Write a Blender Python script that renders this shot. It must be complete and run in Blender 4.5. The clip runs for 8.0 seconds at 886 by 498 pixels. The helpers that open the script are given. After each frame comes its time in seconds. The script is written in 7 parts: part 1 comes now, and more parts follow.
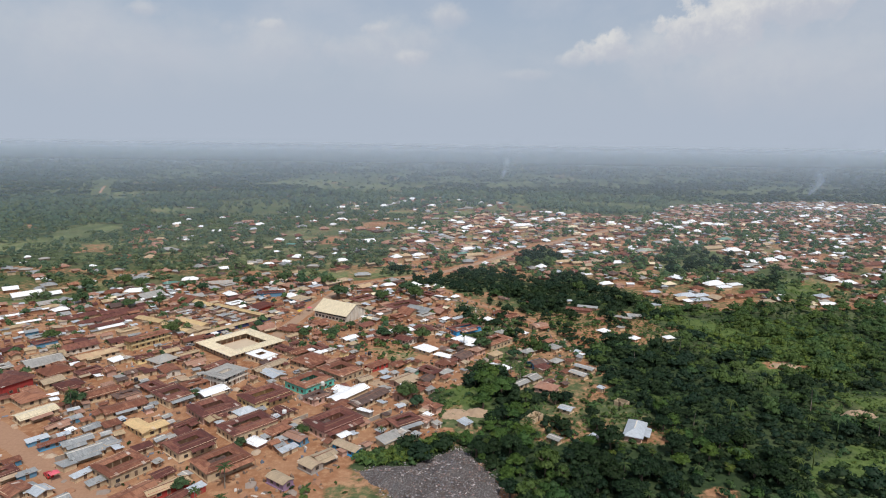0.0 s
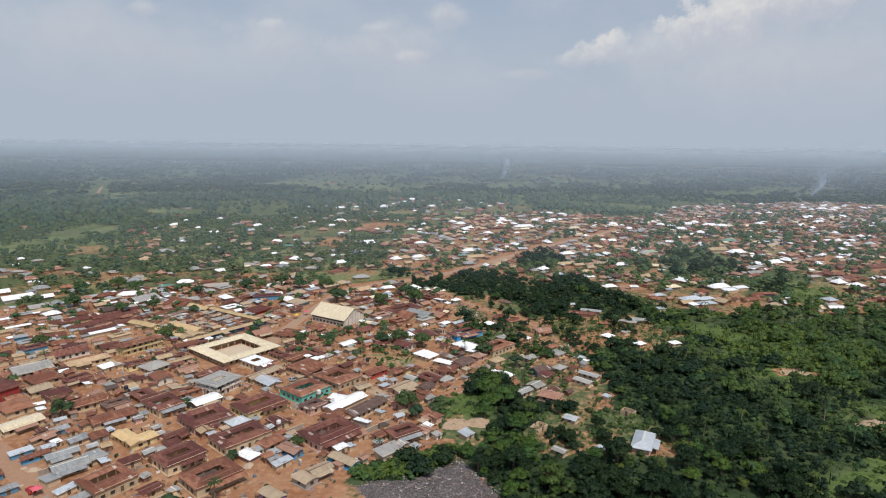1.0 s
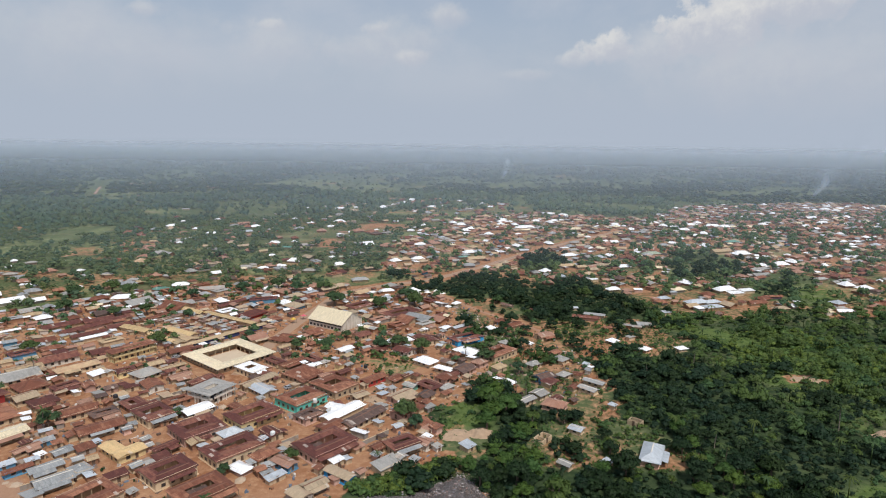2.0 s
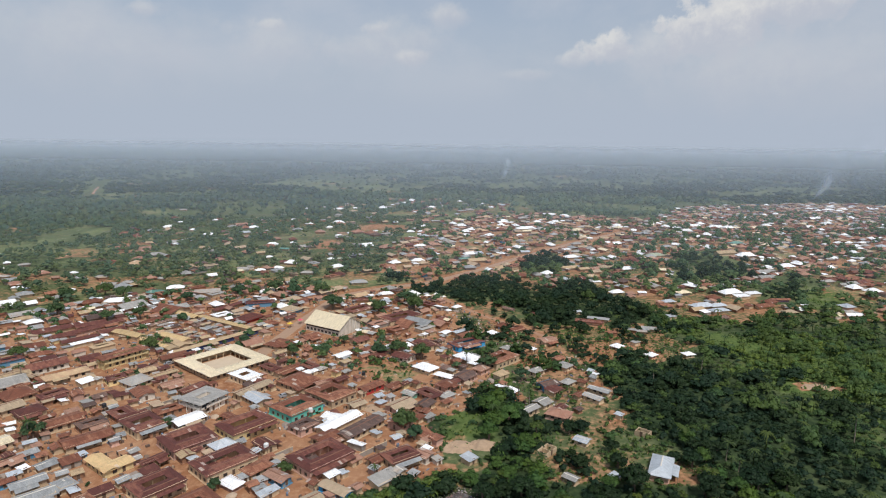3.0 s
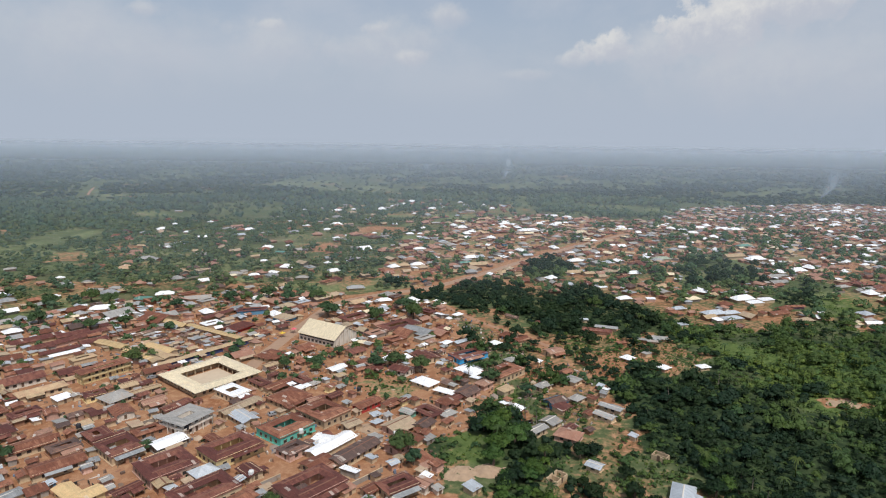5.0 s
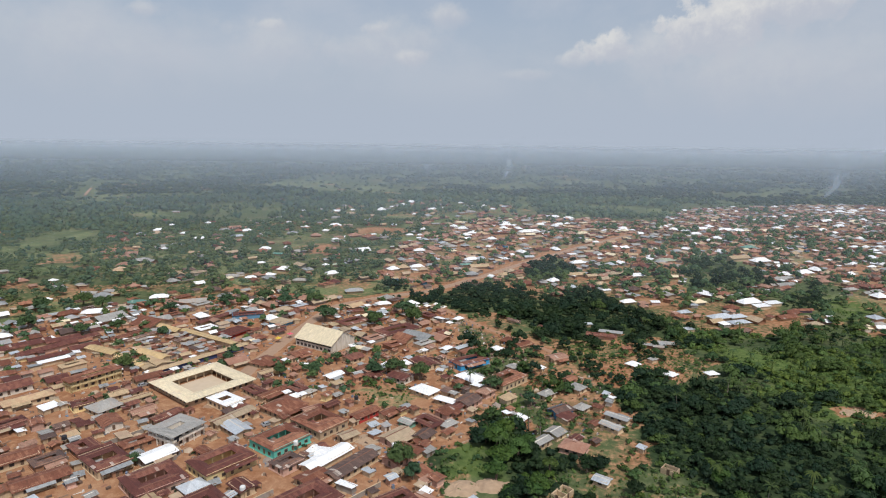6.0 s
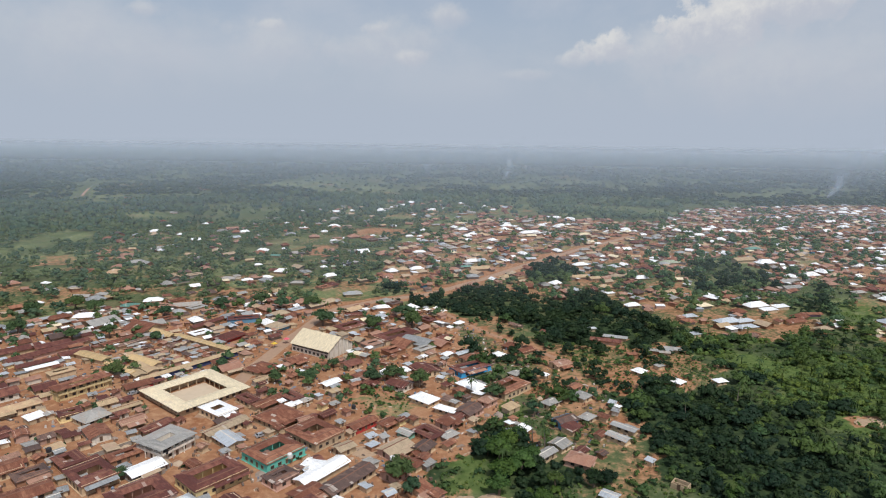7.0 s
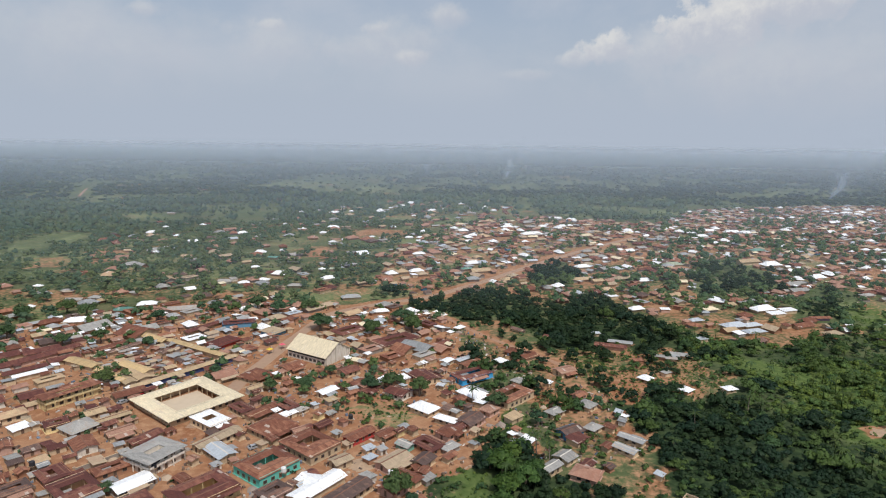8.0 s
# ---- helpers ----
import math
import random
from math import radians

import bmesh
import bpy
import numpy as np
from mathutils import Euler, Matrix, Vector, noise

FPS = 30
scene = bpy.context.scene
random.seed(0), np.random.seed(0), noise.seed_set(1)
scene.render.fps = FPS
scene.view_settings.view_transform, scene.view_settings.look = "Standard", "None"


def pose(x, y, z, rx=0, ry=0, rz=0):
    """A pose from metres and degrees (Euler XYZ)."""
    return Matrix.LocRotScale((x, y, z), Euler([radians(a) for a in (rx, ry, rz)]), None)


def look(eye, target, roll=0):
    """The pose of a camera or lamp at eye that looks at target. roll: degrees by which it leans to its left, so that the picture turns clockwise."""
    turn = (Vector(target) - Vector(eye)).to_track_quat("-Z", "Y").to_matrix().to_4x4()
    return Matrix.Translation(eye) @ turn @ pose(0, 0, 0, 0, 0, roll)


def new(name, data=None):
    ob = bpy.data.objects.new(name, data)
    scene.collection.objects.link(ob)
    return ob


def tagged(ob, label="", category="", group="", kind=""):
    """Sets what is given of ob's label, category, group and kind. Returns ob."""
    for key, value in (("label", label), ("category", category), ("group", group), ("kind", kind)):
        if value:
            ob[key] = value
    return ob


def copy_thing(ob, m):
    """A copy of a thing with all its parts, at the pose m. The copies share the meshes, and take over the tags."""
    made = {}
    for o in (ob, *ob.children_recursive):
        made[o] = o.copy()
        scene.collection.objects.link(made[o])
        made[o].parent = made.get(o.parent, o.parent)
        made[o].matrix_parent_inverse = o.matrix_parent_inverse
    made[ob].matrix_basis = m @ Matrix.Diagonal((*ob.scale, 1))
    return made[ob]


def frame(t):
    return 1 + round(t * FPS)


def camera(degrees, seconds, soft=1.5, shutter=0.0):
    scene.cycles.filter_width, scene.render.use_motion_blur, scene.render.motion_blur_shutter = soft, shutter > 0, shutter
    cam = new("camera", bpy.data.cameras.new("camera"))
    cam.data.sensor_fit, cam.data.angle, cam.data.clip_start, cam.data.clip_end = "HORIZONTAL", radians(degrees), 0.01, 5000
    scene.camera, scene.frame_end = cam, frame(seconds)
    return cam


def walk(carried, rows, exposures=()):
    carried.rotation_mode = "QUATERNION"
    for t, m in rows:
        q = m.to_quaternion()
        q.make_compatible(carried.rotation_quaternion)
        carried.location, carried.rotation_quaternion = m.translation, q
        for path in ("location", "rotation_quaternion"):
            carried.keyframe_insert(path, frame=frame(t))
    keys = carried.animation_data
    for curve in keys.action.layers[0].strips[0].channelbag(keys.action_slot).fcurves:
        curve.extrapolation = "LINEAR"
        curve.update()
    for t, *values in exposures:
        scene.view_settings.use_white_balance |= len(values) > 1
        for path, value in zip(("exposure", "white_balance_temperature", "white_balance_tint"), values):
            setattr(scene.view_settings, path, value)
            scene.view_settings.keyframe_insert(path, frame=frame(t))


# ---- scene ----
cam = camera(72, 8.0, soft=1.1)
PATH = [(t, (-0.29 * t, 8.16 * t, 100.0)) for t in (0, 1, 2, 3, 4, 5, 6, 7, 8)]
walk(cam, [(t, look(e, (e[0] - 0.01725, e[1] + 1.0, e[2] - 0.1783), 0.7)) for t, e in PATH])

# ---------------------------------------------------------------- light
SUN_AZ, SUN_EL = 152.0, 60.0      # compass bearing (clockwise from +y) and height of the sun, degrees
HAZE = (0.430, 0.490, 0.585)


def math_node(tree, op, a, b=None, clamp=False):
    n = tree.nodes.new("ShaderNodeMath")
    n.operation, n.use_clamp = op, clamp
    for i, v in enumerate((a, b)):
        if v is None:
            continue
        if isinstance(v, (int, float)):
            n.inputs[i].default_value = v
        else:
            tree.links.new(v, n.inputs[i])
    return n.outputs[0]


def mix_colour(tree, fac, a, b, blend="MIX"):
    n = tree.nodes.new("ShaderNodeMix")
    n.data_type, n.blend_type = "RGBA", blend
    for socket, v in ((n.inputs[0], fac), (n.inputs[6], a), (n.inputs[7], b)):
        if isinstance(v, (int, float)):
            socket.default_value = v
        elif isinstance(v, tuple):
            socket.default_value = (*v, 1)
        else:
            tree.links.new(v, socket)
    return n.outputs[2]


def noise_node(tree, vector, scale, detail=4.0, rough=0.55, distort=0.0):
    n = tree.nodes.new("ShaderNodeTexNoise")
    n.inputs["Scale"].default_value, n.inputs["Detail"].default_value = scale, detail
    n.inputs["Roughness"].default_value, n.inputs["Distortion"].default_value = rough, distort
    if vector is not None:
        tree.links.new(vector, n.inputs["Vector"])
    return n.outputs["Fac"]


def ramp_node(tree, value, lo, hi, smooth=True):
    n = tree.nodes.new("ShaderNodeMapRange")
    n.interpolation_type = "SMOOTHSTEP" if smooth else "LINEAR"
    n.inputs["From Min"].default_value, n.inputs["From Max"].default_value = lo, hi
    tree.links.new(value, n.inputs["Value"])
    return n.outputs["Result"]


def build_world():
    world = bpy.data.worlds.new("hazy_sky")
    scene.world = world
    world.use_nodes = True
    t = world.node_tree
    t.nodes.clear()
    sky = t.nodes.new("ShaderNodeTexSky")
    sky.sky_type, sky.sun_disc = "NISHITA", False
    sky.sun_elevation, sky.sun_rotation = radians(SUN_EL), radians(SUN_AZ)
    sky.air_density, sky.dust_density = 1.0, 2.5
    scaled = t.nodes.new("ShaderNodeVectorMath")
    scaled.operation = "SCALE"
    scaled.inputs["Scale"].default_value = 0.115
    t.links.new(sky.outputs[0], scaled.inputs[0])
    coord = t.nodes.new("ShaderNodeTexCoord")
    way = coord.outputs["Generated"]
    sep = t.nodes.new("ShaderNodeSeparateXYZ")
    t.links.new(way, sep.inputs[0])
    up = sep.outputs["Z"]
    # dry-season haze, thick at the horizon
    haze = math_node(t, "SUBTRACT", 1.0, ramp_node(t, up, 0.02, 0.34))
    haze = math_node(t, "ADD", math_node(t, "MULTIPLY", haze, 0.60), 0.40, clamp=True)
    col = mix_colour(t, haze, scaled.outputs[0], HAZE)
    # thin cloud sheets, flattened towards the horizon
    flat = t.nodes.new("ShaderNodeMapping")
    flat.inputs["Scale"].default_value = (1.0, 1.0, 1.7)
    flat.inputs["Location"].default_value = (0.35, 0.0, 0.12)
    t.links.new(way, flat.inputs["Vector"])
    sheet = ramp_node(t, noise_node(t, flat.outputs[0], 4.2, 6, 0.55, 0.3), 0.38, 0.72)
    high = ramp_node(t, up, 0.03, 0.13)
    col = mix_colour(t, math_node(t, "MULTIPLY", math_node(t, "MULTIPLY", sheet, high), 0.5), col, (0.535, 0.565, 0.63))
    billow = noise_node(t, way, 16.0, 7, 0.58, 0.15)
    fine = noise_node(t, way, 46.0, 5, 0.62)
    curl = math_node(t, "ADD", math_node(t, "MULTIPLY", math_node(t, "SUBTRACT", billow, 0.5), 1.9), math_node(t, "MULTIPLY", math_node(t, "SUBTRACT", fine, 0.5), 0.7))
    # clouds: bearing, height, half width, half height, strength, crispness of the head
    for az, el, wide, tall, power, crisp in ((-30.0, 7.0, 11.0, 4.5, 0.42, 0.0), (-15.5, 7.6, 5.0, 2.4, 0.42, 0.1), (-6.0, 8.0, 6.0, 2.8, 0.5, 0.2), (27.0, 5.2, 13.0, 4.2, 0.45, 0.0),
                                             (-26.0, 10.0, 1.8, 0.8, 0.55, 0.3), (-16.0, 9.5, 1.2, 0.6, 0.55, 0.5), (-7.4, 9.6, 1.8, 0.8, 0.6, 0.6), (-4.0, 7.2, 1.9, 1.0, 0.6, 0.5), (-0.8, 10.8, 2.6, 1.3, 0.62, 0.4),
                                             (6.2, 5.8, 2.6, 0.7, 0.45, 0.3), (11.0, 7.2, 2.0, 1.1, 0.6, 0.7), (13.2, 7.9, 3.0, 1.9, 0.85, 0.85), (17.2, 7.6, 3.4, 2.2, 0.5, 0.4), (21.8, 9.4, 4.8, 3.2, 0.92, 0.95), (27.0, 10.8, 5.0, 2.6, 0.9, 0.9)):
        a = radians(az)
        across = math_node(t, "ADD", math_node(t, "MULTIPLY", sep.outputs["X"], math.cos(a)), math_node(t, "MULTIPLY", sep.outputs["Y"], -math.sin(a)))
        ahead = math_node(t, "ADD", math_node(t, "MULTIPLY", sep.outputs["X"], math.sin(a)), math_node(t, "MULTIPLY", sep.outputs["Y"], math.cos(a)))
        ax = math_node(t, "DIVIDE", across, math.sin(radians(wide)))
        az_ = math_node(t, "DIVIDE", math_node(t, "SUBTRACT", up, math.sin(radians(el))), math.sin(radians(tall)))
        d = math_node(t, "SQRT", math_node(t, "ADD", math_node(t, "MULTIPLY", ax, ax), math_node(t, "MULTIPLY", az_, az_)))
        d = math_node(t, "ADD", d, curl)
        # heads that may be crisp, bases that melt into the haze
        head = math_node(t, "SUBTRACT", 1.0, ramp_node(t, d, 0.10 + 0.60 * crisp, 1.20 - 0.28 * crisp))
        head = math_node(t, "MULTIPLY", head, ramp_node(t, az_, -1.5, 0.15))
        front = ramp_node(t, ahead, 0.0, 0.2)
        lit = math_node(t, "SUBTRACT", az_, math_node(t, "MULTIPLY", ax, 0.35))
        lit = math_node(t, "ADD", lit, math_node(t, "MULTIPLY", math_node(t, "SUBTRACT", fine, 0.5), 2.4))
        tone = mix_colour(t, ramp_node(t, lit, -0.6, 1.1), (0.505, 0.53, 0.60), (0.60 + 0.14 * crisp, 0.615 + 0.12 * crisp, 0.64 + 0.08 * crisp))
        col = mix_colour(t, math_node(t, "MULTIPLY", math_node(t, "MULTIPLY", head, front), power), col, tone)
    back = t.nodes.new("ShaderNodeBackground")
    out = t.nodes.new("ShaderNodeOutputWorld")
    t.links.new(col, back.inputs["Color"])
    back.inputs["Strength"].default_value = 1.0
    t.links.new(back.outputs[0], out.inputs[0])


build_world()
sun_data = bpy.data.lights.new("sun", "SUN")
sun_data.energy, sun_data.angle, sun_data.color = 3.05, radians(1.2), (1.0, 0.965, 0.905)
sun = new("sun", sun_data)
a, e = radians(SUN_AZ), radians(SUN_EL)
sun.matrix_world = look((0, 0, 400), Vector((0, 0, 400)) - Vector((math.sin(a) * math.cos(e), math.cos(a) * math.cos(e), math.sin(e))))
scene.view_settings.exposure = 0.0


# ---------------------------------------------------------------- materials
def surface(name, rough=0.85, metal=0.0, spec=0.3):
    m = bpy.data.materials.new(name)
    m.use_nodes = True
    t = m.node_tree
    b = t.nodes["Principled BSDF"]
    b.inputs["Roughness"].default_value, b.inputs["Metallic"].default_value = rough, metal
    b.inputs["Specular IOR Level"].default_value = spec
    return m, t, b


def bump(t, b, height, strength, distance):
    n = t.nodes.new("ShaderNodeBump")
    n.inputs["Strength"].default_value, n.inputs["Distance"].default_value = strength, distance
    t.links.new(height, n.inputs["Height"])
    t.links.new(n.outputs[0], b.inputs["Normal"])


def object_coord(t):
    return t.nodes.new("ShaderNodeTexCoord").outputs["Object"]


def world_coord(t):
    return t.nodes.new("ShaderNodeNewGeometry").outputs["Position"]


def random_of(t):
    return t.nodes.new("ShaderNodeObjectInfo").outputs["Random"]


def roof_material(name, base, worn, wear, rough, metal=0.0, vary=0.35):
    """Corrugated sheet: sheets about 0.9 x 2.4 m of uneven age, rust patches and ribs."""
    m, t, b = surface(name, rough, metal, 0.35)
    co = object_coord(t)
    snap = t.nodes.new("ShaderNodeVectorMath")
    snap.operation = "SNAP"
    snap.inputs[1].default_value = (0.9, 2.4, 50.0)
    t.links.new(co, snap.inputs[0])
    joined = t.nodes.new("ShaderNodeVectorMath")
    joined.operation = "ADD"
    t.links.new(snap.outputs[0], joined.inputs[0])
    rnd = random_of(t)
    far = math_node(t, "MULTIPLY", rnd, 90.0)
    t.links.new(far, joined.inputs[1])
    white = t.nodes.new("ShaderNodeTexWhiteNoise")
    t.links.new(joined.outputs[0], white.inputs["Vector"])
    sheet = white.outputs["Value"]
    shifted = t.nodes.new("ShaderNodeVectorMath")
    shifted.operation = "ADD"
    t.links.new(co, shifted.inputs[0])
    t.links.new(far, shifted.inputs[1])
    island = t.nodes.new("ShaderNodeNewGeometry").outputs["Random Per Island"]
    rnd = math_node(t, "FRACT", math_node(t, "ADD", rnd, island))
    streak = t.nodes.new("ShaderNodeMapping")
    streak.inputs["Scale"].default_value = (1.0, 0.22, 0.22)
    t.links.new(shifted.outputs[0], streak.inputs["Vector"])
    patch = noise_node(t, shifted.outputs[0], 0.30, 5, 0.65)
    lines = noise_node(t, streak.outputs[0], 2.2, 4, 0.7)
    grain = noise_node(t, shifted.outputs[0], 3.2, 4, 0.75)
    age = math_node(t, "ADD", math_node(t, "MULTIPLY", patch, 0.62), math_node(t, "MULTIPLY", lines, 0.34))
    age = math_node(t, "ADD", age, math_node(t, "MULTIPLY", math_node(t, "SUBTRACT", sheet, 0.5), 0.16))
    age = math_node(t, "ADD", age, math_node(t, "MULTIPLY", math_node(t, "SUBTRACT", rnd, 0.5), 0.26))
    fac = math_node(t, "MULTIPLY", ramp_node(t, age, 0.60 - wear * 0.35, 0.86 - wear * 0.35), min(1.0, wear + 0.35))
    col = mix_colour(t, fac, base, worn)
    # a few newer or patched sheets
    col = mix_colour(t, math_node(t, "MULTIPLY", ramp_node(t, sheet, 0.978, 0.985), 0.65 * min(1.0, wear * 2)), col, (0.48, 0.43, 0.38))
    tone = math_node(t, "ADD", 1.0 - vary / 2, math_node(t, "MULTIPLY", sheet, vary * 0.55))
    tone = math_node(t, "ADD", tone, math_node(t, "MULTIPLY", math_node(t, "SUBTRACT", rnd, 0.4), vary))
    tone = math_node(t, "ADD", tone, math_node(t, "MULTIPLY", math_node(t, "SUBTRACT", grain, 0.5), 0.9))
    tone = math_node(t, "ADD", tone, math_node(t, "MULTIPLY", math_node(t, "SUBTRACT", lines, 0.5), 0.85))
    grey = t.nodes.new("ShaderNodeCombineColor")
    for i in range(3):
        t.links.new(tone, grey.inputs[i])
    col = mix_colour(t, 1.0, col, grey.outputs[0], "MULTIPLY")
    t.links.new(col, b.inputs["Base Color"])
    wave = t.nodes.new("ShaderNodeTexWave")
    wave.bands_direction = "X"
    wave.inputs["Scale"].default_value = 1.6
    t.links.new(co, wave.inputs["Vector"])
    bump(t, b, wave.outputs["Fac"], 0.5, 0.03)
    return m


def wall_material(name, base, stain=(0.24, 0.15, 0.10), amount=0.5):
    """Rendered block or mud wall with red splash dirt in patches."""
    m, t, b = surface(name, 0.92, 0, 0.15)
    co = world_coord(t)
    rnd = random_of(t)
    streak = t.nodes.new("ShaderNodeMapping")
    streak.inputs["Scale"].default_value = (1.0, 1.0, 0.35)
    t.links.new(co, streak.inputs["Vector"])
    patch = noise_node(t, streak.outputs[0], 0.9, 5, 0.65)
    grain = noise_node(t, co, 5.0, 3, 0.6)
    fac = math_node(t, "MULTIPLY", ramp_node(t, patch, 0.42, 0.72), amount)
    col = mix_colour(t, fac, base, stain)
    tone = math_node(t, "ADD", math_node(t, "MULTIPLY", rnd, 0.35), math_node(t, "ADD", 0.68, math_node(t, "MULTIPLY", grain, 0.28)))
    grey = t.nodes.new("ShaderNodeCombineColor")
    for i in range(3):
        t.links.new(tone, grey.inputs[i])
    t.links.new(mix_colour(t, 1.0, col, grey.outputs[0], "MULTIPLY"), b.inputs["Base Color"])
    bump(t, b, grain, 0.3, 0.03)
    return m


ROOFS = {
    "rust": roof_material("rusted_sheet", (0.175, 0.064, 0.038), (0.275, 0.128, 0.076), 0.55, 0.75),
    "maroon": roof_material("oxide_sheet", (0.112, 0.037, 0.029), (0.200, 0.084, 0.055), 0.45, 0.7),
    "dark": roof_material("brown_sheet", (0.105, 0.068, 0.058), (0.19, 0.11, 0.08), 0.5, 0.75),
    "zinc": roof_material("weathered_zinc", (0.36, 0.37, 0.37), (0.30, 0.22, 0.17), 0.25, 0.5, 0.25),
    "grey": roof_material("grey_sheet", (0.34, 0.33, 0.31), (0.27, 0.19, 0.14), 0.3, 0.6, 0.1),
    "bluezinc": roof_material("bright_zinc", (0.50, 0.54, 0.58), (0.42, 0.40, 0.37), 0.12, 0.42, 0.2, 0.25),
    "white": roof_material("new_aluminium", (0.84, 0.85, 0.86), (0.72, 0.69, 0.65), 0.03, 0.4, 0.05, 0.08),
    "cream": roof_material("cream_sheet", (0.70, 0.60, 0.42), (0.50, 0.38, 0.25), 0.25, 0.6, 0.0, 0.2),
    "tan": roof_material("tan_sheet", (0.45, 0.33, 0.20), (0.32, 0.19, 0.12), 0.35, 0.7),
    "tanroof": roof_material("dusty_sheet", (0.40, 0.31, 0.21), (0.30, 0.20, 0.14), 0.4, 0.75),
    "pinkroof": roof_material("faded_sheet", (0.36, 0.205, 0.145), (0.24, 0.115, 0.078), 0.5, 0.75),
    "ochre": roof_material("ochre_sheet", (0.56, 0.40, 0.205), (0.40, 0.25, 0.13), 0.3, 0.65),
    "teal": roof_material("green_sheet", (0.11, 0.24, 0.20), (0.16, 0.22, 0.18), 0.25, 0.6),
    "green": roof_material("pale_green_sheet", (0.34, 0.39, 0.29), (0.32, 0.28, 0.22), 0.3, 0.6),
    "blue": roof_material("blue_sheet", (0.08, 0.14, 0.34), (0.40, 0.45, 0.55), 0.3, 0.55),
}
WALLS = {
    "tan": wall_material("tan_plaster", (0.55, 0.42, 0.28), amount=0.42),
    "pink": wall_material("pink_plaster", (0.54, 0.35, 0.28), amount=0.42),
    "peach": wall_material("peach_plaster", (0.62, 0.36, 0.24), amount=0.3),
    "yellow": wall_material("yellow_plaster", (0.66, 0.52, 0.28), amount=0.35),
    "red": wall_material("red_paint", (0.38, 0.05, 0.045), amount=0.3),
    "teal": wall_material("teal_paint", (0.17, 0.60, 0.50), amount=0.2),
    "green": wall_material("green_paint", (0.16, 0.34, 0.27), amount=0.4),
    # Blue stall fronts, darkened to carry the dim insides of the row.
    "navy": wall_material("blue_paint_in_shade", (0.05, 0.07, 0.17), amount=0.3),
    "blue": wall_material("blue_paint", (0.10, 0.27, 0.42), amount=0.35),
    "brightblue": wall_material("bright_blue_paint", (0.05, 0.32, 0.60), amount=0.2),
    "purple": wall_material("mauve_paint", (0.36, 0.24, 0.36), amount=0.4),
    "grey": wall_material("bare_block", (0.32, 0.29, 0.26)),
    "white": wall_material("white_plaster", (0.66, 0.60, 0.52), amount=0.35),
    "mud": wall_material("mud_block", (0.34, 0.18, 0.11)),
}
WORDS = {"rust": "rusted brown", "maroon": "dark maroon", "dark": "dark brown", "zinc": "weathered grey zinc", "grey": "dull grey", "bluezinc": "bright blue-grey zinc",
         "white": "glaring white aluminium", "cream": "cream painted", "tan": "tan", "ochre": "ochre yellow", "tanroof": "dusty tan", "pinkroof": "faded pinkish brown", "teal": "dark green",
         "green": "pale green", "blue": "blue"}


def plain(name, base, rough=0.8, metal=0.0, scale=3.0, amount=0.3):
    m, t, b = surface(name, rough, metal, 0.3)
    n = noise_node(t, world_coord(t), scale, 4, 0.65)
    dark = tuple(c * (1 - amount) for c in base)
    t.links.new(mix_colour(t, n, dark, tuple(min(1.0, c * (1 + amount)) for c in base)), b.inputs["Base Color"])
    bump(t, b, n, 0.3, 0.02)
    return m


FRAME_MAT = plain("window_frame_wood", (0.30, 0.22, 0.15))
SHUTTER_MAT = plain("dark_louvre", (0.045, 0.04, 0.04), 0.45)
DOOR_MAT = plain("door_boards", (0.13, 0.085, 0.06), 0.7)
BARK_MAT = plain("bark", (0.16, 0.12, 0.09), 0.95, 0, 6.0)
PALM_BARK_MAT = plain("palm_bark", (0.24, 0.20, 0.16), 0.95, 0, 6.0)


def leaf_material(name, dark, light, dry, spread=0.5, grain=0.9):
    m, t, b = surface(name, 0.62, 0, 0.25)
    geo = t.nodes.new("ShaderNodeNewGeometry")
    rnd = random_of(t)
    tone = t.nodes.new("ShaderNodeAttribute")
    tone.attribute_name = "tone"
    fac = math_node(t, "ADD", math_node(t, "MULTIPLY", geo.outputs["Random Per Island"], spread), math_node(t, "MULTIPLY", rnd, 0.35))
    fac = math_node(t, "ADD", fac, math_node(t, "MULTIPLY", tone.outputs["Fac"], 0.55), clamp=True)
    if grain:
        # sprays too fine to model leaf by leaf
        small = noise_node(t, geo.outputs["Position"], grain, 5, 0.75)
        fac = math_node(t, "ADD", math_node(t, "MULTIPLY", fac, 0.75), math_node(t, "MULTIPLY", ramp_node(t, small, 0.36, 0.64), 0.6))
        fac = math_node(t, "SUBTRACT", fac, 0.16, clamp=True)
    col = mix_colour(t, fac, dark, light)
    big = noise_node(t, geo.outputs["Position"], 0.012, 4, 0.6)
    col = mix_colour(t, math_node(t, "MULTIPLY", ramp_node(t, big, 0.5, 0.75), 0.4), col, dry)
    # some trees are yellower, some bluer than their neighbours
    own = math_node(t, "FRACT", math_node(t, "ADD", math_node(t, "MULTIPLY", tone.outputs["Fac"], 23.7), math_node(t, "MULTIPLY", rnd, 7.3)))
    hue = mix_colour(t, own, (0.78, 0.97, 1.15), (1.13, 1.08, 0.80))
    col = mix_colour(t, 1.0, col, hue, "MULTIPLY")
    t.links.new(col, b.inputs["Base Color"])
    # light through the leaves
    lit, mix = t.nodes.new("ShaderNodeBsdfTranslucent"), t.nodes.new("ShaderNodeMixShader")
    t.links.new(col, lit.inputs["Color"])
    mix.inputs[0].default_value = 0.42
    t.links.new(b.outputs[0], mix.inputs[1])
    t.links.new(lit.outputs[0], mix.inputs[2])
    t.links.new(mix.outputs[0], t.nodes["Material Output"].inputs[0])
    return m


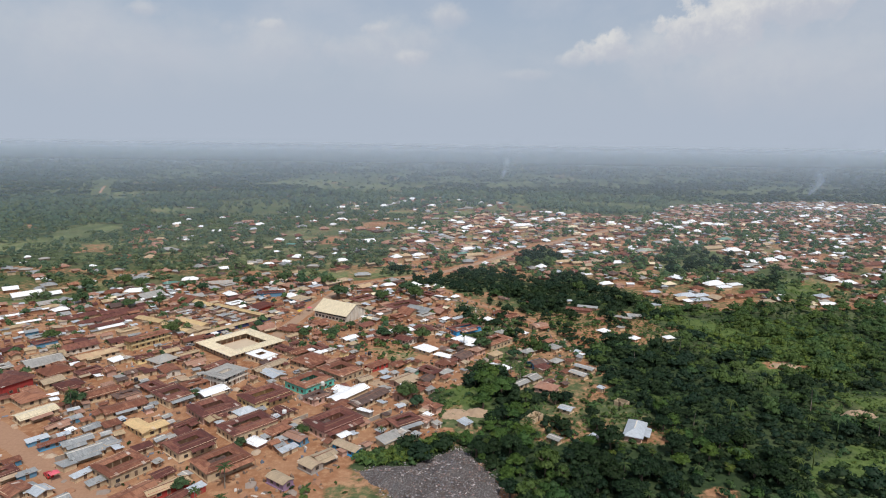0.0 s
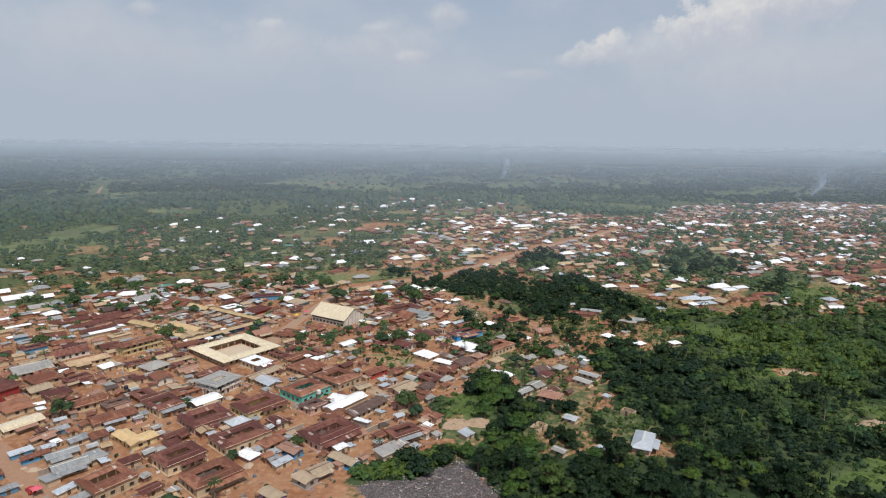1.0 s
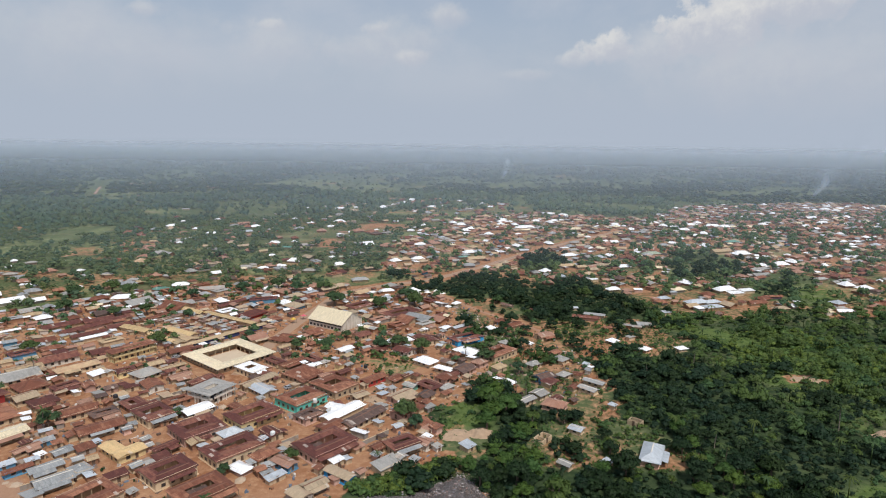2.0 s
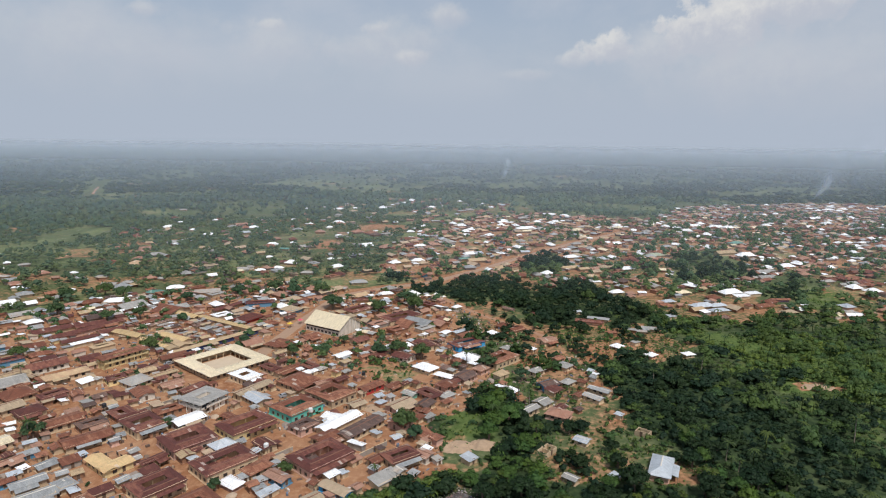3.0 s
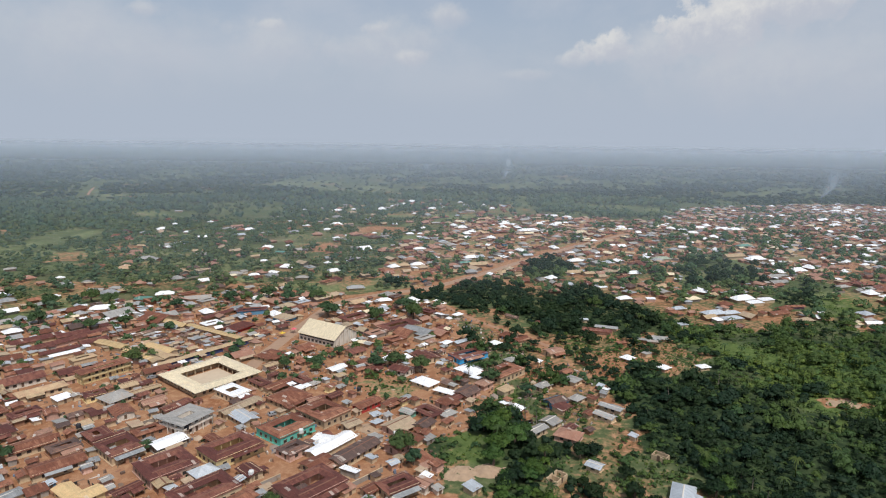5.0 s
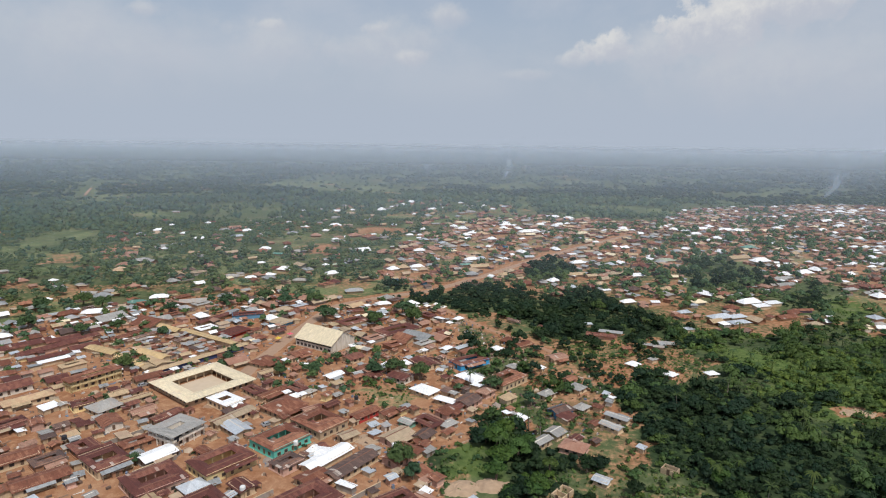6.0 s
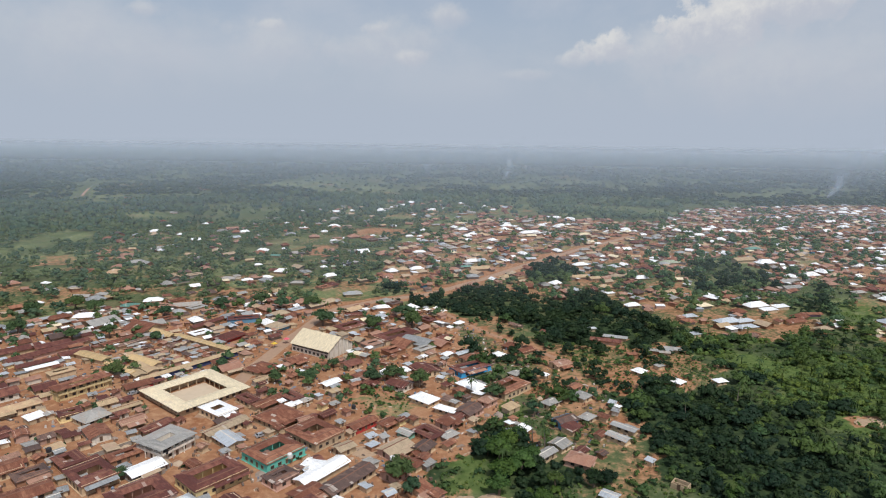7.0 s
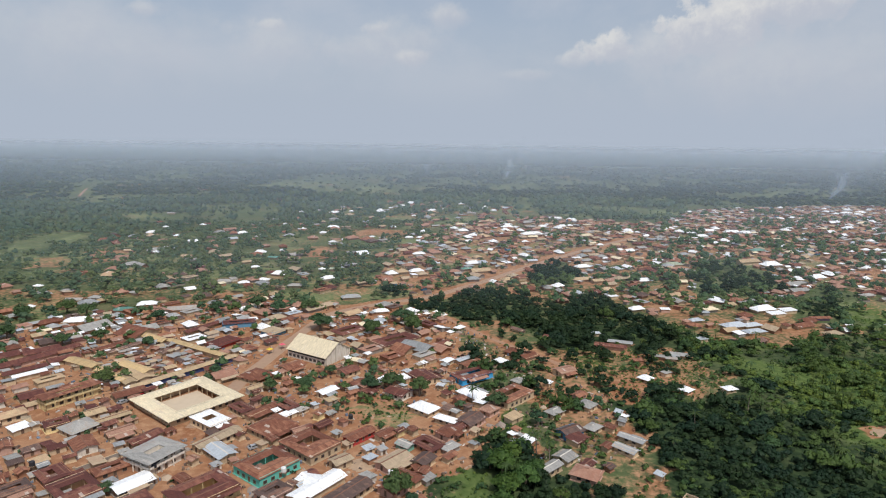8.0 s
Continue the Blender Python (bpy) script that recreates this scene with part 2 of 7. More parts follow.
# Leaf green lowered partly to carry cloud shade over the near wood.
LEAF_MAT = leaf_material("broad_leaves", (0.010, 0.024, 0.012), (0.038, 0.076, 0.026), (0.042, 0.066, 0.026), 0.35)
BRIGHT_LEAF_MAT = leaf_material("young_leaves", (0.066, 0.100, 0.024), (0.19, 0.24, 0.056), (0.19, 0.20, 0.056), 0.35)
# Lowered likewise: cloud shade on the near wood is in this green.
DEEP_LEAF_MAT = leaf_material("shade_tree_leaves", (0.011, 0.026, 0.012), (0.034, 0.066, 0.025), (0.031, 0.048, 0.020), 0.35)
# Leaf green darkened to carry the cloud shade lying on the wood.
SHADED_WOOD_MAT = leaf_material("shaded_wood_leaves", (0.011, 0.026, 0.015), (0.031, 0.060, 0.026), (0.028, 0.050, 0.026), 0.35)
# Paled beyond plain leaf colour so that distance haze shows in the green.
HAZED_BUSH_MAT = leaf_material("hazed_bush_leaves", (0.040, 0.070, 0.040), (0.140, 0.185, 0.092), (0.155, 0.180, 0.092), 0.3, 0.7)
MIXED_MAT = leaf_material("oil_palm_bush_leaves", (0.026, 0.056, 0.022), (0.110, 0.172, 0.056), (0.084, 0.126, 0.044), 0.35)
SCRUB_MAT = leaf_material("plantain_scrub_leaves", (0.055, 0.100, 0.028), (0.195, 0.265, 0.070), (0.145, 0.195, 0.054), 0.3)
# Paler, bluer leaf green with the haze over the plain put into it.
HAZED_CANOPY_MAT = leaf_material("hazed_canopy_leaves", (0.040, 0.070, 0.046), (0.150, 0.205, 0.108), (0.19, 0.22, 0.115), 0.15, 0.35)
PALM_MAT = leaf_material("palm_fronds", (0.030, 0.056, 0.020), (0.110, 0.155, 0.052), (0.11, 0.13, 0.05))


# ---------------------------------------------------------------- plan of the zones, metres
TOWN = [(-145, 148), (-314, 339), (-251, 349), (-235, 363), (-216, 394), (-162, 421), (-118, 439), (-81, 420), (-41, 423), (-12, 408), (17, 359), (42, 340), (58, 302), (65, 256), (47, 237), (24, 239), (16, 261), (8, 264), (5, 241), (-9, 229), (-2, 207), (-5, 190), (-19, 191), (-27, 181), (-34, 172), (-37, 152)]
MARKET = [(-156, 328), (-157, 350), (-147, 353), (-110, 331), (-114, 322), (-131, 310)]
FAR_TOWN = [(-14, 437), (22, 476), (47, 451), (52, 424), (70, 434), (93, 456), (100, 412), (116, 388), (129, 371), (158, 357), (186, 371), (220, 387), (228, 369), (275, 372), (812, 989), (659, 1095), (365, 998), (259, 830), (158, 864), (129, 888), (-2, 800), (-59, 609), (-58, 545), (-60, 481)]
SUBURB = [(-267, 465), (-346, 638), (-351, 789), (-220, 775), (-196, 1033), (77, 1095), (128, 881), (-2, 771), (-63, 591), (-71, 492), (-118, 513), (-181, 472)]
EDGE = [(-314, 339), (-251, 349), (-235, 363), (-216, 394), (-162, 421), (-118, 439), (-81, 420), (-41, 423), (-62, 481), (-118, 513), (-182, 476), (-246, 449), (-327, 460), (-406, 443)]
HAMLET = [(51, 350), (68, 356), (88, 367), (87, 347), (101, 360), (116, 355), (111, 332), (128, 327), (118, 309), (95, 290), (84, 305), (67, 289), (61, 307), (52, 317)]
CLEAR_I = [(39, 208), (45, 223), (53, 214), (49, 206)]
CLEAR_J = [(58, 242), (65, 245), (67, 234), (61, 224), (62, 211), (55, 211), (57, 229)]
CLEAR_K = [(180, 390), (195, 398), (180, 366), (167, 360)]
CLEAR_L = [(218, 372), (257, 395), (244, 370), (213, 358)]
GROVE = [(178, 528), (216, 586), (249, 606), (245, 534), (227, 477), (190, 462), (161, 460)]
GROVE_C = [(58, 547), (89, 583), (91, 522), (79, 486), (57, 485)]
GROVE_SMALL = [(226, 465), (260, 490), (276, 477), (234, 408), (198, 406)]
GREEN = [(-43, 280), (-31, 293), (-11, 282), (-13, 263), (-31, 265)]
SCRUB = [(123, 379), (127, 359), (142, 353), (166, 344), (195, 319), (211, 298), (174, 252), (154, 260), (134, 266), (129, 288), (125, 316), (111, 335)]
OPEN_B = [(23, 215), (38, 225), (55, 227), (63, 227), (71, 222), (77, 200), (74, 191), (60, 191), (41, 190), (24, 192)]
VALLEY = [(54, 340), (69, 336), (76, 326), (87, 313), (79, 298), (68, 306), (61, 325)]
GLADE = [(125, 328), (136, 343), (147, 348), (154, 339), (156, 315), (142, 308), (136, 324)]
GLADE_LOW = [(132, 265), (145, 273), (156, 268), (147, 257), (126, 250)]
FIELD_EAST = [(214, 400), (242, 430), (275, 441), (259, 411), (228, 389)]
YARD_GRASS = [(16, 281), (24, 287), (32, 281), (30, 255), (21, 252), (15, 268)]
BARE = [(53, 214), (60, 221), (64, 209), (69, 199), (76, 191), (71, 187), (57, 188), (52, 198)]
MEADOW = [(120, 189), (144, 192), (161, 180), (150, 167), (122, 169), (116, 178)]
PIT = [(70, 161), (78, 172), (87, 173), (88, 165), (83, 151), (63, 150)]
BANK = [(-49, 162), (-41, 172), (-30, 175), (-28, 171), (-22, 164), (-17, 157), (-8, 138), (-47, 138)]
MOUNDS = [(-9, 215), (2, 219), (14, 218), (15, 207), (12, 197), (3, 190), (-2, 193), (-7, 203)]
FIELD_LOW = [(150, 229), (156, 237), (168, 241), (184, 240), (169, 217), (158, 212), (145, 213)]
SANDY = [(143, 269), (147, 275), (153, 276), (163, 266), (156, 261)]
HEAP = [(-28, 171), (-25, 174), (-18, 174), (-11, 175), (-5, 181), (1.5, 188), (6, 184), (10.5, 176), (14.5, 168), (16, 158), (15, 139), (-8, 138), (-17, 157), (-22, 164)]
BANANAS = [(-26, 178), (-19, 180), (-12, 182), (-6, 187), (-2, 192)]
GRASS_NEAR = [(-10, 235), (1, 239), (10, 236), (11, 219), (2, 211), (-9, 215)]
ROAD_MAIN = [(-92, 262), (-90, 308), (-83, 359), (-74, 407), (-46, 431), (-18, 446), (18, 492), (67, 562), (115, 625), (191, 715)]
ROAD_WEST = [(-175, 203), (-144, 185), (-123, 171), (-103, 155), (-89, 142)]
ROAD_PATH = [(-12, 411), (17, 366), (39, 342), (50, 326)]
SPARSE = [(-2, 393), (21, 399), (39, 379), (50, 345), (52, 317), (60, 309), (56, 288), (59, 278), (58, 264), (67, 260), (64, 248), (57, 242), (60, 229), (51, 214), (39, 219), (43, 230), (35, 237), (17, 236), (25, 250), (26, 273), (10, 283), (-2, 320)]
OPEN_A = [(-65, 176), (-62, 182), (-51, 182), (-35, 176), (-28, 178), (-33, 166), (-40, 154), (-58, 151), (-66, 165)]
CLEAR_A = [(-505, 689), (-477, 678), (-459, 652), (-480, 650)]
CLEAR_B = [(-351, 549), (-325, 567), (-298, 524), (-326, 516)]
CLEAR_C = [(-127, 741), (-58, 748), (-54, 694), (-107, 698)]
CLEAR_D = [(-132, 602), (-126, 628), (-111, 580), (-124, 579)]
CLEAR_E = [(139, 267), (153, 264), (149, 259), (137, 263)]
CLEAR_F = [(138, 217), (148, 223), (146, 212), (139, 211)]
CLEAR_G = [(291, 834), (358, 888), (322, 796), (280, 791)]
TRACK_FAR = [(-632, 1077), (-681, 1170), (-729, 1266), (-774, 1362)]


def inside(poly, x, y):
    """Which of the points lie inside the outline."""
    x, y = np.asarray(x, float), np.asarray(y, float)
    hit = np.zeros(x.shape, bool)
    for (x0, y0), (x1, y1) in zip(poly, poly[1:] + poly[:1]):
        if y0 == y1:
            continue
        hit ^= ((y0 > y) != (y1 > y)) & (x < (x1 - x0) * (y - y0) / (y1 - y0) + x0)
    return hit


LATTICE = np.random.RandomState(7).rand(64, 64)


def soft_noise(x, y, size):
    """Smooth value noise, 0 to 1, with lumps of that size."""
    u, v = np.asarray(x, float) / size, np.asarray(y, float) / size
    i, j = np.floor(u).astype(int), np.floor(v).astype(int)
    f, g = u - i, v - j
    f, g = f * f * (3 - 2 * f), g * g * (3 - 2 * g)
    at = lambda p, q: LATTICE[p % 64, q % 64]
    return (at(i, j) * (1 - f) + at(i + 1, j) * f) * (1 - g) + (at(i, j + 1) * (1 - f) + at(i + 1, j + 1) * f) * g


def within(poly, x, y):
    """The same with a ragged edge."""
    x, y = np.asarray(x, float), np.asarray(y, float)
    return inside(poly, x + (soft_noise(x + 17, y, 15) - 0.5) * 26 + (soft_noise(x, y, 5) - 0.5) * 8, y + (soft_noise(x + 71, y, 15) - 0.5) * 34 + (soft_noise(x + 9, y, 5) - 0.5) * 8)


def near_line(line, x, y):
    """Distance to a polyline."""
    x, y = np.asarray(x, float), np.asarray(y, float)
    best = np.full(x.shape, 1e9)
    for (x0, y0), (x1, y1) in zip(line, line[1:]):
        dx, dy = x1 - x0, y1 - y0
        s = np.clip(((x - x0) * dx + (y - y0) * dy) / (dx * dx + dy * dy), 0, 1)
        best = np.minimum(best, np.hypot(x - x0 - s * dx, y - y0 - s * dy))
    return best


MEADOWS = (MEADOW, GLADE, GLADE_LOW, FIELD_EAST, VALLEY, YARD_GRASS, GRASS_NEAR, FIELD_LOW)
CLEARINGS = (CLEAR_A, CLEAR_B, CLEAR_C, CLEAR_D, CLEAR_E, CLEAR_F, CLEAR_G, CLEAR_I, CLEAR_J, CLEAR_K, CLEAR_L, BARE, PIT, MOUNDS)


def earth_at(x, y):
    """How much of the ground is bare red earth, 0 to 1."""
    jx = x + (soft_noise(x, y, 9) - 0.5) * 10
    jy = y + (soft_noise(x + 300, y, 9) - 0.5) * 10
    e = np.zeros(np.shape(x))
    e[inside(FAR_TOWN, jx, jy)] = 0.46
    e[inside(SUBURB, jx, jy)] = 0.27
    e[inside(EDGE, jx, jy)] = 0.36
    e[inside(TOWN, jx, jy)] = 0.95
    e[inside(SPARSE, jx, jy)] = 0.42
    e[inside(GROVE, jx, jy) | inside(GROVE_SMALL, jx, jy) | inside(GROVE_C, jx, jy)] = 0.05
    e[inside(GREEN, jx, jy)] = 0.40
    for c in CLEARINGS:
        e[inside(c, jx, jy)] = 0.5
    for c in MEADOWS:
        e[inside(c, jx, jy)] = 0.12
    # Duller cover on these two, partly standing in for cloud shade there.
    e[inside(OPEN_B, jx, jy) | inside(MOUNDS, jx, jy)] = 0.34
    e[inside(HEAP, jx, jy)] = 0.6
    e[inside(BANK, jx, jy)] = 0.5
    e[inside(HAMLET, jx, jy)] = 0.48
    e[inside(OPEN_A, jx, jy)] = 0.95
    e[inside(CLEAR_D, jx, jy) | inside(SANDY, x, y)] = 1.3
    for line, half in ((ROAD_MAIN, 9), (ROAD_WEST, 9), (ROAD_PATH, 4)):
        e = np.maximum(e, np.clip(1.4 - near_line(line, x, y) / half, 0, 1))
    patches = soft_noise(x + 90, y + 40, 22) * 0.6 + soft_noise(x, y + 900, 7) * 0.4
    e = e + (patches - 0.5) * np.where(e > 0.1, 0.55, 0.12)
    out = soft_noise(x + 500, y + 200, 70) * 0.65 + soft_noise(x, y, 21) * 0.35
    e = np.maximum(e, np.where((out > 0.70) & ((x < -10) | (np.hypot(x, y) > 480)), (out - 0.66) * 4, 0) * 0.7)
    return np.clip(e, 0, 1)


def open_grass_at(x, y):
    g = soft_noise(x + 50, y + 777, 60) * 0.6 + soft_noise(x, y + 333, 19) * 0.4
    g = np.clip((g - 0.5) * 5, 0, 1)
    g = np.where((x > -10) & (np.hypot(x, y) < 480), g * 0.15, g)
    g = np.where(np.hypot(x, y) > 400, np.clip(g * 0.7 + 0.45, 0, 1), g)
    g = g * np.clip(1.9 - np.hypot(x, y) / 1300, 0.35, 1)
    meadow = inside(GREEN, x, y) | within(SCRUB, x, y)
    for c in MEADOWS:
        meadow |= within(c, x, y)
    return np.maximum(g, np.where(meadow, 0.95, np.where(inside(BANK, x, y) | inside(OPEN_B, x, y) | inside(MOUNDS, x, y) | inside(SPARSE, x, y) | inside(HAMLET, x, y), 0.55, 0)))


def rise(x, y):
    """The land lifts into low swells far out."""
    r = np.hypot(x, y)
    return np.clip((r - 1500) / 3300, 0, 1) ** 1.4 * (6 + 16 * soft_noise(x, y, 900)) + np.clip((r - 1100) / 600, 0, 1) * 6 * (soft_noise(x + 70, y, 260) - 0.5)


def mesh_object(name, verts, faces, material, parent=None, tone=None, smooth=False):
    me = bpy.data.meshes.new(name)
    me.from_pydata(verts if isinstance(verts, list) else verts.tolist(), [], faces if isinstance(faces, list) else faces.tolist())
    if tone is not None:
        at = me.attributes.new("tone", "FLOAT", "POINT")
        at.data.foreach_set("value", np.asarray(tone, np.float32))
    for m in (material if isinstance(material, (list, tuple)) else [material]):
        me.materials.append(m)
    if smooth:
        me.polygons.foreach_set("use_smooth", [True] * len(me.polygons))
    ob = new(name, me)
    ob.parent = parent
    return ob


def grid_axis(lo, hi, mid, tight, count):
    a, b = math.asinh((lo - mid) / tight), math.asinh((hi - mid) / tight)
    return mid + tight * np.sinh(np.linspace(a, b, count))


def build_ground():
    xs, ys = grid_axis(-4900, 4900, 0, 230, 330), grid_axis(-900, 4900, 240, 210, 300)
    x, y = np.meshgrid(xs, ys)
    x, y = x.ravel(), y.ravel()
    n, k = len(xs), len(ys)
    i = (np.arange(k - 1)[:, None] * n + np.arange(n - 1)[None, :]).ravel()
    me = bpy.data.meshes.new("ground")
    me.from_pydata(np.stack([x, y, rise(x, y)], 1).tolist(), [], np.stack([i, i + 1, i + n + 1, i + n], 1).tolist())
    cover = me.color_attributes.new("cover", "FLOAT_COLOR", "POINT")
    rgba = np.zeros((len(x), 4), np.float32)
    rgba[:, 0], rgba[:, 1], rgba[:, 3] = earth_at(x, y), open_grass_at(x, y), 1
    fresh = within(SCRUB, x, y)
    for c in MEADOWS:
        fresh |= within(c, x, y)
    rgba[:, 2] = fresh
    cover.data.foreach_set("color", rgba.ravel())
    m, t, b = surface("laterite_and_grass", 0.95, 0, 0.1)
    at = t.nodes.new("ShaderNodeAttribute")
    at.attribute_name = "cover"
    sep = t.nodes.new("ShaderNodeSeparateColor")
    t.links.new(at.outputs["Color"], sep.inputs[0])
    co = world_coord(t)
    n1, n2, n3 = noise_node(t, co, 0.05, 6, 0.6), noise_node(t, co, 0.35, 5, 0.65), noise_node(t, co, 3.5, 5, 0.75)
    earth = mix_colour(t, ramp_node(t, n1, 0.3, 0.7), (0.250, 0.108, 0.053), (0.345, 0.190, 0.110))
    earth = mix_colour(t, math_node(t, "MULTIPLY", ramp_node(t, n2, 0.42, 0.70), 0.7), earth, (0.455, 0.277, 0.162))
    earth = mix_colour(t, math_node(t, "MULTIPLY", ramp_node(t, n3, 0.5, 0.72), 0.55), earth, (0.16, 0.085, 0.055))
    grass = mix_colour(t, ramp_node(t, n2, 0.3, 0.7), (0.105, 0.140, 0.056), (0.200, 0.225, 0.108))
    grass = mix_colour(t, math_node(t, "MULTIPLY", ramp_node(t, n3, 0.45, 0.7), 0.35), grass, (0.045, 0.068, 0.024))
    grass = mix_colour(t, math_node(t, "MULTIPLY", ramp_node(t, noise_node(t, co, 0.11, 5, 0.7), 0.48, 0.68), 0.7), grass, (0.275, 0.262, 0.140))
    fallow = noise_node(t, co, 0.021, 5, 0.65)
    grass = mix_colour(t, math_node(t, "MULTIPLY", ramp_node(t, fallow, 0.50, 0.66), 0.6), grass, (0.215, 0.175, 0.105))
    grass = mix_colour(t, math_node(t, "MULTIPLY", ramp_node(t, noise_node(t, co, 0.8, 5, 0.8), 0.48, 0.64), 0.5), grass, (0.062, 0.092, 0.040))
    lush = mix_colour(t, ramp_node(t, n2, 0.3, 0.7), (0.052, 0.092, 0.022), (0.112, 0.160, 0.044))
    lush = mix_colour(t, math_node(t, "MULTIPLY", ramp_node(t, n3, 0.45, 0.7), 0.5), lush, (0.040, 0.072, 0.020))
    grass = mix_colour(t, math_node(t, "MULTIPLY", sep.outputs[2], 0.85), grass, lush)
    floor = mix_colour(t, ramp_node(t, n2, 0.3, 0.7), (0.018, 0.034, 0.016), (0.046, 0.070, 0.030))
    green = mix_colour(t, math_node(t, "ADD", sep.outputs[1], math_node(t, "MULTIPLY", math_node(t, "SUBTRACT", n1, 0.5), 0.6), clamp=True), floor, grass)
    e = math_node(t, "ADD", sep.outputs[0], math_node(t, "MULTIPLY", math_node(t, "SUBTRACT", n2, 0.5), 0.9))
    e = math_node(t, "ADD", e, math_node(t, "MULTIPLY", math_node(t, "SUBTRACT", n3, 0.5), 0.35))
    t.links.new(mix_colour(t, ramp_node(t, e, 0.30, 0.55), green, earth), b.inputs["Base Color"])
    bump(t, b, math_node(t, "ADD", n2, math_node(t, "MULTIPLY", n3, 0.4)), 0.5, 0.25)
    me.materials.append(m)
    tagged(new("ground", me), "red laterite earth giving way to grass and dark woodland floor", "ground", kind="structure")


def strip(name, line, width, lift, material, label):
    """A road laid on the ground, with a slight crown and uneven edges."""
    pts = []
    for (x0, y0), (x1, y1) in zip(line, line[1:]):
        k = max(2, int(math.hypot(x1 - x0, y1 - y0) / 4))
        pts += [(x0 + (x1 - x0) * i / k, y0 + (y1 - y0) * i / k) for i in range(k)]
    pts.append(line[-1])
    p = np.array(pts, float)
    for _ in range(6):
        p[1:-1] = p[1:-1] * 0.5 + (p[:-2] + p[2:]) * 0.25
    d = np.gradient(p, axis=0)
    d /= np.linalg.norm(d, axis=1)[:, None]
    side = np.stack([-d[:, 1], d[:, 0]], 1)
    verts, faces = [], []
    rows = (-1.0, -0.6, 0.0, 0.6, 1.0)
    for i, (q, s) in enumerate(zip(p, side)):
        for r in rows:
            half = width / 2 * (1 + 0.18 * (soft_noise(q[0] * 1.0 + 40 * (r > 0), q[1], 7) - 0.5))
            verts.append((q[0] + s[0] * r * half, q[1] + s[1] * r * half, lift * (1 - 0.75 * r * r) if abs(r) < 1 else -0.05))
        if i:
            for j in range(4):
                a = (i - 1) * 5 + j
                faces.append((a, a + 1, a + 6, a + 5))
    return tagged(mesh_object(name, verts, faces, material), label, "road", kind="structure")


build_ground()
ROAD_MAT = plain("dusty_tarmac", (0.335, 0.222, 0.152), 0.9, 0, 0.4, 0.25)
DIRT_MAT = plain("packed_earth", (0.33, 0.195, 0.125), 0.95, 0, 0.9, 0.28)
strip("road", ROAD_MAIN, 7.5, 0.12, ROAD_MAT, "dusty worn tarmac road winding between the houses")
strip("road", ROAD_WEST, 11.0, 0.10, DIRT_MAT, "wide packed red earth street beside market stalls")
strip("road", TRACK_FAR, 4.5, 0.15, DIRT_MAT, "pale earth track through far fields")
strip("road", ROAD_PATH, 3.5, 0.10, DIRT_MAT, "narrow red earth track along the wood")


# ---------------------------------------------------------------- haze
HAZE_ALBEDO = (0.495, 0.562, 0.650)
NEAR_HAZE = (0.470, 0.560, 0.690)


def build_haze():
    """Dry haze over the far woods, as thin sunlit veils one behind the other."""
    # Flat added sheets; their tint stands in for the haze in the air.
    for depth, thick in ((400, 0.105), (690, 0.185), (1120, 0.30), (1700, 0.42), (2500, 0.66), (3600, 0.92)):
        top = 101
        m = bpy.data.materials.new("distance_haze")
        m.use_nodes = True
        t = m.node_tree
        t.nodes.clear()
        out, mix = t.nodes.new("ShaderNodeOutputMaterial"), t.nodes.new("ShaderNodeMixShader")
        clear, glow = t.nodes.new("ShaderNodeBsdfTransparent"), t.nodes.new("ShaderNodeBsdfDiffuse")
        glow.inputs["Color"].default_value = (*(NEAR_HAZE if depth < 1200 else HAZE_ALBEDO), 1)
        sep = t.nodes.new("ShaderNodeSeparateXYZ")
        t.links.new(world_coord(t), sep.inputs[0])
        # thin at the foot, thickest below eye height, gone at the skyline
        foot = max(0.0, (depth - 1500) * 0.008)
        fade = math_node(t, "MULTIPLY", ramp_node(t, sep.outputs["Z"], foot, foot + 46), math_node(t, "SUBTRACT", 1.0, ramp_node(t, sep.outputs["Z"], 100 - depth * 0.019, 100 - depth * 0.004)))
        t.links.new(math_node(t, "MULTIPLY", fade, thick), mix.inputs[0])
        t.links.new(clear.outputs[0], mix.inputs[1])
        t.links.new(glow.outputs[0], mix.inputs[2])
        t.links.new(mix.outputs[0], out.inputs[0])
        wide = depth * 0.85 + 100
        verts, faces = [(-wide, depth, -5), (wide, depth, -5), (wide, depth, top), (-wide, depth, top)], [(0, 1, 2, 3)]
        ob = mesh_object("haze_veil", verts, faces, m)
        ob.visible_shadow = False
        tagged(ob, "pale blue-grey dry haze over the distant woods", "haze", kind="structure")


build_haze()


# ---------------------------------------------------------------- houses
def slab(verts, faces, thick, sag=0.0):
    """Closes a roof surface into a sheet of that thickness; old roofs sag a little."""
    if sag:
        verts = [(x, y, z + dice.uniform(-sag, sag)) for x, y, z in verts]
    n = len(verts)
    low = [(x, y, z - thick) for x, y, z in verts]
    count = {}
    for f in faces:
        for a, b in zip(f, f[1:] + f[:1]):
            count[(a, b)] = 1
    rim = [(a, b) for a, b in count if (b, a) not in count]
    return verts + low, faces + [tuple(i + n for i in reversed(f)) for f in faces] + [(a, a + n, b + n, b) for a, b in rim]


def join(parts):
    verts, faces = [], []
    for v, f in parts:
        k = len(verts)
        verts += v
        faces += [tuple(i + k for i in g) for g in f]
    return verts, faces


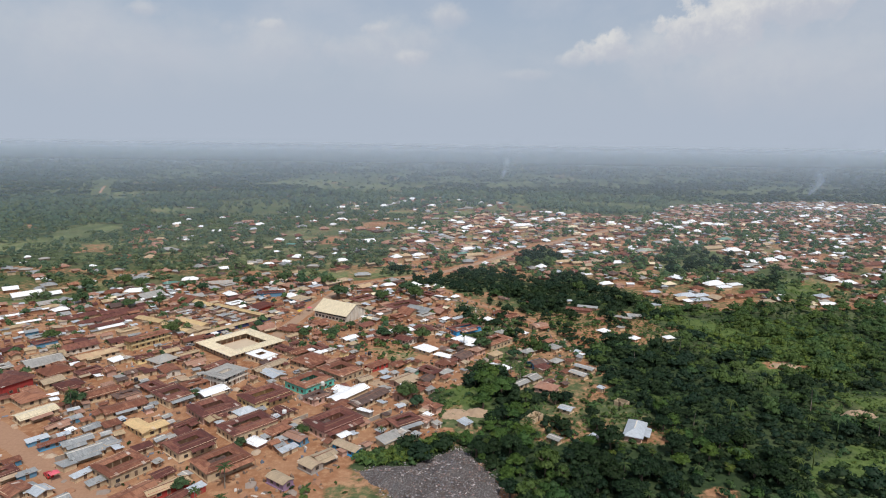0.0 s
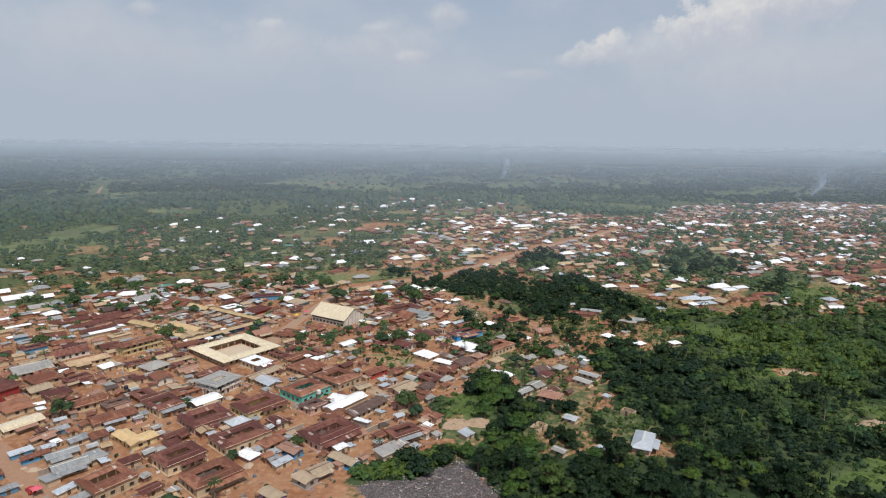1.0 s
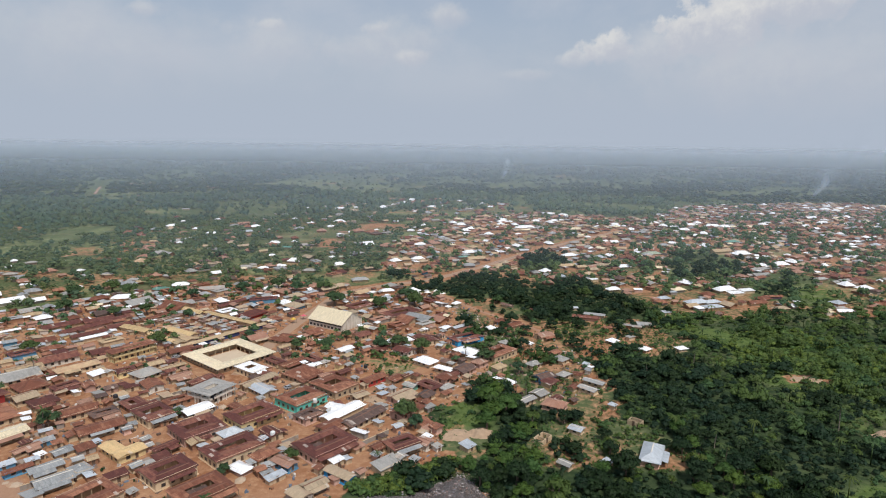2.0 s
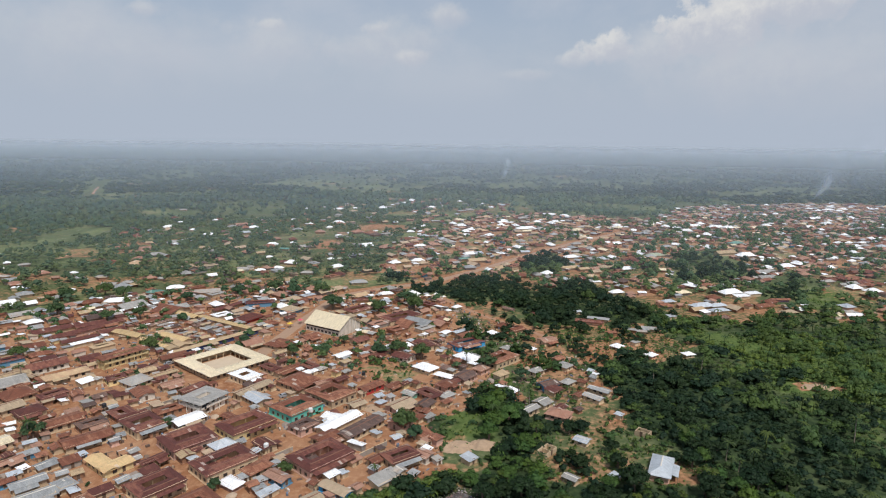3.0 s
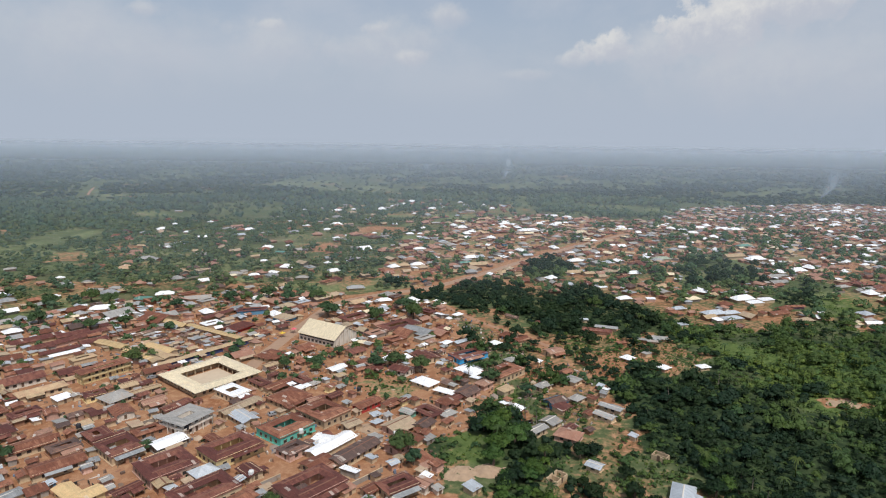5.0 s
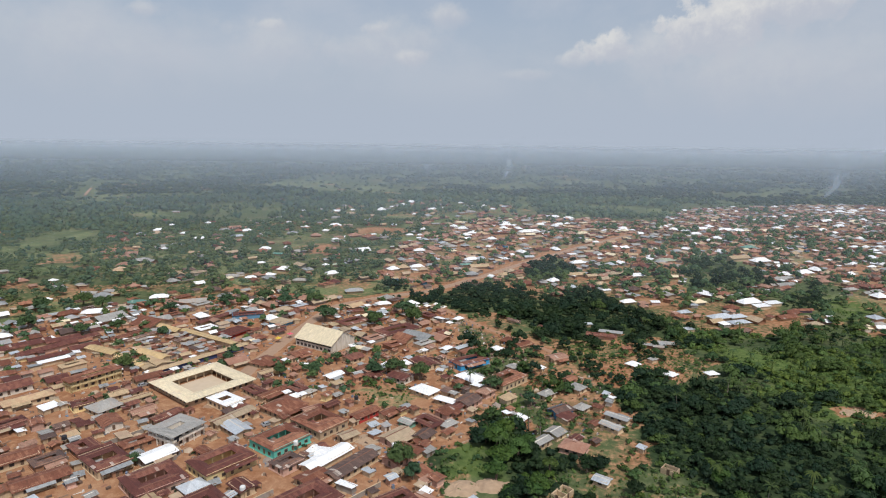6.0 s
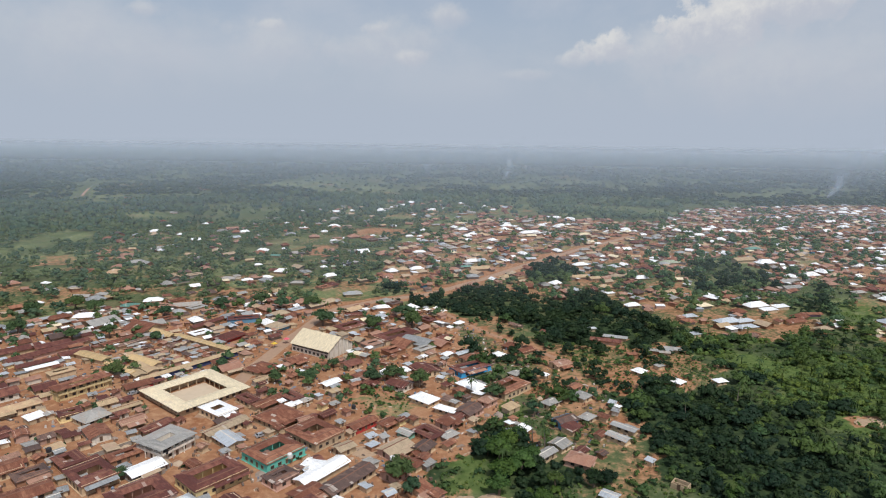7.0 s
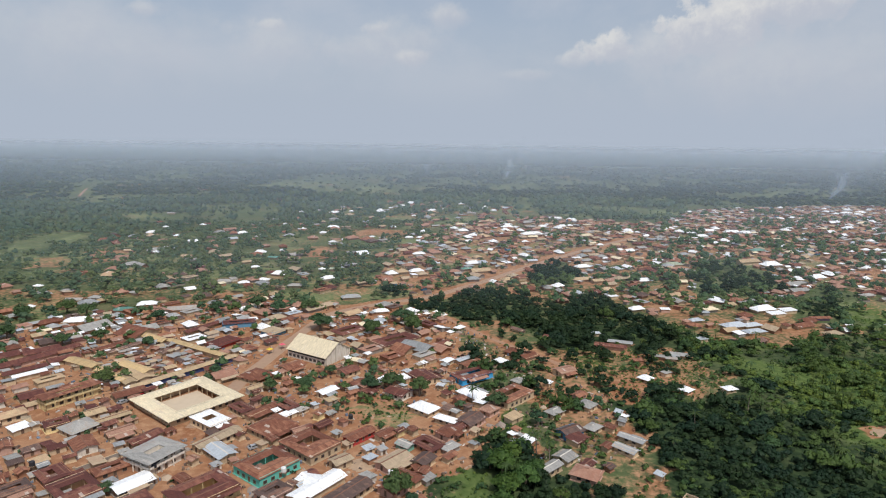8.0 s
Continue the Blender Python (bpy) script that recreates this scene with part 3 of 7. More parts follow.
def box(x0, x1, y0, y1, z0, z1):
    v = [(x0, y0, z0), (x1, y0, z0), (x1, y1, z0), (x0, y1, z0), (x0, y0, z1), (x1, y0, z1), (x1, y1, z1), (x0, y1, z1)]
    return v, [(3, 2, 1, 0), (4, 5, 6, 7), (0, 1, 5, 4), (1, 2, 6, 5), (2, 3, 7, 6), (3, 0, 4, 7)]


def wall_ring(w, d, h, thick=0.22, z0=0.0):
    """Four walls with thickness round a w x d plan."""
    v, f = [], []
    for k, (a, b) in enumerate(((w / 2, d / 2), (w / 2 - thick, d / 2 - thick))):
        for z in (z0, h):
            v += [(-a, -b, z), (a, -b, z), (a, b, z), (-a, b, z)]
    for i in range(4):
        j = (i + 1) % 4
        f += [(i, j, 4 + j, 4 + i), (8 + j, 8 + i, 12 + i, 12 + j), (4 + i, 4 + j, 12 + j, 12 + i)]
    return v, f


def turned(part):
    """The same part with its x and y exchanged by a quarter turn."""
    v, f = part
    return [(-y, x, z) for x, y, z in v], f


def gable_roof(w, d, h, pitch, over=0.6, thick=0.1):
    a, b, r = w / 2 + over, d / 2 + over, h + pitch * d / 2
    e = h - pitch * over
    v = [(-a, -b, e), (a, -b, e), (a, 0, r), (-a, 0, r), (a, b, e), (-a, b, e)]
    return slab(v, [(0, 1, 2, 3), (3, 2, 4, 5)], thick, 0.09)


def gable_ends(w, d, h, pitch, thick=0.22):
    parts = []
    for s in (-1, 1):
        x0, x1 = sorted((s * w / 2, s * (w / 2 - thick)))
        r = h + pitch * d / 2 - 0.14
        v = [(x0, -d / 2, h), (x0, d / 2, h), (x0, 0, r), (x1, -d / 2, h), (x1, d / 2, h), (x1, 0, r)]
        parts.append((v, [(1, 0, 2), (3, 4, 5), (0, 3, 5, 2), (4, 1, 2, 5)]))
    return parts


def hip_roof(w, d, h, pitch, over=0.6, thick=0.1):
    a, b, e = w / 2 + over, d / 2 + over, h - pitch * over
    k = max(0.15, a - b)
    r = e + pitch * b
    v = [(-a, -b, e), (a, -b, e), (a, b, e), (-a, b, e), (-k, 0, r), (k, 0, r)]
    return slab(v, [(0, 1, 5, 4), (1, 2, 5), (2, 3, 4, 5), (3, 0, 4)], thick, 0.08)


def ring_roof(w, d, h, pitch, side, front, back, over=0.75, thick=0.1):
    """A roof round a yard: outer eaves, a ridge and inner eaves; the three depths are those of the ranges."""
    rings = []
    for k, z in ((0, h - pitch * over), (0.5, h + pitch * min(side, front, back) / 2), (1, h - pitch * over * 0.5)):
        more = (-over, 0, over * 0.5)[int(k * 2)]
        a, lo, hi = w / 2 - side * k - more, -d / 2 + front * k + more, d / 2 - back * k - more
        rings.append([(-a, lo, z), (a, lo, z), (a, hi, z), (-a, hi, z)])
    # each range keeps its own sheets
    parts = []
    for i in range(4):
        j = (i + 1) % 4
        parts.append(slab([rings[0][i], rings[0][j], rings[1][j], rings[1][i], rings[2][j], rings[2][i]], [(0, 1, 2, 3), (3, 2, 4, 5)], thick))
    return join(parts)


def shed_roof(w, d, h, pitch, over=0.4, thick=0.08):
    a, b = w / 2 + over, d / 2 + over
    return slab([(-a, -b, h - 0.02), (a, -b, h - 0.02), (a, b, h + pitch * d), (-a, b, h + pitch * d)], [(0, 1, 2, 3)], thick, 0.1)


def vault_roof(w, d, h, lift, over=0.35, thick=0.1):
    a, b = w / 2 + over, d / 2 + over
    v, f = [], []
    for i in range(9):
        y = -b + 2 * b * i / 8
        z = h - 0.1 + lift * (1 - (y / b) ** 2)
        v += [(-a, y, z), (a, y, z)]
        if i:
            f.append((2 * i - 2, 2 * i - 1, 2 * i + 1, 2 * i))
    return slab(v, f, thick)


def opening_meshes(name, w, h, z0, leaf_mat):
    """A framed opening, 6 cm proud of the wall it sits on, facing -y: frame, leaf, and both in one for houses farther off."""
    f = 0.07
    rim = [box(-w / 2, w / 2, -0.06, 0.03, z0, z0 + f), box(-w / 2, w / 2, -0.06, 0.03, z0 + h - f, z0 + h), box(-w / 2, -w / 2 + f, -0.06, 0.03, z0 + f, z0 + h - f), box(w / 2 - f, w / 2, -0.06, 0.03, z0 + f, z0 + h - f)]
    leaf = [box(-w / 2 + f, w / 2 - f, -0.025, 0.03, z0 + f, z0 + h - f)]
    out = []
    for parts in (rim, leaf, rim + leaf):
        verts, faces = join(parts)
        me = bpy.data.meshes.new(name)
        me.from_pydata(verts, [], faces)
        if parts is not leaf:
            me.materials.append(FRAME_MAT)
        if parts is not rim:
            me.materials.append(leaf_mat)
        if len(parts) == 5:
            me.polygons.foreach_set("material_index", [0] * 24 + [1] * 6)
        out.append(me)
    return out


WINDOW_MESHES = opening_meshes("window", 1.35, 1.15, 0.75, SHUTTER_MAT)
DOOR_MESHES = opening_meshes("door", 1.0, 2.0, 0.02, DOOR_MAT)


def opening(root, is_door, matrix, fine):
    """One window or door; close to the camera's way its leaf is a piece of its own."""
    meshes = DOOR_MESHES if is_door else WINDOW_MESHES
    ob = new("door" if is_door else "window", meshes[0 if fine else 2])
    ob.parent, ob.matrix_basis = root, matrix
    if fine:
        leaf = new("door_leaf" if is_door else "shutter", meshes[1])
        leaf.parent = ob
    return ob


DISTANT = []         # walls and roofs of the far quarters, joined at the end
HOUSES = []          # x, y, radius of every building, to keep others clear
dice = random.Random(11)


def openings(root, w, d, lift=0.0, gap=2.7, doors=True):
    """Windows and a door along each outer wall."""
    for side in range(4):
        length, off = ((w, d / 2), (d, w / 2))[side % 2]
        k = int((length - 1.0) / gap)
        for i in range(k):
            s = (i - (k - 1) / 2) * gap
            is_door = doors and i == k // 2 and side in (0, 3)
            c, n = math.cos(side * math.pi / 2), math.sin(side * math.pi / 2)
            opening(root, is_door, Matrix.Translation((s * c + off * n, s * n - off * c, lift)) @ Matrix.Rotation(side * math.pi / 2, 4, "Z"), root.matrix_basis.translation.y < 262)


def shifted(part, dx, dy, dz=0.0):
    v, f = part
    return [(p + dx, q + dy, r + dz) for p, q, r in v], f


NAMES = {"comp": "compound_house", "hip": "bungalow", "shed": "shed", "two": "two_storey_house", "vault": "block", "stall": "market_stall"}
CAP_MAT = plain("ridge_sheet", (0.19, 0.092, 0.062), 0.7)
CAP_PALE = plain("pale_ridge_sheet", (0.62, 0.58, 0.52), 0.6)


def cap(x0, x1, y, z):
    """A folded ridge sheet along x."""
    return slab([(x0, y - 0.22, z - 0.01), (x1, y - 0.22, z - 0.01), (x1, y, z + 0.07), (x0, y, z + 0.07), (x1, y + 0.22, z - 0.01), (x0, y + 0.22, z - 0.01)], [(0, 1, 2, 3), (3, 2, 4, 5)], 0.05)


def house(kind, x, y, w, d, rot, h, roof, wall, detail=None, joined=False, stall=False):
    """One building: walls, roof and, near the camera's way, its windows and doors."""
    w, d = max(w, 2.2), max(d, 2.2)
    if kind not in ("comp", "two", "lshape", "tshape", "ruin") and d > w:
        w, d, rot = d, w, rot + 90
    near = math.hypot(x, y) < 330 if detail is None else detail
    pitch = dice.uniform(0.20, 0.30)
    over = 0.6
    if y > 340 and kind in ("hip", "gable"):
        # the newer houses have broad, steeper roofs
        pitch, over = dice.uniform(0.30, 0.44) + (0.14 if roof == "white" else 0), 0.95
    elif kind == "hip" and roof in ("white", "bluezinc"):
        pitch, over = pitch + 0.16, 0.8
    walls = [wall_ring(w, d, h)]
    if near and kind not in ("shed", "two", "lshape", "tshape"):
        walls.append(wall_ring(w + 0.5, d + 0.5, 0.28, 0.24))
    caps = []
    if kind == "comp":
        side, front, back = dice.uniform(0.17, 0.23) * w, dice.uniform(0.385, 0.43) * d, dice.uniform(0.285, 0.335) * d
        pitch = 0.25
        roofs = [ring_roof(w, d, h, pitch, side, front, back, 0.4)]
        walls.append(shifted(wall_ring(w - 2 * side + min(3.4, side), d - front - back + min(3.4, back), h - 0.1), 0, (front - back) / 2))
        top = h + pitch * min(side, front, back) / 2
        caps = [cap(-w / 2 + side / 2, w / 2 - side / 2, -d / 2 + front / 2, top), cap(-w / 2 + side / 2, w / 2 - side / 2, d / 2 - back / 2, top)]
        what = "compound house round a narrow yard"
    elif kind == "hip":
        roofs, what = [hip_roof(w, d, h, pitch + 0.08, over)], "hip-roofed house"
        k = max(0.15, (w - d) / 2)
        caps = [cap(-k, k, 0, h + (pitch + 0.08) * d / 2)]
    elif kind == "two":
        side, front, back = 0.25 * w, 0.36 * d, 0.34 * d
        roofs = [ring_roof(w, d, h, 0.12, side, front, back, 0.7)]
        walls = [wall_ring(w - 1.6, d - 1.6, h), shifted(wall_ring(w - 2 * side, d - front - back, h - 0.1), 0, (front - back) / 2),
                 wall_ring(w, d, h / 2 + 0.75, 0.12, h / 2 - 0.12), wall_ring(w, d, h / 2 + 0.06, 0.95, h / 2 - 0.10)]
        what = "two-storey house with a balcony round it"
    elif kind == "lshape":
        a, b = w * 0.5, d * 0.42
        roofs = [shifted(gable_roof(w, b, h, pitch), 0, -d / 2 + b / 2), shifted(turned(gable_roof(d, a, h, pitch + 0.01)), -w / 2 + a / 2, 0)]
        walls = [shifted(wall_ring(w, b, h), 0, -d / 2 + b / 2), shifted(wall_ring(a - 0.02, d - 0.02, h - 0.01), -w / 2 + a / 2, 0)]
        what = "house with two wings in an angle"
    elif kind == "tshape":
        roofs = [gable_roof(w, d * 0.8, h, pitch), shifted(turned(gable_roof(d * 0.95, w * 0.36, h, pitch + 0.02)), w * 0.05, d * 0.62)]
        walls = [wall_ring(w, d * 0.8, h)] + gable_ends(w, d * 0.8, h, pitch) + [shifted(wall_ring(w * 0.36, d * 0.95, h - 0.02), w * 0.05, d * 0.62)]
        what = "house with crossed gables"
    elif kind == "shed":
        roofs, what = [shed_roof(w, d, h, 0.13)], "lean-to trader's stall" if stall else "lean-to shed"
    elif kind == "vault":
        roofs, what = [vault_roof(w, d, h, 0.6)], "block with a curved roof"
    elif kind == "ruin":
        roofs, what = [], "roofless house of bare mud walls"
        walls = [wall_ring(w, d, h), box(-0.11, 0.11, -d / 2 + 0.2, d / 2 - 0.2, 0, h * 0.8)]
    else:
        roofs, what = [gable_roof(w, d, h, pitch, over)], "gable-roofed house"
        walls += gable_ends(w, d, h, pitch)
        caps = [cap(-w / 2 - over, w / 2 + over, 0, h + pitch * d / 2)]
    if max(w, d) > 2.4 * min(w, d):
        turn = radians(rot + (90 if d > w else 0))
        k = int(max(w, d) / min(w, d))
        for i in range(k):
            off = (i - (k - 1) / 2) * max(w, d) / k
            HOUSES.append((x + off * math.cos(turn), y + off * math.sin(turn), min(w, d) * 0.56 + 0.3, min(w, d) * 0.6))
    else:
        HOUSES.append((x, y, 0.5 * math.sqrt(w * d) * 1.08 + 0.3, max(w, d) / 2))
    if joined:
        c, s = math.cos(radians(rot)), math.sin(radians(rot))
        for part, mat in ((join(walls), WALLS[wall]), (join(roofs), ROOFS[roof])):
            v, f = part
            DISTANT.append(([(x + p * c - q * s, y + p * s + q * c, r) for p, q, r in v], f, mat))
        return None
    root = new("market_stall" if stall else "small_house" if kind == "gable" and w * d < 36 else NAMES.get(kind, "house"))
    root.matrix_basis = pose(x, y, float(rise(x, y)), 0, 0, rot)
    mesh_object("wall", *join(walls), WALLS[wall], root)
    if roofs:
        mesh_object("roof", *join(roofs), ROOFS[roof], root)
    if near and caps and roof not in ("white",):
        mesh_object("ridge_cap", *join(caps), CAP_PALE if roof in ("zinc", "grey", "bluezinc", "cream") else CAP_MAT, root)
    if near and kind == "comp":
        # lean-tos and cooking shelters in the yard
        yw, yd, ym = w - 2 * side, d - front - back, (front - back) / 2
        if y < 275:
            n = max(2, int(yw / 2.6))
            for i in range(n + 1):
                for py in (ym - yd / 2, ym + yd / 2):
                    px = -yw / 2 + yw * i / n
                    mesh_object("verandah_post", *box(px - 0.09, px + 0.09, py - 0.09, py + 0.09, 0, h - 0.12), WALLS[wall], root)
        for k in range(dice.choice((0, 1, 1, 2))):
            lw, ld = min(yw * dice.uniform(0.22, 0.4), 3.6), yd * dice.uniform(0.4, 0.75)
            q = mesh_object("lean_to", *join([shed_roof(lw, ld, 1.8, 0.12), box(-lw / 2 + 0.1, -lw / 2 + 0.2, -ld / 2 + 0.1, -ld / 2 + 0.2, 0, 1.75), box(lw / 2 - 0.2, lw / 2 - 0.1, -ld / 2 + 0.1, -ld / 2 + 0.2, 0, 1.75)]),
                            ROOFS[dice.choice(("zinc", "rust", "dark", "rust", "pinkroof", "maroon", "grey", "dark"))], root)
            q.location = ((k - 0.8) * yw * 0.34 + dice.uniform(-0.3, 0.3), ym + dice.uniform(-0.12, 0.12) * yd, dice.uniform(0, 0.35) - 0.02 * k)
    if near and kind == "two":
        openings(root, w - 1.6, d - 1.6)
        openings(root, w - 1.6, d - 1.6, h / 2 + 0.1, doors=False)
        n = max(3, int(w / 3.2))
        post = join([box(-0.14, 0.14, -0.14, 0.14, 0, h - 0.1)])
        for i in range(n + 1):
            for px, py in ((-w / 2 + w * i / n, -d / 2), (-w / 2 + w * i / n, d / 2), (-w / 2, -d / 2 + d * i / n), (w / 2, -d / 2 + d * i / n)):
                if i in (0, n) and abs(px) == w / 2 and abs(py) != d / 2:
                    continue
                q = mesh_object("post", *post, WALLS[wall], root)
                q.location = (px * 0.985, py * 0.985, 0)
    elif near and kind not in ("shed", "tshape"):
        openings(root, w, d, doors=kind != "vault")
    elif near and kind == "shed":
        opening(root, True, Matrix.Translation((0, -d / 2, 0)), y < 262)
    if near and kind in ("comp", "hip", "gable") and w > 6 and dice.random() < 0.6:
        # a lower porch along the front
        span, deep = w * dice.uniform(0.35, 0.9), dice.uniform(1.3, 2.1)
        x0 = dice.uniform(-1, 1) * (w - span) / 2
        y0 = -d / 2 - 0.6
        porch = slab([(x0 - span / 2, y0 - deep, h - 0.62), (x0 + span / 2, y0 - deep, h - 0.62), (x0 + span / 2, y0, h - 0.22), (x0 - span / 2, y0, h - 0.22)], [(0, 1, 2, 3)], 0.07)
        mesh_object("porch_roof", *porch, ROOFS[roof if dice.random() < 0.6 else dice.choice(("rust", "zinc", "tanroof", "pinkroof"))], root)
        for px in (x0 - span / 2 + 0.15, x0 + span / 2 - 0.15):
            mesh_object("porch_post", *box(px - 0.07, px + 0.07, y0 - deep + 0.1, y0 - deep + 0.24, 0, h - 0.66), FRAME_MAT, root)
    plaster = {"tan": "tan", "mud": "mud", "brightblue": "bright blue"}.get(wall, wall)
    words = what if kind == "ruin" else "%s %s, %s walls" % (WORDS[roof], what, plaster)
    tagged(root, words, "stall" if stall else "shed" if kind == "shed" else "house", "market stalls" if stall else "houses of the town")
    return root


def clear_of(x, y, r):
    for hx, hy, hr, _ in HOUSES:
        if (hx - x) ** 2 + (hy - y) ** 2 < (hr + r) ** 2:
            return False
    return True


# landmark buildings, placed one by one
house("hip", -176.9, 226.9, 11.2, 14.3, 63, 4.58, "maroon", "red")
house("hip", -160.7, 215.9, 8.9, 11.4, 55, 2.44, "rust", "tan")
house("gable", -149.1, 202.5, 11.9, 6.8, 56, 2.44, "cream", "tan")
house("hip", -153.1, 228.1, 8.5, 7.7, 53, 2.44, "maroon", "tan")
house("gable", -136.6, 220.6, 12.3, 7.1, 48, 2.44, "rust", "tan")
house("gable", -120.6, 209, 13.9, 7, 46, 2.44, "rust", "tan")
house("comp", -107.7, 220.2, 10.2, 13.8, 52, 3.06, "maroon", "tan")
house("comp", -87.5, 209.6, 14.5, 13.6, 47, 3.06, "maroon", "pink")
house("lshape", -105.3, 195.2, 8.4, 12.3, 54, 2.44, "ochre", "yellow")
house("gable", -92.6, 196.7, 7.3, 1.5, 55, 2.35, "maroon", "tan")
house("comp", -84.7, 182.3, 12.6, 10.9, 51, 3.26, "maroon", "tan")
house("gable", -122.1, 182.9, 8.3, 3.8, 48, 2.27, "zinc", "tan")
house("gable", -115.4, 176.2, 9, 5.6, 47, 2.27, "zinc", "tan")
house("gable", -123.4, 192.9, 5.2, 3.8, 56, 1.99, "zinc", "tan")
house("hip", -111.5, 182.7, 4.2, 5.6, 56, 2.14, "zinc", "tan")
house("comp", -99.4, 167.9, 12, 12.1, 56, 3.26, "rust", "tan")
house("shed", -102.4, 160, 4.5, 2.6, 54, 1.75, "zinc", "tan")
house("shed", -108.8, 164.2, 5.9, 1.6, 63, 1.75, "bluezinc", "tan")
house("shed", -136, 184, 5.9, 2.5, 50, 1.78, "bluezinc", "blue")
house("gable", -130, 181.9, 7, 1.8, 50, 2.03, "rust", "blue")
house("shed", -129.4, 187.5, 3.1, 2.2, 50, 1.75, "bluezinc", "tan")
house("shed", -129.1, 190.8, 2.2, 1.5, 62, 1.75, "white", "tan")
house("gable", -87.9, 153.9, 10, 6.3, 57, 2.44, "rust", "tan")
house("gable", -80.7, 157.7, 11, 3.3, 46, 2.44, "tan", "red")
house("gable", -85.2, 164.7, 5.2, 3.4, 54, 2.14, "maroon", "tan")
house("comp", -70.6, 172.1, 14.4, 11.1, 49, 3.06, "rust", "tan")
house("shed", -72.1, 157.4, 4.5, 2.3, 56, 2.14, "bluezinc", "red")
house("gable", -75.6, 153.4, 4.6, 3, 58, 2.14, "maroon", "tan")
house("shed", -116.9, 169.1, 3.7, 4.4, 62, 1.75, "zinc", "tan")
house("gable", -135.9, 194, 7.2, 2.3, 62, 2.11, "pinkroof", "tan")
house("shed", -133.7, 199.1, 5.8, 2.5, 50, 1.75, "zinc", "blue")
house("shed", -128.6, 198.4, 2.7, 1.4, 50, 1.75, "rust", "tan")
house("shed", -116.7, 199.4, 2.5, 1.6, 59, 1.75, "bluezinc", "blue")
house("gable", -122.3, 154.7, 5.7, 6.4, 61, 2.11, "rust", "tan")
house("shed", -118.8, 155, 2.3, 1.9, 50, 1.85, "bluezinc", "tan")
house("gable", -115.1, 154.8, 4, 4.3, 62, 1.99, "bluezinc", "tan")
house("shed", -125.4, 163.6, 4.7, 1.6, 50, 1.75, "zinc", "blue")
house("shed", -134.4, 170.1, 4.2, 2.7, 50, 1.75, "rust", "blue")
house("gable", -107.2, 150.3, 4.5, 3, 50, 2.14, "zinc", "tan")
house("two", -93.7, 238.1, 12.6, 11.7, 63, 4.93, "grey", "white")
house("comp", -72, 220.7, 16.2, 12.3, 50, 3.26, "maroon", "yellow")
house("comp", -58.1, 235.5, 14.5, 13.1, 53, 3.26, "rust", "teal")
house("tshape", -40.3, 225.1, 16.9, 6.4, 55, 2.28, "white", "tan")
house("gable", -31.9, 220.8, 17.7, 5.5, 55, 2.44, "dark", "tan")
house("shed", -31.6, 209.7, 1.9, 5.5, 63, 1.99, "white", "grey")
house("comp", -41.3, 200.1, 16.8, 12.7, 48, 3.26, "maroon", "pink")
house("comp", -70.3, 195.8, 16.4, 11.8, 49, 3.26, "maroon", "tan")
house("gable", -61.3, 207.8, 4.5, 6.7, 50, 2.44, "maroon", "tan")
house("hip", -64.3, 185.8, 3.5, 5.9, 57, 1.99, "white", "pink")
house("gable", -51.6, 188.9, 3.7, 7.5, 56, 2.27, "pinkroof", "blue")
house("shed", -52.2, 181.3, 5.8, 1.4, 51, 1.75, "bluezinc", "tan")
house("vault", -33.4, 183.1, 3.5, 10, 56, 2.14, "tanroof", "brightblue")
house("vault", -42.9, 172.1, 4.5, 6.1, 54, 2.14, "tanroof", "grey")
house("gable", -39.6, 176.9, 6.4, 3.7, 46, 2.44, "tanroof", "grey")
house("vault", -49.8, 163.1, 3.7, 7.5, 55, 2.28, "tanroof", "purple")
house("shed", -20.1, 189.6, 8.5, 4.6, 47, 1.99, "grey", "tan")
house("comp", -16.5, 201.4, 10.1, 7.8, 38, 3.06, "maroon", "tan")
house("shed", -30.6, 199.8, 4.2, 2.3, 53, 1.78, "pinkroof", "tan")
house("hip", -14.8, 231.8, 3.1, 8.5, 53, 2.27, "rust", "tan")
house("shed", -8.7, 230.9, 3.9, 2, 49, 1.85, "grey", "grey")
house("gable", -10.6, 241.1, 6.1, 4.7, 57, 2.27, "dark", "tan")
house("comp", -87, 264.5, 7.6, 12.4, 55, 3.06, "white", "tan")
house("gable", -79.6, 251.7, 15.7, 4.2, 57, 2.60, "tanroof", "tan")
house("hip", -64, 261.4, 12.4, 11.5, 55, 2.44, "rust", "tan")
house("gable", -72, 273.1, 11.5, 3.1, 56, 2.27, "rust", "tan")
house("shed", -61.4, 271.7, 5.9, 3, 51, 1.78, "white", "tan")
house("hip", -58, 276.2, 4, 3.2, 54, 1.78, "grey", "tan")
house("gable", -51.5, 292.3, 7.6, 4, 53, 2.27, "white", "tan")
house("gable", -41.1, 302, 7, 2.9, 53, 1.99, "rust", "tan")
house("gable", -35.2, 294.3, 8.9, 3.3, 54, 2.27, "maroon", "tan")
house("hip", -12.2, 278.8, 6, 9, 51, 2.44, "white", "tan")
house("hip", -3.9, 269.6, 3, 7.6, 59, 2.44, "white", "tan")
house("hip", -44.8, 249.7, 4.2, 4.3, 56, 1.99, "rust", "tan")
house("gable", -33.2, 256.7, 10.5, 4.3, 50, 2.27, "rust", "red")
house("gable", -24.9, 258.2, 6.6, 2.5, 51, 2.27, "rust", "tan")
house("comp", -48.1, 248.8, 12.3, 16.1, 52, 3.06, "rust", "tan")
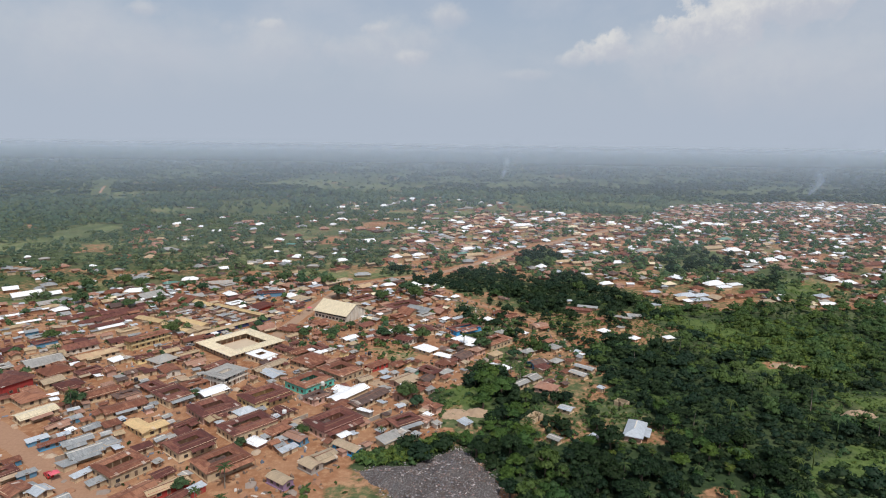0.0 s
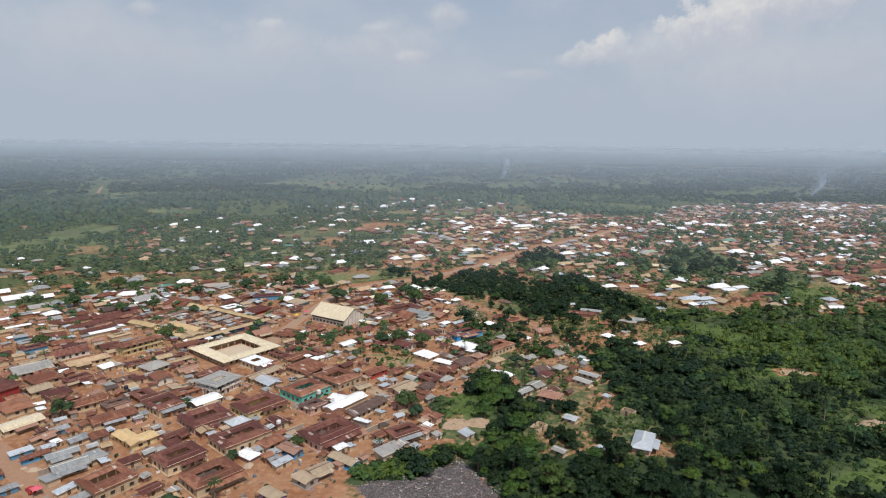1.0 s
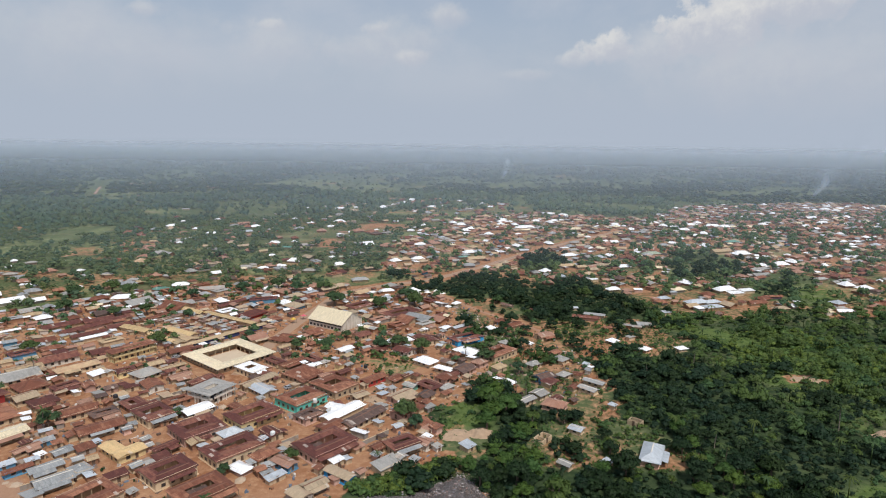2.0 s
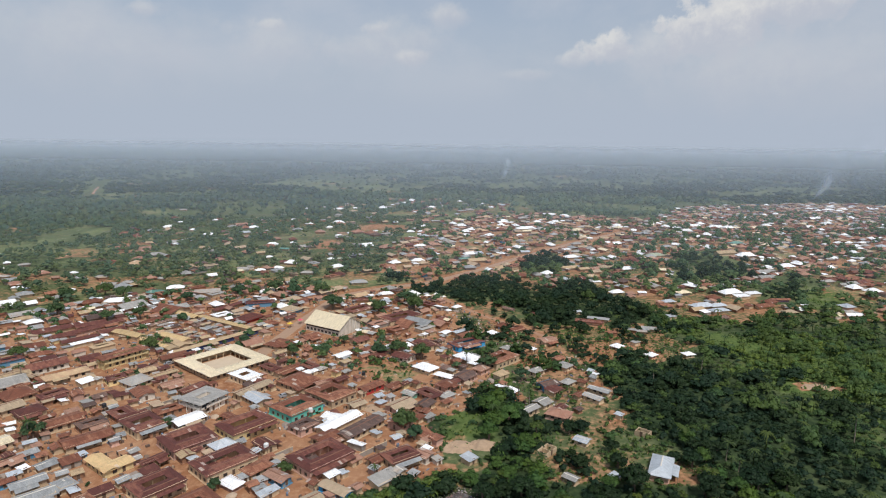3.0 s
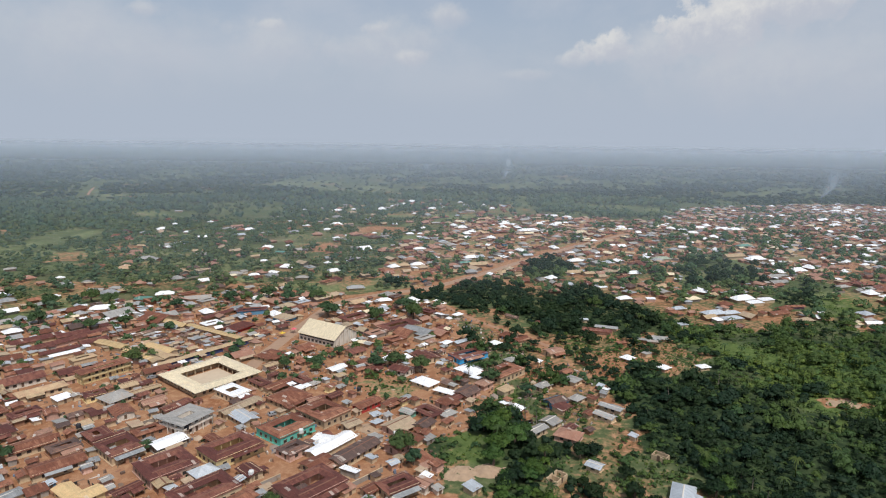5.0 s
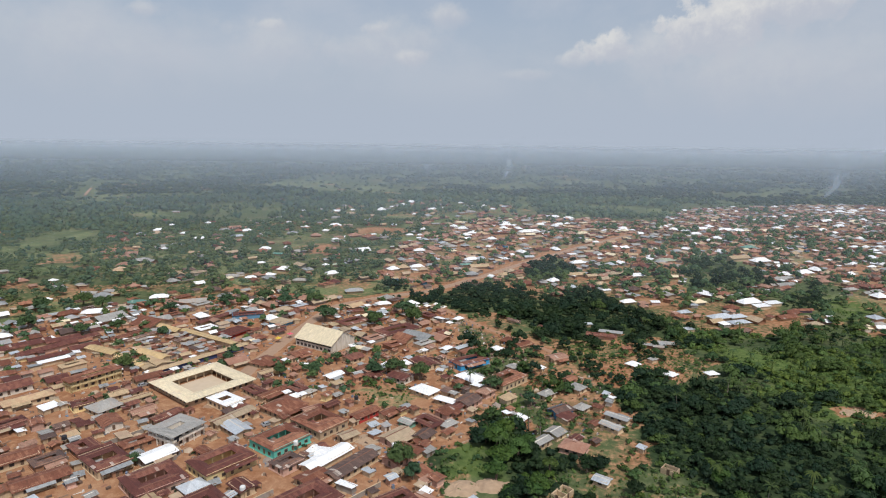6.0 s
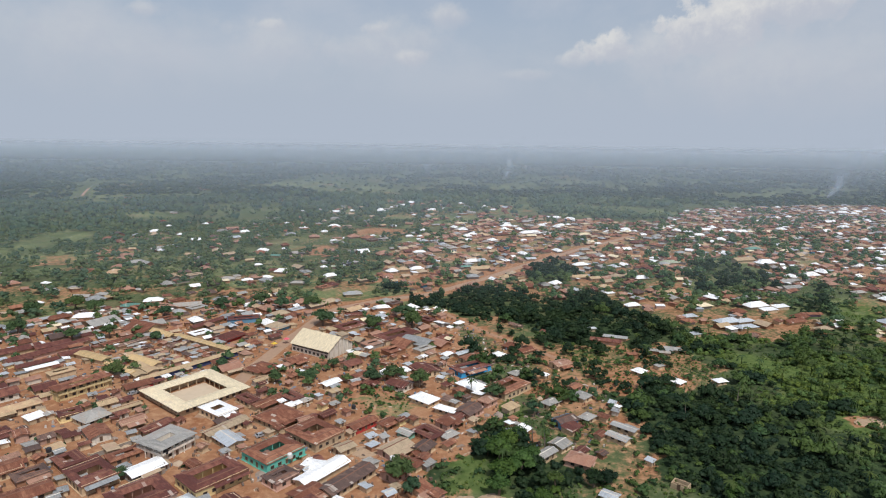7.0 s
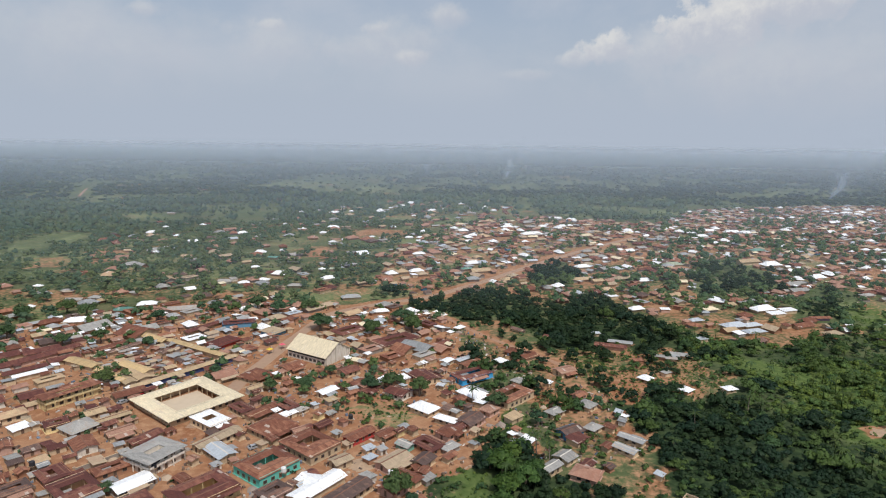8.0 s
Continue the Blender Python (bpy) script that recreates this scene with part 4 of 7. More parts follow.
house("gable", -17.2, 251.3, 3.3, 5, 54, 1.85, "grey", "green")
house("hip", -85.7, 308.4, 10.5, 9, 62, 1.99, "rust", "tan")
house("hip", -114.3, 350.1, 13.4, 8.5, 62, 2.14, "maroon", "red")
house("comp", -117.4, 380.2, 16.8, 7.4, 20, 2.58, "maroon", "blue")
house("hip", -95.2, 368.1, 8.2, 9.6, 59, 2.28, "tanroof", "blue")
house("comp", -56.1, 369.1, 15.6, 10.4, 48, 2.58, "maroon", "tan")
house("comp", -30.2, 355.6, 22.7, 11.8, 43, 2.58, "maroon", "tan")
house("gable", -13.8, 309.5, 8.5, 11.5, 38, 2.14, "maroon", "tan")
house("gable", -133.9, 305.6, 4.5, 13.7, 50, 2.14, "tan", "tan")
house("gable", -136.7, 300.4, 4, 13.1, 50, 2.14, "tan", "tan")
house("gable", -160.9, 315.4, 2.5, 16.6, 64, 2.14, "tan", "tan")
house("gable", -205.7, 323.4, 21.3, 7.7, 50, 2.14, "maroon", "tan")
house("gable", -191.7, 319.6, 24.8, 5.9, 59, 2.14, "maroon", "pink")
house("gable", -184.1, 308.3, 15.4, 4.6, 50, 2.14, "maroon", "tan")
house("gable", -179.1, 304, 11.6, 3.7, 50, 2.14, "white", "tan")
house("gable", -177.2, 272.3, 16.1, 8.8, 50, 2.60, "maroon", "white")
house("two", -148, 282.2, 20.1, 6.2, 56, 4.93, "rust", "yellow")
house("hip", -161.6, 262.8, 16.3, 6.1, 50, 2.60, "tan", "tan")
house("hip", -129.7, 258.2, 9.3, 8.7, 60, 2.44, "grey", "tan")
house("gable", -122, 265, 10.8, 3, 50, 2.44, "tan", "tan")
house("gable", -180.5, 252.8, 13.8, 11.7, 50, 2.27, "grey", "tan")
house("gable", -182.9, 259.9, 12.2, 8.7, 50, 2.27, "tan", "tan")
house("shed", -149.6, 256.7, 5.5, 4.4, 60, 1.99, "white", "tan")
house("gable", -103.6, 251.4, 10.5, 3.9, 60, 2.44, "maroon", "tan")
house("hip", -168.3, 242.7, 10.3, 10.8, 56, 2.44, "rust", "tan")
house("gable", -183.5, 244.8, 4.8, 5.1, 50, 2.14, "rust", "tan")
house("gable", -191, 369.4, 14.1, 11.3, 60, 2.14, "grey", "tan")
house("hip", -205.2, 380.1, 12.1, 5.4, 20, 2.14, "white", "tan")
house("gable", -267, 365.7, 14.9, 6.5, 50, 2.49, "white", "white")
house("gable", -254.7, 367.5, 13.5, 4.2, 50, 2.28, "white", "grey")
house("hip", -192.2, 402.2, 9.7, 4.3, 20, 2.14, "teal", "tan")
house("hip", -185.2, 415.7, 9.4, 4.1, 20, 2.14, "white", "tan")
house("shed", -284.8, 407.5, 7.5, 3.3, 20, 1.99, "white", "tan")
house("gable", -243, 321.9, 7.4, 3, 50, 2.14, "white", "tan")
house("gable", -226.9, 310, 10.5, 2.3, 50, 2.14, "white", "tan")
house("hip", -227.5, 301.4, 8.5, 4.5, 50, 2.14, "tan", "tan")
house("gable", -193, 332.2, 14.4, 7.1, 50, 2.14, "maroon", "tan")
house("gable", -184.5, 333.9, 15, 5.5, 60, 2.14, "maroon", "tan")
house("gable", -176.4, 322.5, 11.8, 6.9, 50, 2.14, "maroon", "tan")
house("gable", -164.7, 339, 16.1, 5.1, 60, 2.14, "rust", "tan")
house("gable", -162.9, 361.3, 14.3, 14.4, 64, 2.14, "rust", "tan")
house("gable", -161.5, 368.8, 7.2, 7.2, 50, 2.14, "grey", "tan")
house("hip", 64.2, 198.8, 12.2, 5.2, 66, 2.60, "bluezinc", "pink")
house("gable", 35.2, 191.9, 2.2, 3.8, 48, 1.99, "grey", "tan")
house("ruin", 30.5, 208.9, 6.3, 3.7, 50, 1.75, "rust", "tan")
house("shed", 48.6, 193.5, 2.9, 2.3, 43, 1.75, "bluezinc", "tan")
house("gable", 34.2, 245.1, 5.2, 5.2, 46, 2.14, "grey", "tan")
house("gable", 28.6, 238.1, 6.7, 3.2, 44, 2.44, "grey", "tan")
house("gable", 59, 258, 2.9, 8.3, 48, 2.03, "zinc", "tan")
house("gable", 55, 250.9, 3.1, 7.2, 44, 2.03, "zinc", "tan")
house("hip", 49.5, 284.5, 5.4, 5.4, 45, 2.14, "grey", "tan")
house("hip", 36.2, 277.6, 6.4, 3.8, 42, 2.27, "grey", "tan")
house("gable", 38.9, 262.5, 7.8, 5.6, 36, 2.27, "dark", "blue")
house("hip", 47.6, 265.8, 5.1, 3.7, 45, 1.99, "grey", "tan")
house("comp", 21, 291, 16.6, 10.1, 47, 3.06, "rust", "tan")
house("hip", 25.8, 307.3, 5.1, 3.9, 49, 1.99, "grey", "tan")
house("comp", 6.2, 312.4, 16.5, 9.0, 37, 2.60, "maroon", "brightblue")
house("hip", 6.5, 292.9, 6.9, 10.6, 45, 2.27, "white", "tan")
house("hip", 19.9, 330.8, 4.2, 3.9, 47, 1.99, "white", "tan")
house("hip", 80.4, 313, 4.3, 4, 41, 1.99, "white", "tan")
house("hip", 93, 300.9, 4.1, 3.5, 42, 2.14, "white", "peach")
house("hip", 111.5, 303.3, 4.2, 2.9, 20, 1.99, "white", "tan")
house("shed", 5.1, 202.4, 3.7, 3.7, 47, 1.75, "bluezinc", "tan")
house("shed", 38.1, 305.8, 2.5, 0.9, 50, 1.75, "white", "tan")
house("gable", 48.1, 293.3, 4.8, 3.4, 44, 2.14, "rust", "pink")
house("gable", 54, 266.5, 2.7, 3.1, 48, 1.99, "rust", "tan")
house("gable", -2.6, 244.2, 4.5, 2.4, 53, 1.99, "rust", "tan")
house("hip", -2.5, 250.1, 5.7, 3.4, 48, 1.99, "grey", "grey")
house("gable", 6.3, 325.9, 9.9, 5, 44, 1.99, "rust", "tan")
house("gable", 3.1, 331.6, 7.9, 2.8, 43, 1.99, "bluezinc", "tan")
house("hip", 185.4, 426.3, 13.5, 6.1, 20, 2.49, "white", "tan")
house("shed", 188.8, 416.9, 10.4, 4.7, 20, 1.99, "white", "tan")
house("shed", 199.6, 424.4, 10, 4.6, 20, 1.99, "white", "tan")
house("hip", 153.2, 392.1, 13.1, 5.9, 20, 2.14, "bluezinc", "tan")
house("hip", 159, 381.6, 10.8, 4.9, 20, 2.14, "bluezinc", "tan")
house("hip", 259.2, 563, 15.4, 7, 20, 3.13, "white", "tan")
house("hip", 271.3, 519.1, 12.9, 5.8, 20, 2.49, "white", "tan")
house("gable", 245.8, 574.8, 18.6, 7.1, 20, 3.13, "tan", "tan")
house("hip", 282.9, 634.5, 13.3, 6.1, 20, 2.49, "teal", "tan")
house("hip", 101.1, 545.3, 11.1, 5, 20, 2.49, "white", "tan")
house("gable", 234.6, 477.3, 13.8, 6.3, 20, 2.14, "grey", "tan")
house("gable", 248.4, 500.3, 9.1, 4, 20, 2.14, "grey", "tan")
house("gable", 350.4, 510, 23.3, 7.1, 20, 2.28, "rust", "pink")
house("hip", 237.3, 382.8, 6.4, 2.7, 20, 2.14, "grey", "tan")
house("hip", 274.4, 466.2, 8.1, 3.5, 20, 2.14, "grey", "tan")
house("hip", 81.9, 717.2, 22.2, 7.1, 20, 2.49, "white", "tan")
house("hip", -30.2, 519.6, 9.2, 4.1, 20, 2.49, "white", "tan")
house("hip", -32.2, 590.7, 9.6, 4.2, 20, 2.49, "white", "tan")
house("gable", 18.7, 525, 14.1, 6.4, 20, 2.28, "tan", "tan")
house("gable", 7.9, 530.2, 7.3, 3.1, 20, 2.28, "teal", "tan")
house("hip", 13.9, 554.5, 10.4, 4.7, 20, 2.28, "white", "tan")
house("hip", 119.8, 618, 8.7, 3.8, 20, 2.14, "grey", "tan")
house("shed", 103.6, 582.1, 8.1, 3.6, 20, 2.14, "white", "tan")
house("gable", 91.4, 501, 11.9, 5.3, 20, 2.14, "tan", "tan")
house("hip", 108.7, 423.4, 7.8, 3.4, 20, 2.14, "white", "tan")
house("shed", 101.9, 451.1, 5.8, 2.5, 20, 1.99, "white", "tan")
house("hip", 137, 501, 9.4, 4.1, 20, 2.14, "white", "tan")
house("hip", 178.6, 561.3, 14.7, 6.7, 20, 2.28, "green", "tan")
house("gable", 33.1, 378, 1.9, 7.3, 45, 1.85, "dark", "tan")
house("gable", 47.3, 366.6, 2.9, 3, 44, 1.85, "maroon", "tan")
house("shed", 125.8, 367.2, 4.8, 3.2, 20, 1.75, "bluezinc", "tan")
house("shed", 61, 235.8, 2.5, 1.6, 50, 1.75, "bluezinc", "tan")
house("ruin", 65.9, 222.8, 3.5, 4.7, 50, 1.75, "tan", "tan")
house("gable", 49.4, 253, 3.5, 2.5, 46, 1.78, "rust", "tan")
house("gable", 40.2, 240.9, 5.4, 2.7, 48, 1.78, "maroon", "tan")
house("gable", 46.8, 240, 1.6, 1.3, 42, 1.75, "dark", "mud")
house("shed", 40.5, 257.5, 6.2, 4.8, 46, 1.75, "maroon", "tan")
house("gable", 102.9, 341.5, 4.9, 2.5, 32, 1.85, "zinc", "tan")
house("shed", 91.2, 319.3, 3.9, 2.3, 35, 1.75, "grey", "tan")
house("gable", 33, 337.7, 8.2, 6.2, 41, 1.85, "rust", "tan")
house("hip", 135.4, 401.3, 7.4, 3.2, 20, 1.99, "bluezinc", "tan")
house("hip", 163.2, 393.7, 10.1, 4.5, 20, 1.99, "bluezinc", "tan")
house("gable", 191.9, 394.8, 11.6, 5.2, 20, 1.85, "rust", "tan")
house("hip", -249.1, 405.5, 3.2, 1.6, 20, 1.99, "white", "tan")
house("hip", -212, 368.8, 5.3, 4.1, 50, 1.99, "zinc", "tan")
house("gable", -160.2, 407.1, 14.1, 6.4, 20, 1.99, "grey", "tan")
house("gable", -134.3, 372.1, 20.7, 3.4, 64, 1.99, "maroon", "tan")
house("gable", 157.5, 440.9, 6.1, 2.6, 20, 1.99, "maroon", "pink")
house("hip", -44.1, 408.9, 7.7, 3.3, 20, 2.14, "white", "tan")
house("gable", -57.5, 392.7, 9.1, 4, 20, 1.99, "maroon", "tan")
house("hip", -67, 440.6, 10.4, 4.6, 20, 1.99, "zinc", "tan")
house("hip", 1.7, 380.2, 4.1, 2, 48, 1.99, "white", "tan")
house("gable", -25.2, 344.4, 8.5, 8.8, 49, 1.85, "rust", "tan")
house("gable", -18.7, 347.5, 9.7, 14.8, 54, 1.99, "zinc", "tan")
house("gable", -7.1, 352.7, 6.7, 4.3, 48, 1.85, "maroon", "tan")
house("hip", -71.9, 385.1, 6.6, 2.8, 20, 1.99, "grey", "tan")
house("gable", 43.3, 215.6, 3.3, 4.1, 55, 1.99, "bluezinc", "tan")
house("hip", -318, 692, 10.5, 5, 40, 2.14, "white", "tan")
house("hip", -319, 659, 5.5, 2.6, 40, 2.14, "white", "pink")
house("hip", -260, 582, 4.8, 2.3, -10, 2.14, "white", "tan")
house("hip", -323, 732, 4.1, 2.2, 25, 2.14, "white", "white")
house("hip", -282, 672, 6.6, 3, 5, 2.14, "white", "pink")
house("hip", -290, 753, 5.2, 2.4, 40, 2.14, "white", "pink")
house("hip", -337, 463, 3.9, 2.2, 5, 2.14, "white", "tan")
house("hip", -350, 486, 3.3, 2.2, 40, 2.14, "white", "pink")
house("hip", -278, 455, 3.8, 2.2, -10, 2.14, "white", "tan")
house("hip", -225, 697, 9.8, 4.6, 40, 2.14, "white", "tan")
house("hip", -237, 822, 3.4, 2.2, -10, 2.14, "white", "white")
house("hip", -199, 769, 4.3, 2.2, 25, 2.14, "white", "pink")
house("hip", -171, 733, 7.2, 3.4, 40, 2.14, "white", "pink")
house("hip", -211, 890, 4.9, 2.3, 5, 2.14, "white", "white")
house("hip", -164, 889, 13.8, 5.9, 5, 2.14, "white", "pink")
house("hip", -139, 748, 12.6, 5.9, 25, 2.14, "white", "white")
house("hip", -141, 706, 6.9, 3.3, 25, 2.14, "white", "white")
house("hip", -120, 649, 5.5, 2.6, 25, 2.14, "white", "tan")
house("hip", -112, 663, 3.7, 2.2, -10, 2.14, "white", "white")
house("hip", -145, 907, 5.1, 2.4, 5, 2.14, "white", "white")
house("hip", -86, 683, 3.9, 2.2, 40, 2.14, "white", "tan")
house("hip", -172, 590, 8.4, 3.9, 5, 2.14, "white", "white")
house("hip", -155, 599, 3.4, 2.2, -10, 2.14, "white", "pink")
house("hip", -156, 526, 5.2, 2.4, 25, 2.14, "white", "tan")
house("hip", -130, 504, 10.7, 5, -10, 2.14, "white", "pink")
house("hip", -136, 484, 6.2, 2.9, -10, 2.14, "white", "white")
house("hip", -147, 474, 6.1, 2.8, 25, 2.14, "white", "tan")
house("hip", -103, 522, 3.3, 2.2, 40, 2.14, "white", "tan")
house("hip", -92, 492, 9.1, 4.3, 40, 2.14, "white", "white")
house("hip", -107, 929, 6.6, 3, 15, 2.14, "white", "tan")
house("hip", -95, 956, 4.1, 2.2, 15, 2.14, "white", "tan")
house("hip", -81, 985, 9.8, 4.6, 40, 2.14, "white", "tan")
house("hip", -33, 930, 11.9, 5.5, 25, 2.14, "white", "white")
house("hip", -55, 865, 4.9, 2.3, 5, 2.14, "white", "tan")
house("hip", -48, 683, 6.8, 3.2, 15, 2.14, "white", "white")
house("hip", -37, 684, 4.8, 2.3, 5, 2.14, "white", "pink")
house("hip", -16, 950, 5.4, 2.5, 40, 2.14, "white", "pink")
house("hip", 9, 1028, 7.3, 3.4, 40, 2.14, "white", "tan")
house("hip", 42, 966, 6.9, 3.3, 40, 2.14, "white", "white")
house("hip", 55, 942, 6.7, 3.2, 5, 2.14, "white", "white")
house("hip", 8, 737, 10.5, 5, 15, 2.14, "white", "white")
house("hip", 18, 704, 8.1, 3.8, -10, 2.14, "white", "pink")
house("hip", 60, 771, 12.2, 5.7, 15, 2.14, "white", "tan")
house("hip", 50, 717, 4.1, 2.2, 40, 2.14, "white", "tan")
house("hip", 103, 781, 9, 4.2, 15, 2.14, "white", "pink")
house("hip", 69, 668, 4.8, 2.2, 15, 2.14, "white", "white")
house("hip", 133, 861, 10, 4.7, -10, 2.14, "white", "tan")
house("hip", 149, 849, 11.1, 5.2, -10, 2.14, "white", "white")
house("hip", 126, 784, 10.2, 4.7, 25, 2.14, "white", "white")
house("hip", 136, 791, 5.7, 2.7, 15, 2.14, "white", "tan")
house("hip", 141, 655, 4.8, 2.2, 15, 2.14, "white", "white")
house("hip", 196, 758, 10, 4.7, 15, 2.14, "white", "white")
house("hip", 203, 743, 4.4, 2.2, -10, 2.14, "white", "tan")
house("hip", 153, 628, 5.5, 2.6, 5, 2.14, "white", "white")
house("hip", 129, 584, 3.4, 2.2, 15, 2.14, "white", "tan")
house("hip", 249, 775, 11.3, 5.3, 25, 2.14, "white", "tan")
house("hip", 265, 720, 12.7, 5.9, 15, 2.14, "white", "white")
house("hip", 291, 763, 14.6, 5.9, 5, 2.14, "white", "pink")
house("hip", 313, 755, 16.7, 5.9, 5, 2.14, "white", "tan")
house("hip", 326, 751, 13.3, 5.9, 5, 2.14, "white", "pink")
house("hip", 395, 852, 7.6, 3.6, -10, 2.14, "white", "tan")
house("hip", 437, 891, 9.3, 4.4, 5, 2.14, "white", "white")
house("hip", 552, 958, 10.1, 4.7, 40, 2.14, "white", "tan")
house("hip", 574, 969, 17.1, 5.9, 15, 2.14, "white", "tan")
house("hip", 603, 981, 13.4, 5.9, 15, 2.14, "white", "tan")
house("hip", 620, 1036, 6.3, 3, 40, 2.14, "white", "white")
house("hip", 475, 806, 14.4, 5.9, 25, 2.14, "white", "white")
house("hip", 550, 877, 7.9, 3.7, 25, 2.14, "white", "tan")
house("hip", 505, 878, 5.2, 2.4, 5, 2.14, "white", "tan")
house("hip", 373, 638, 3.8, 2.2, 40, 2.14, "white", "pink")
house("hip", 393, 648, 6.7, 3.2, 5, 2.14, "white", "tan")
house("hip", 404, 649, 7.7, 3.6, 40, 2.14, "white", "white")
house("hip", 418, 650, 6.7, 3.2, 5, 2.14, "white", "tan")
house("hip", 386, 614, 4.6, 2.2, 15, 2.14, "white", "tan")
house("hip", 394, 615, 4.6, 2.2, -10, 2.14, "white", "tan")
house("hip", 335, 560, 7.4, 3.5, 40, 2.14, "white", "tan")
house("hip", 344, 549, 5.7, 2.7, 25, 2.14, "white", "tan")
house("hip", 302, 565, 4.2, 2.2, -10, 2.14, "white", "tan")
house("hip", 386, 978, 7.2, 3.4, 5, 2.14, "white", "tan")
house("hip", 416, 957, 5.7, 2.7, 25, 2.14, "white", "tan")
house("hip", 285, 852, 5, 2.4, 40, 2.14, "white", "tan")
house("hip", 461, 686, 4.1, 2.2, 15, 2.14, "white", "pink")
house("hip", 525, 854, 14.2, 5.9, -10, 2.14, "cream", "white")
house("hip", 340, 709, 7.3, 3.4, 5, 2.14, "cream", "tan")
house("hip", 5, 787, 11.2, 5.3, -10, 2.14, "cream", "tan")
house("hip", 139, 712, 13.4, 5.9, 5, 2.14, "cream", "tan")
house("gable", -373, 854, 8.2, 3.8, 5, 2.14, "grey", "tan")
house("hip", -328, 440, 4.4, 2.2, 40, 2.14, "grey", "pink")
house("hip", -319, 439, 7.4, 3.5, 15, 2.14, "grey", "tan")
house("hip", -332, 480, 6.7, 3.1, 40, 2.14, "grey", "pink")
house("hip", -251, 444, 6.3, 3, 15, 2.14, "grey", "tan")
house("gable", -233, 422, 8.4, 3.9, 5, 2.14, "grey", "tan")
house("hip", -223, 428, 7.3, 3.4, -10, 2.14, "grey", "pink")
house("gable", -206, 441, 3.3, 2.2, -10, 2.14, "grey", "pink")
house("hip", -222, 810, 7.9, 3.7, 15, 2.14, "grey", "tan")
house("hip", -152, 819, 10.4, 4.8, 25, 2.14, "grey", "white")
house("hip", -162, 477, 8.8, 4.1, 5, 2.14, "grey", "white")
house("hip", -110, 468, 8, 3.8, 5, 2.14, "grey", "tan")
house("gable", -24, 772, 8.8, 4.1, 25, 2.14, "grey", "tan")
house("hip", 22, 905, 11.7, 5.5, -10, 2.14, "grey", "white")
house("hip", 89, 816, 17.1, 5.9, 40, 2.14, "grey", "pink")
house("gable", 332, 642, 12.3, 5.8, -10, 2.14, "grey", "pink")
house("hip", 319, 615, 9.1, 4.2, 25, 2.14, "grey", "white")
house("hip", 409, 973, 10.2, 4.7, 25, 2.14, "grey", "pink")
house("hip", 534, 837, 8.8, 4.1, 5, 2.14, "grey", "white")
house("gable", 198, 792, 5.8, 2.7, -10, 2.14, "grey", "pink")
house("hip", 30, 656, 5.6, 2.7, 5, 2.14, "grey", "tan")
house("gable", -311, 618, 7.7, 3.6, 15, 2.14, "pinkroof", "white")
house("gable", -247, 720, 12.1, 5.6, 40, 2.14, "pinkroof", "white")
house("gable", -55, 780, 7.8, 3.6, -10, 2.14, "pinkroof", "pink")
house("gable", -34, 789, 6.7, 3.2, -10, 2.14, "pinkroof", "pink")
house("gable", 33, 785, 12.3, 5.8, -10, 2.14, "pinkroof", "white")
house("gable", 159, 830, 14.4, 5.9, 40, 2.14, "pinkroof", "tan")
house("gable", 314, 805, 11.9, 5.5, 40, 2.14, "rust", "tan")
house("gable", 297, 840, 8.6, 4.1, 25, 2.14, "rust", "tan")
house("gable", -287, 587, 6.6, 3, 5, 2.14, "tan", "pink")
house("gable", -226, 565, 8, 3.7, -10, 2.14, "tan", "tan")
house("gable", -169, 545, 6.9, 3.3, 40, 2.14, "tan", "tan")
house("gable", 156, 656, 8.5, 4, 25, 2.14, "tan", "tan")
house("gable", 157, 587, 9.4, 4.4, -10, 2.14, "tan", "white")
house("gable", -153, 565, 7.2, 3.3, -10, 2.14, "teal", "tan")
house("gable", -93, 523, 6.7, 3.1, -10, 2.14, "green", "pink")

# rows of the market, and houses in the valley and at the far edge
house("gable", 75.6, 353.6, 13.5, 3.6, -18, 2.20, "maroon", "pink")
house("gable", 81.8, 359.2, 10.5, 2.6, -18, 2.20, "zinc", "tan")
house("shed", 72.9, 373.3, 4.0, 2.2, 10, 1.80, "bluezinc", "tan")
house("shed", 67.0, 373.0, 3.4, 2.0, 15, 1.80, "bluezinc", "tan")
house("gable", 96.0, 339.6, 5.5, 2.6, -20, 2.00, "grey", "mud")
house("shed", 83.4, 333.9, 4.5, 2.4, 20, 1.80, "rust", "mud")
house("gable", 105.1, 342.6, 6.4, 2.8, -15, 2.10, "grey", "tan")
house("gable", 99.6, 337.0, 4.2, 2.4, -15, 2.00, "grey", "tan")
house("hip", 242.6, 394.2, 6.5, 6.0, 20, 2.60, "bluezinc", "pink")
house("hip", 225.0, 378.8, 7.5, 2.6, 10, 2.20, "cream", "white")
house("gable", 235.5, 376.0, 8.5, 2.4, 5, 2.20, "white", "white")
house("shed", 224.4, 372.7, 5.0, 2.4, 10, 2.00, "cream", "white")
house("gable", 210.1, 410.1, 11.0, 2.6, 5, 2.00, "rust", "purple")
house("shed", 218.2, 396.4, 4.0, 2.5, 5, 1.90, "white", "tan")
house("gable", -138.2, 312.2, 18.5, 4.4, -29.9, 2.60, "ochre", "tan")
house("gable", -164.1, 317.1, 18.6, 4.6, -25.4, 2.40, "ochre", "tan")
house("gable", -144.2, 303.9, 20.5, 3.0, -32.1, 2.40, "ochre", "tan")
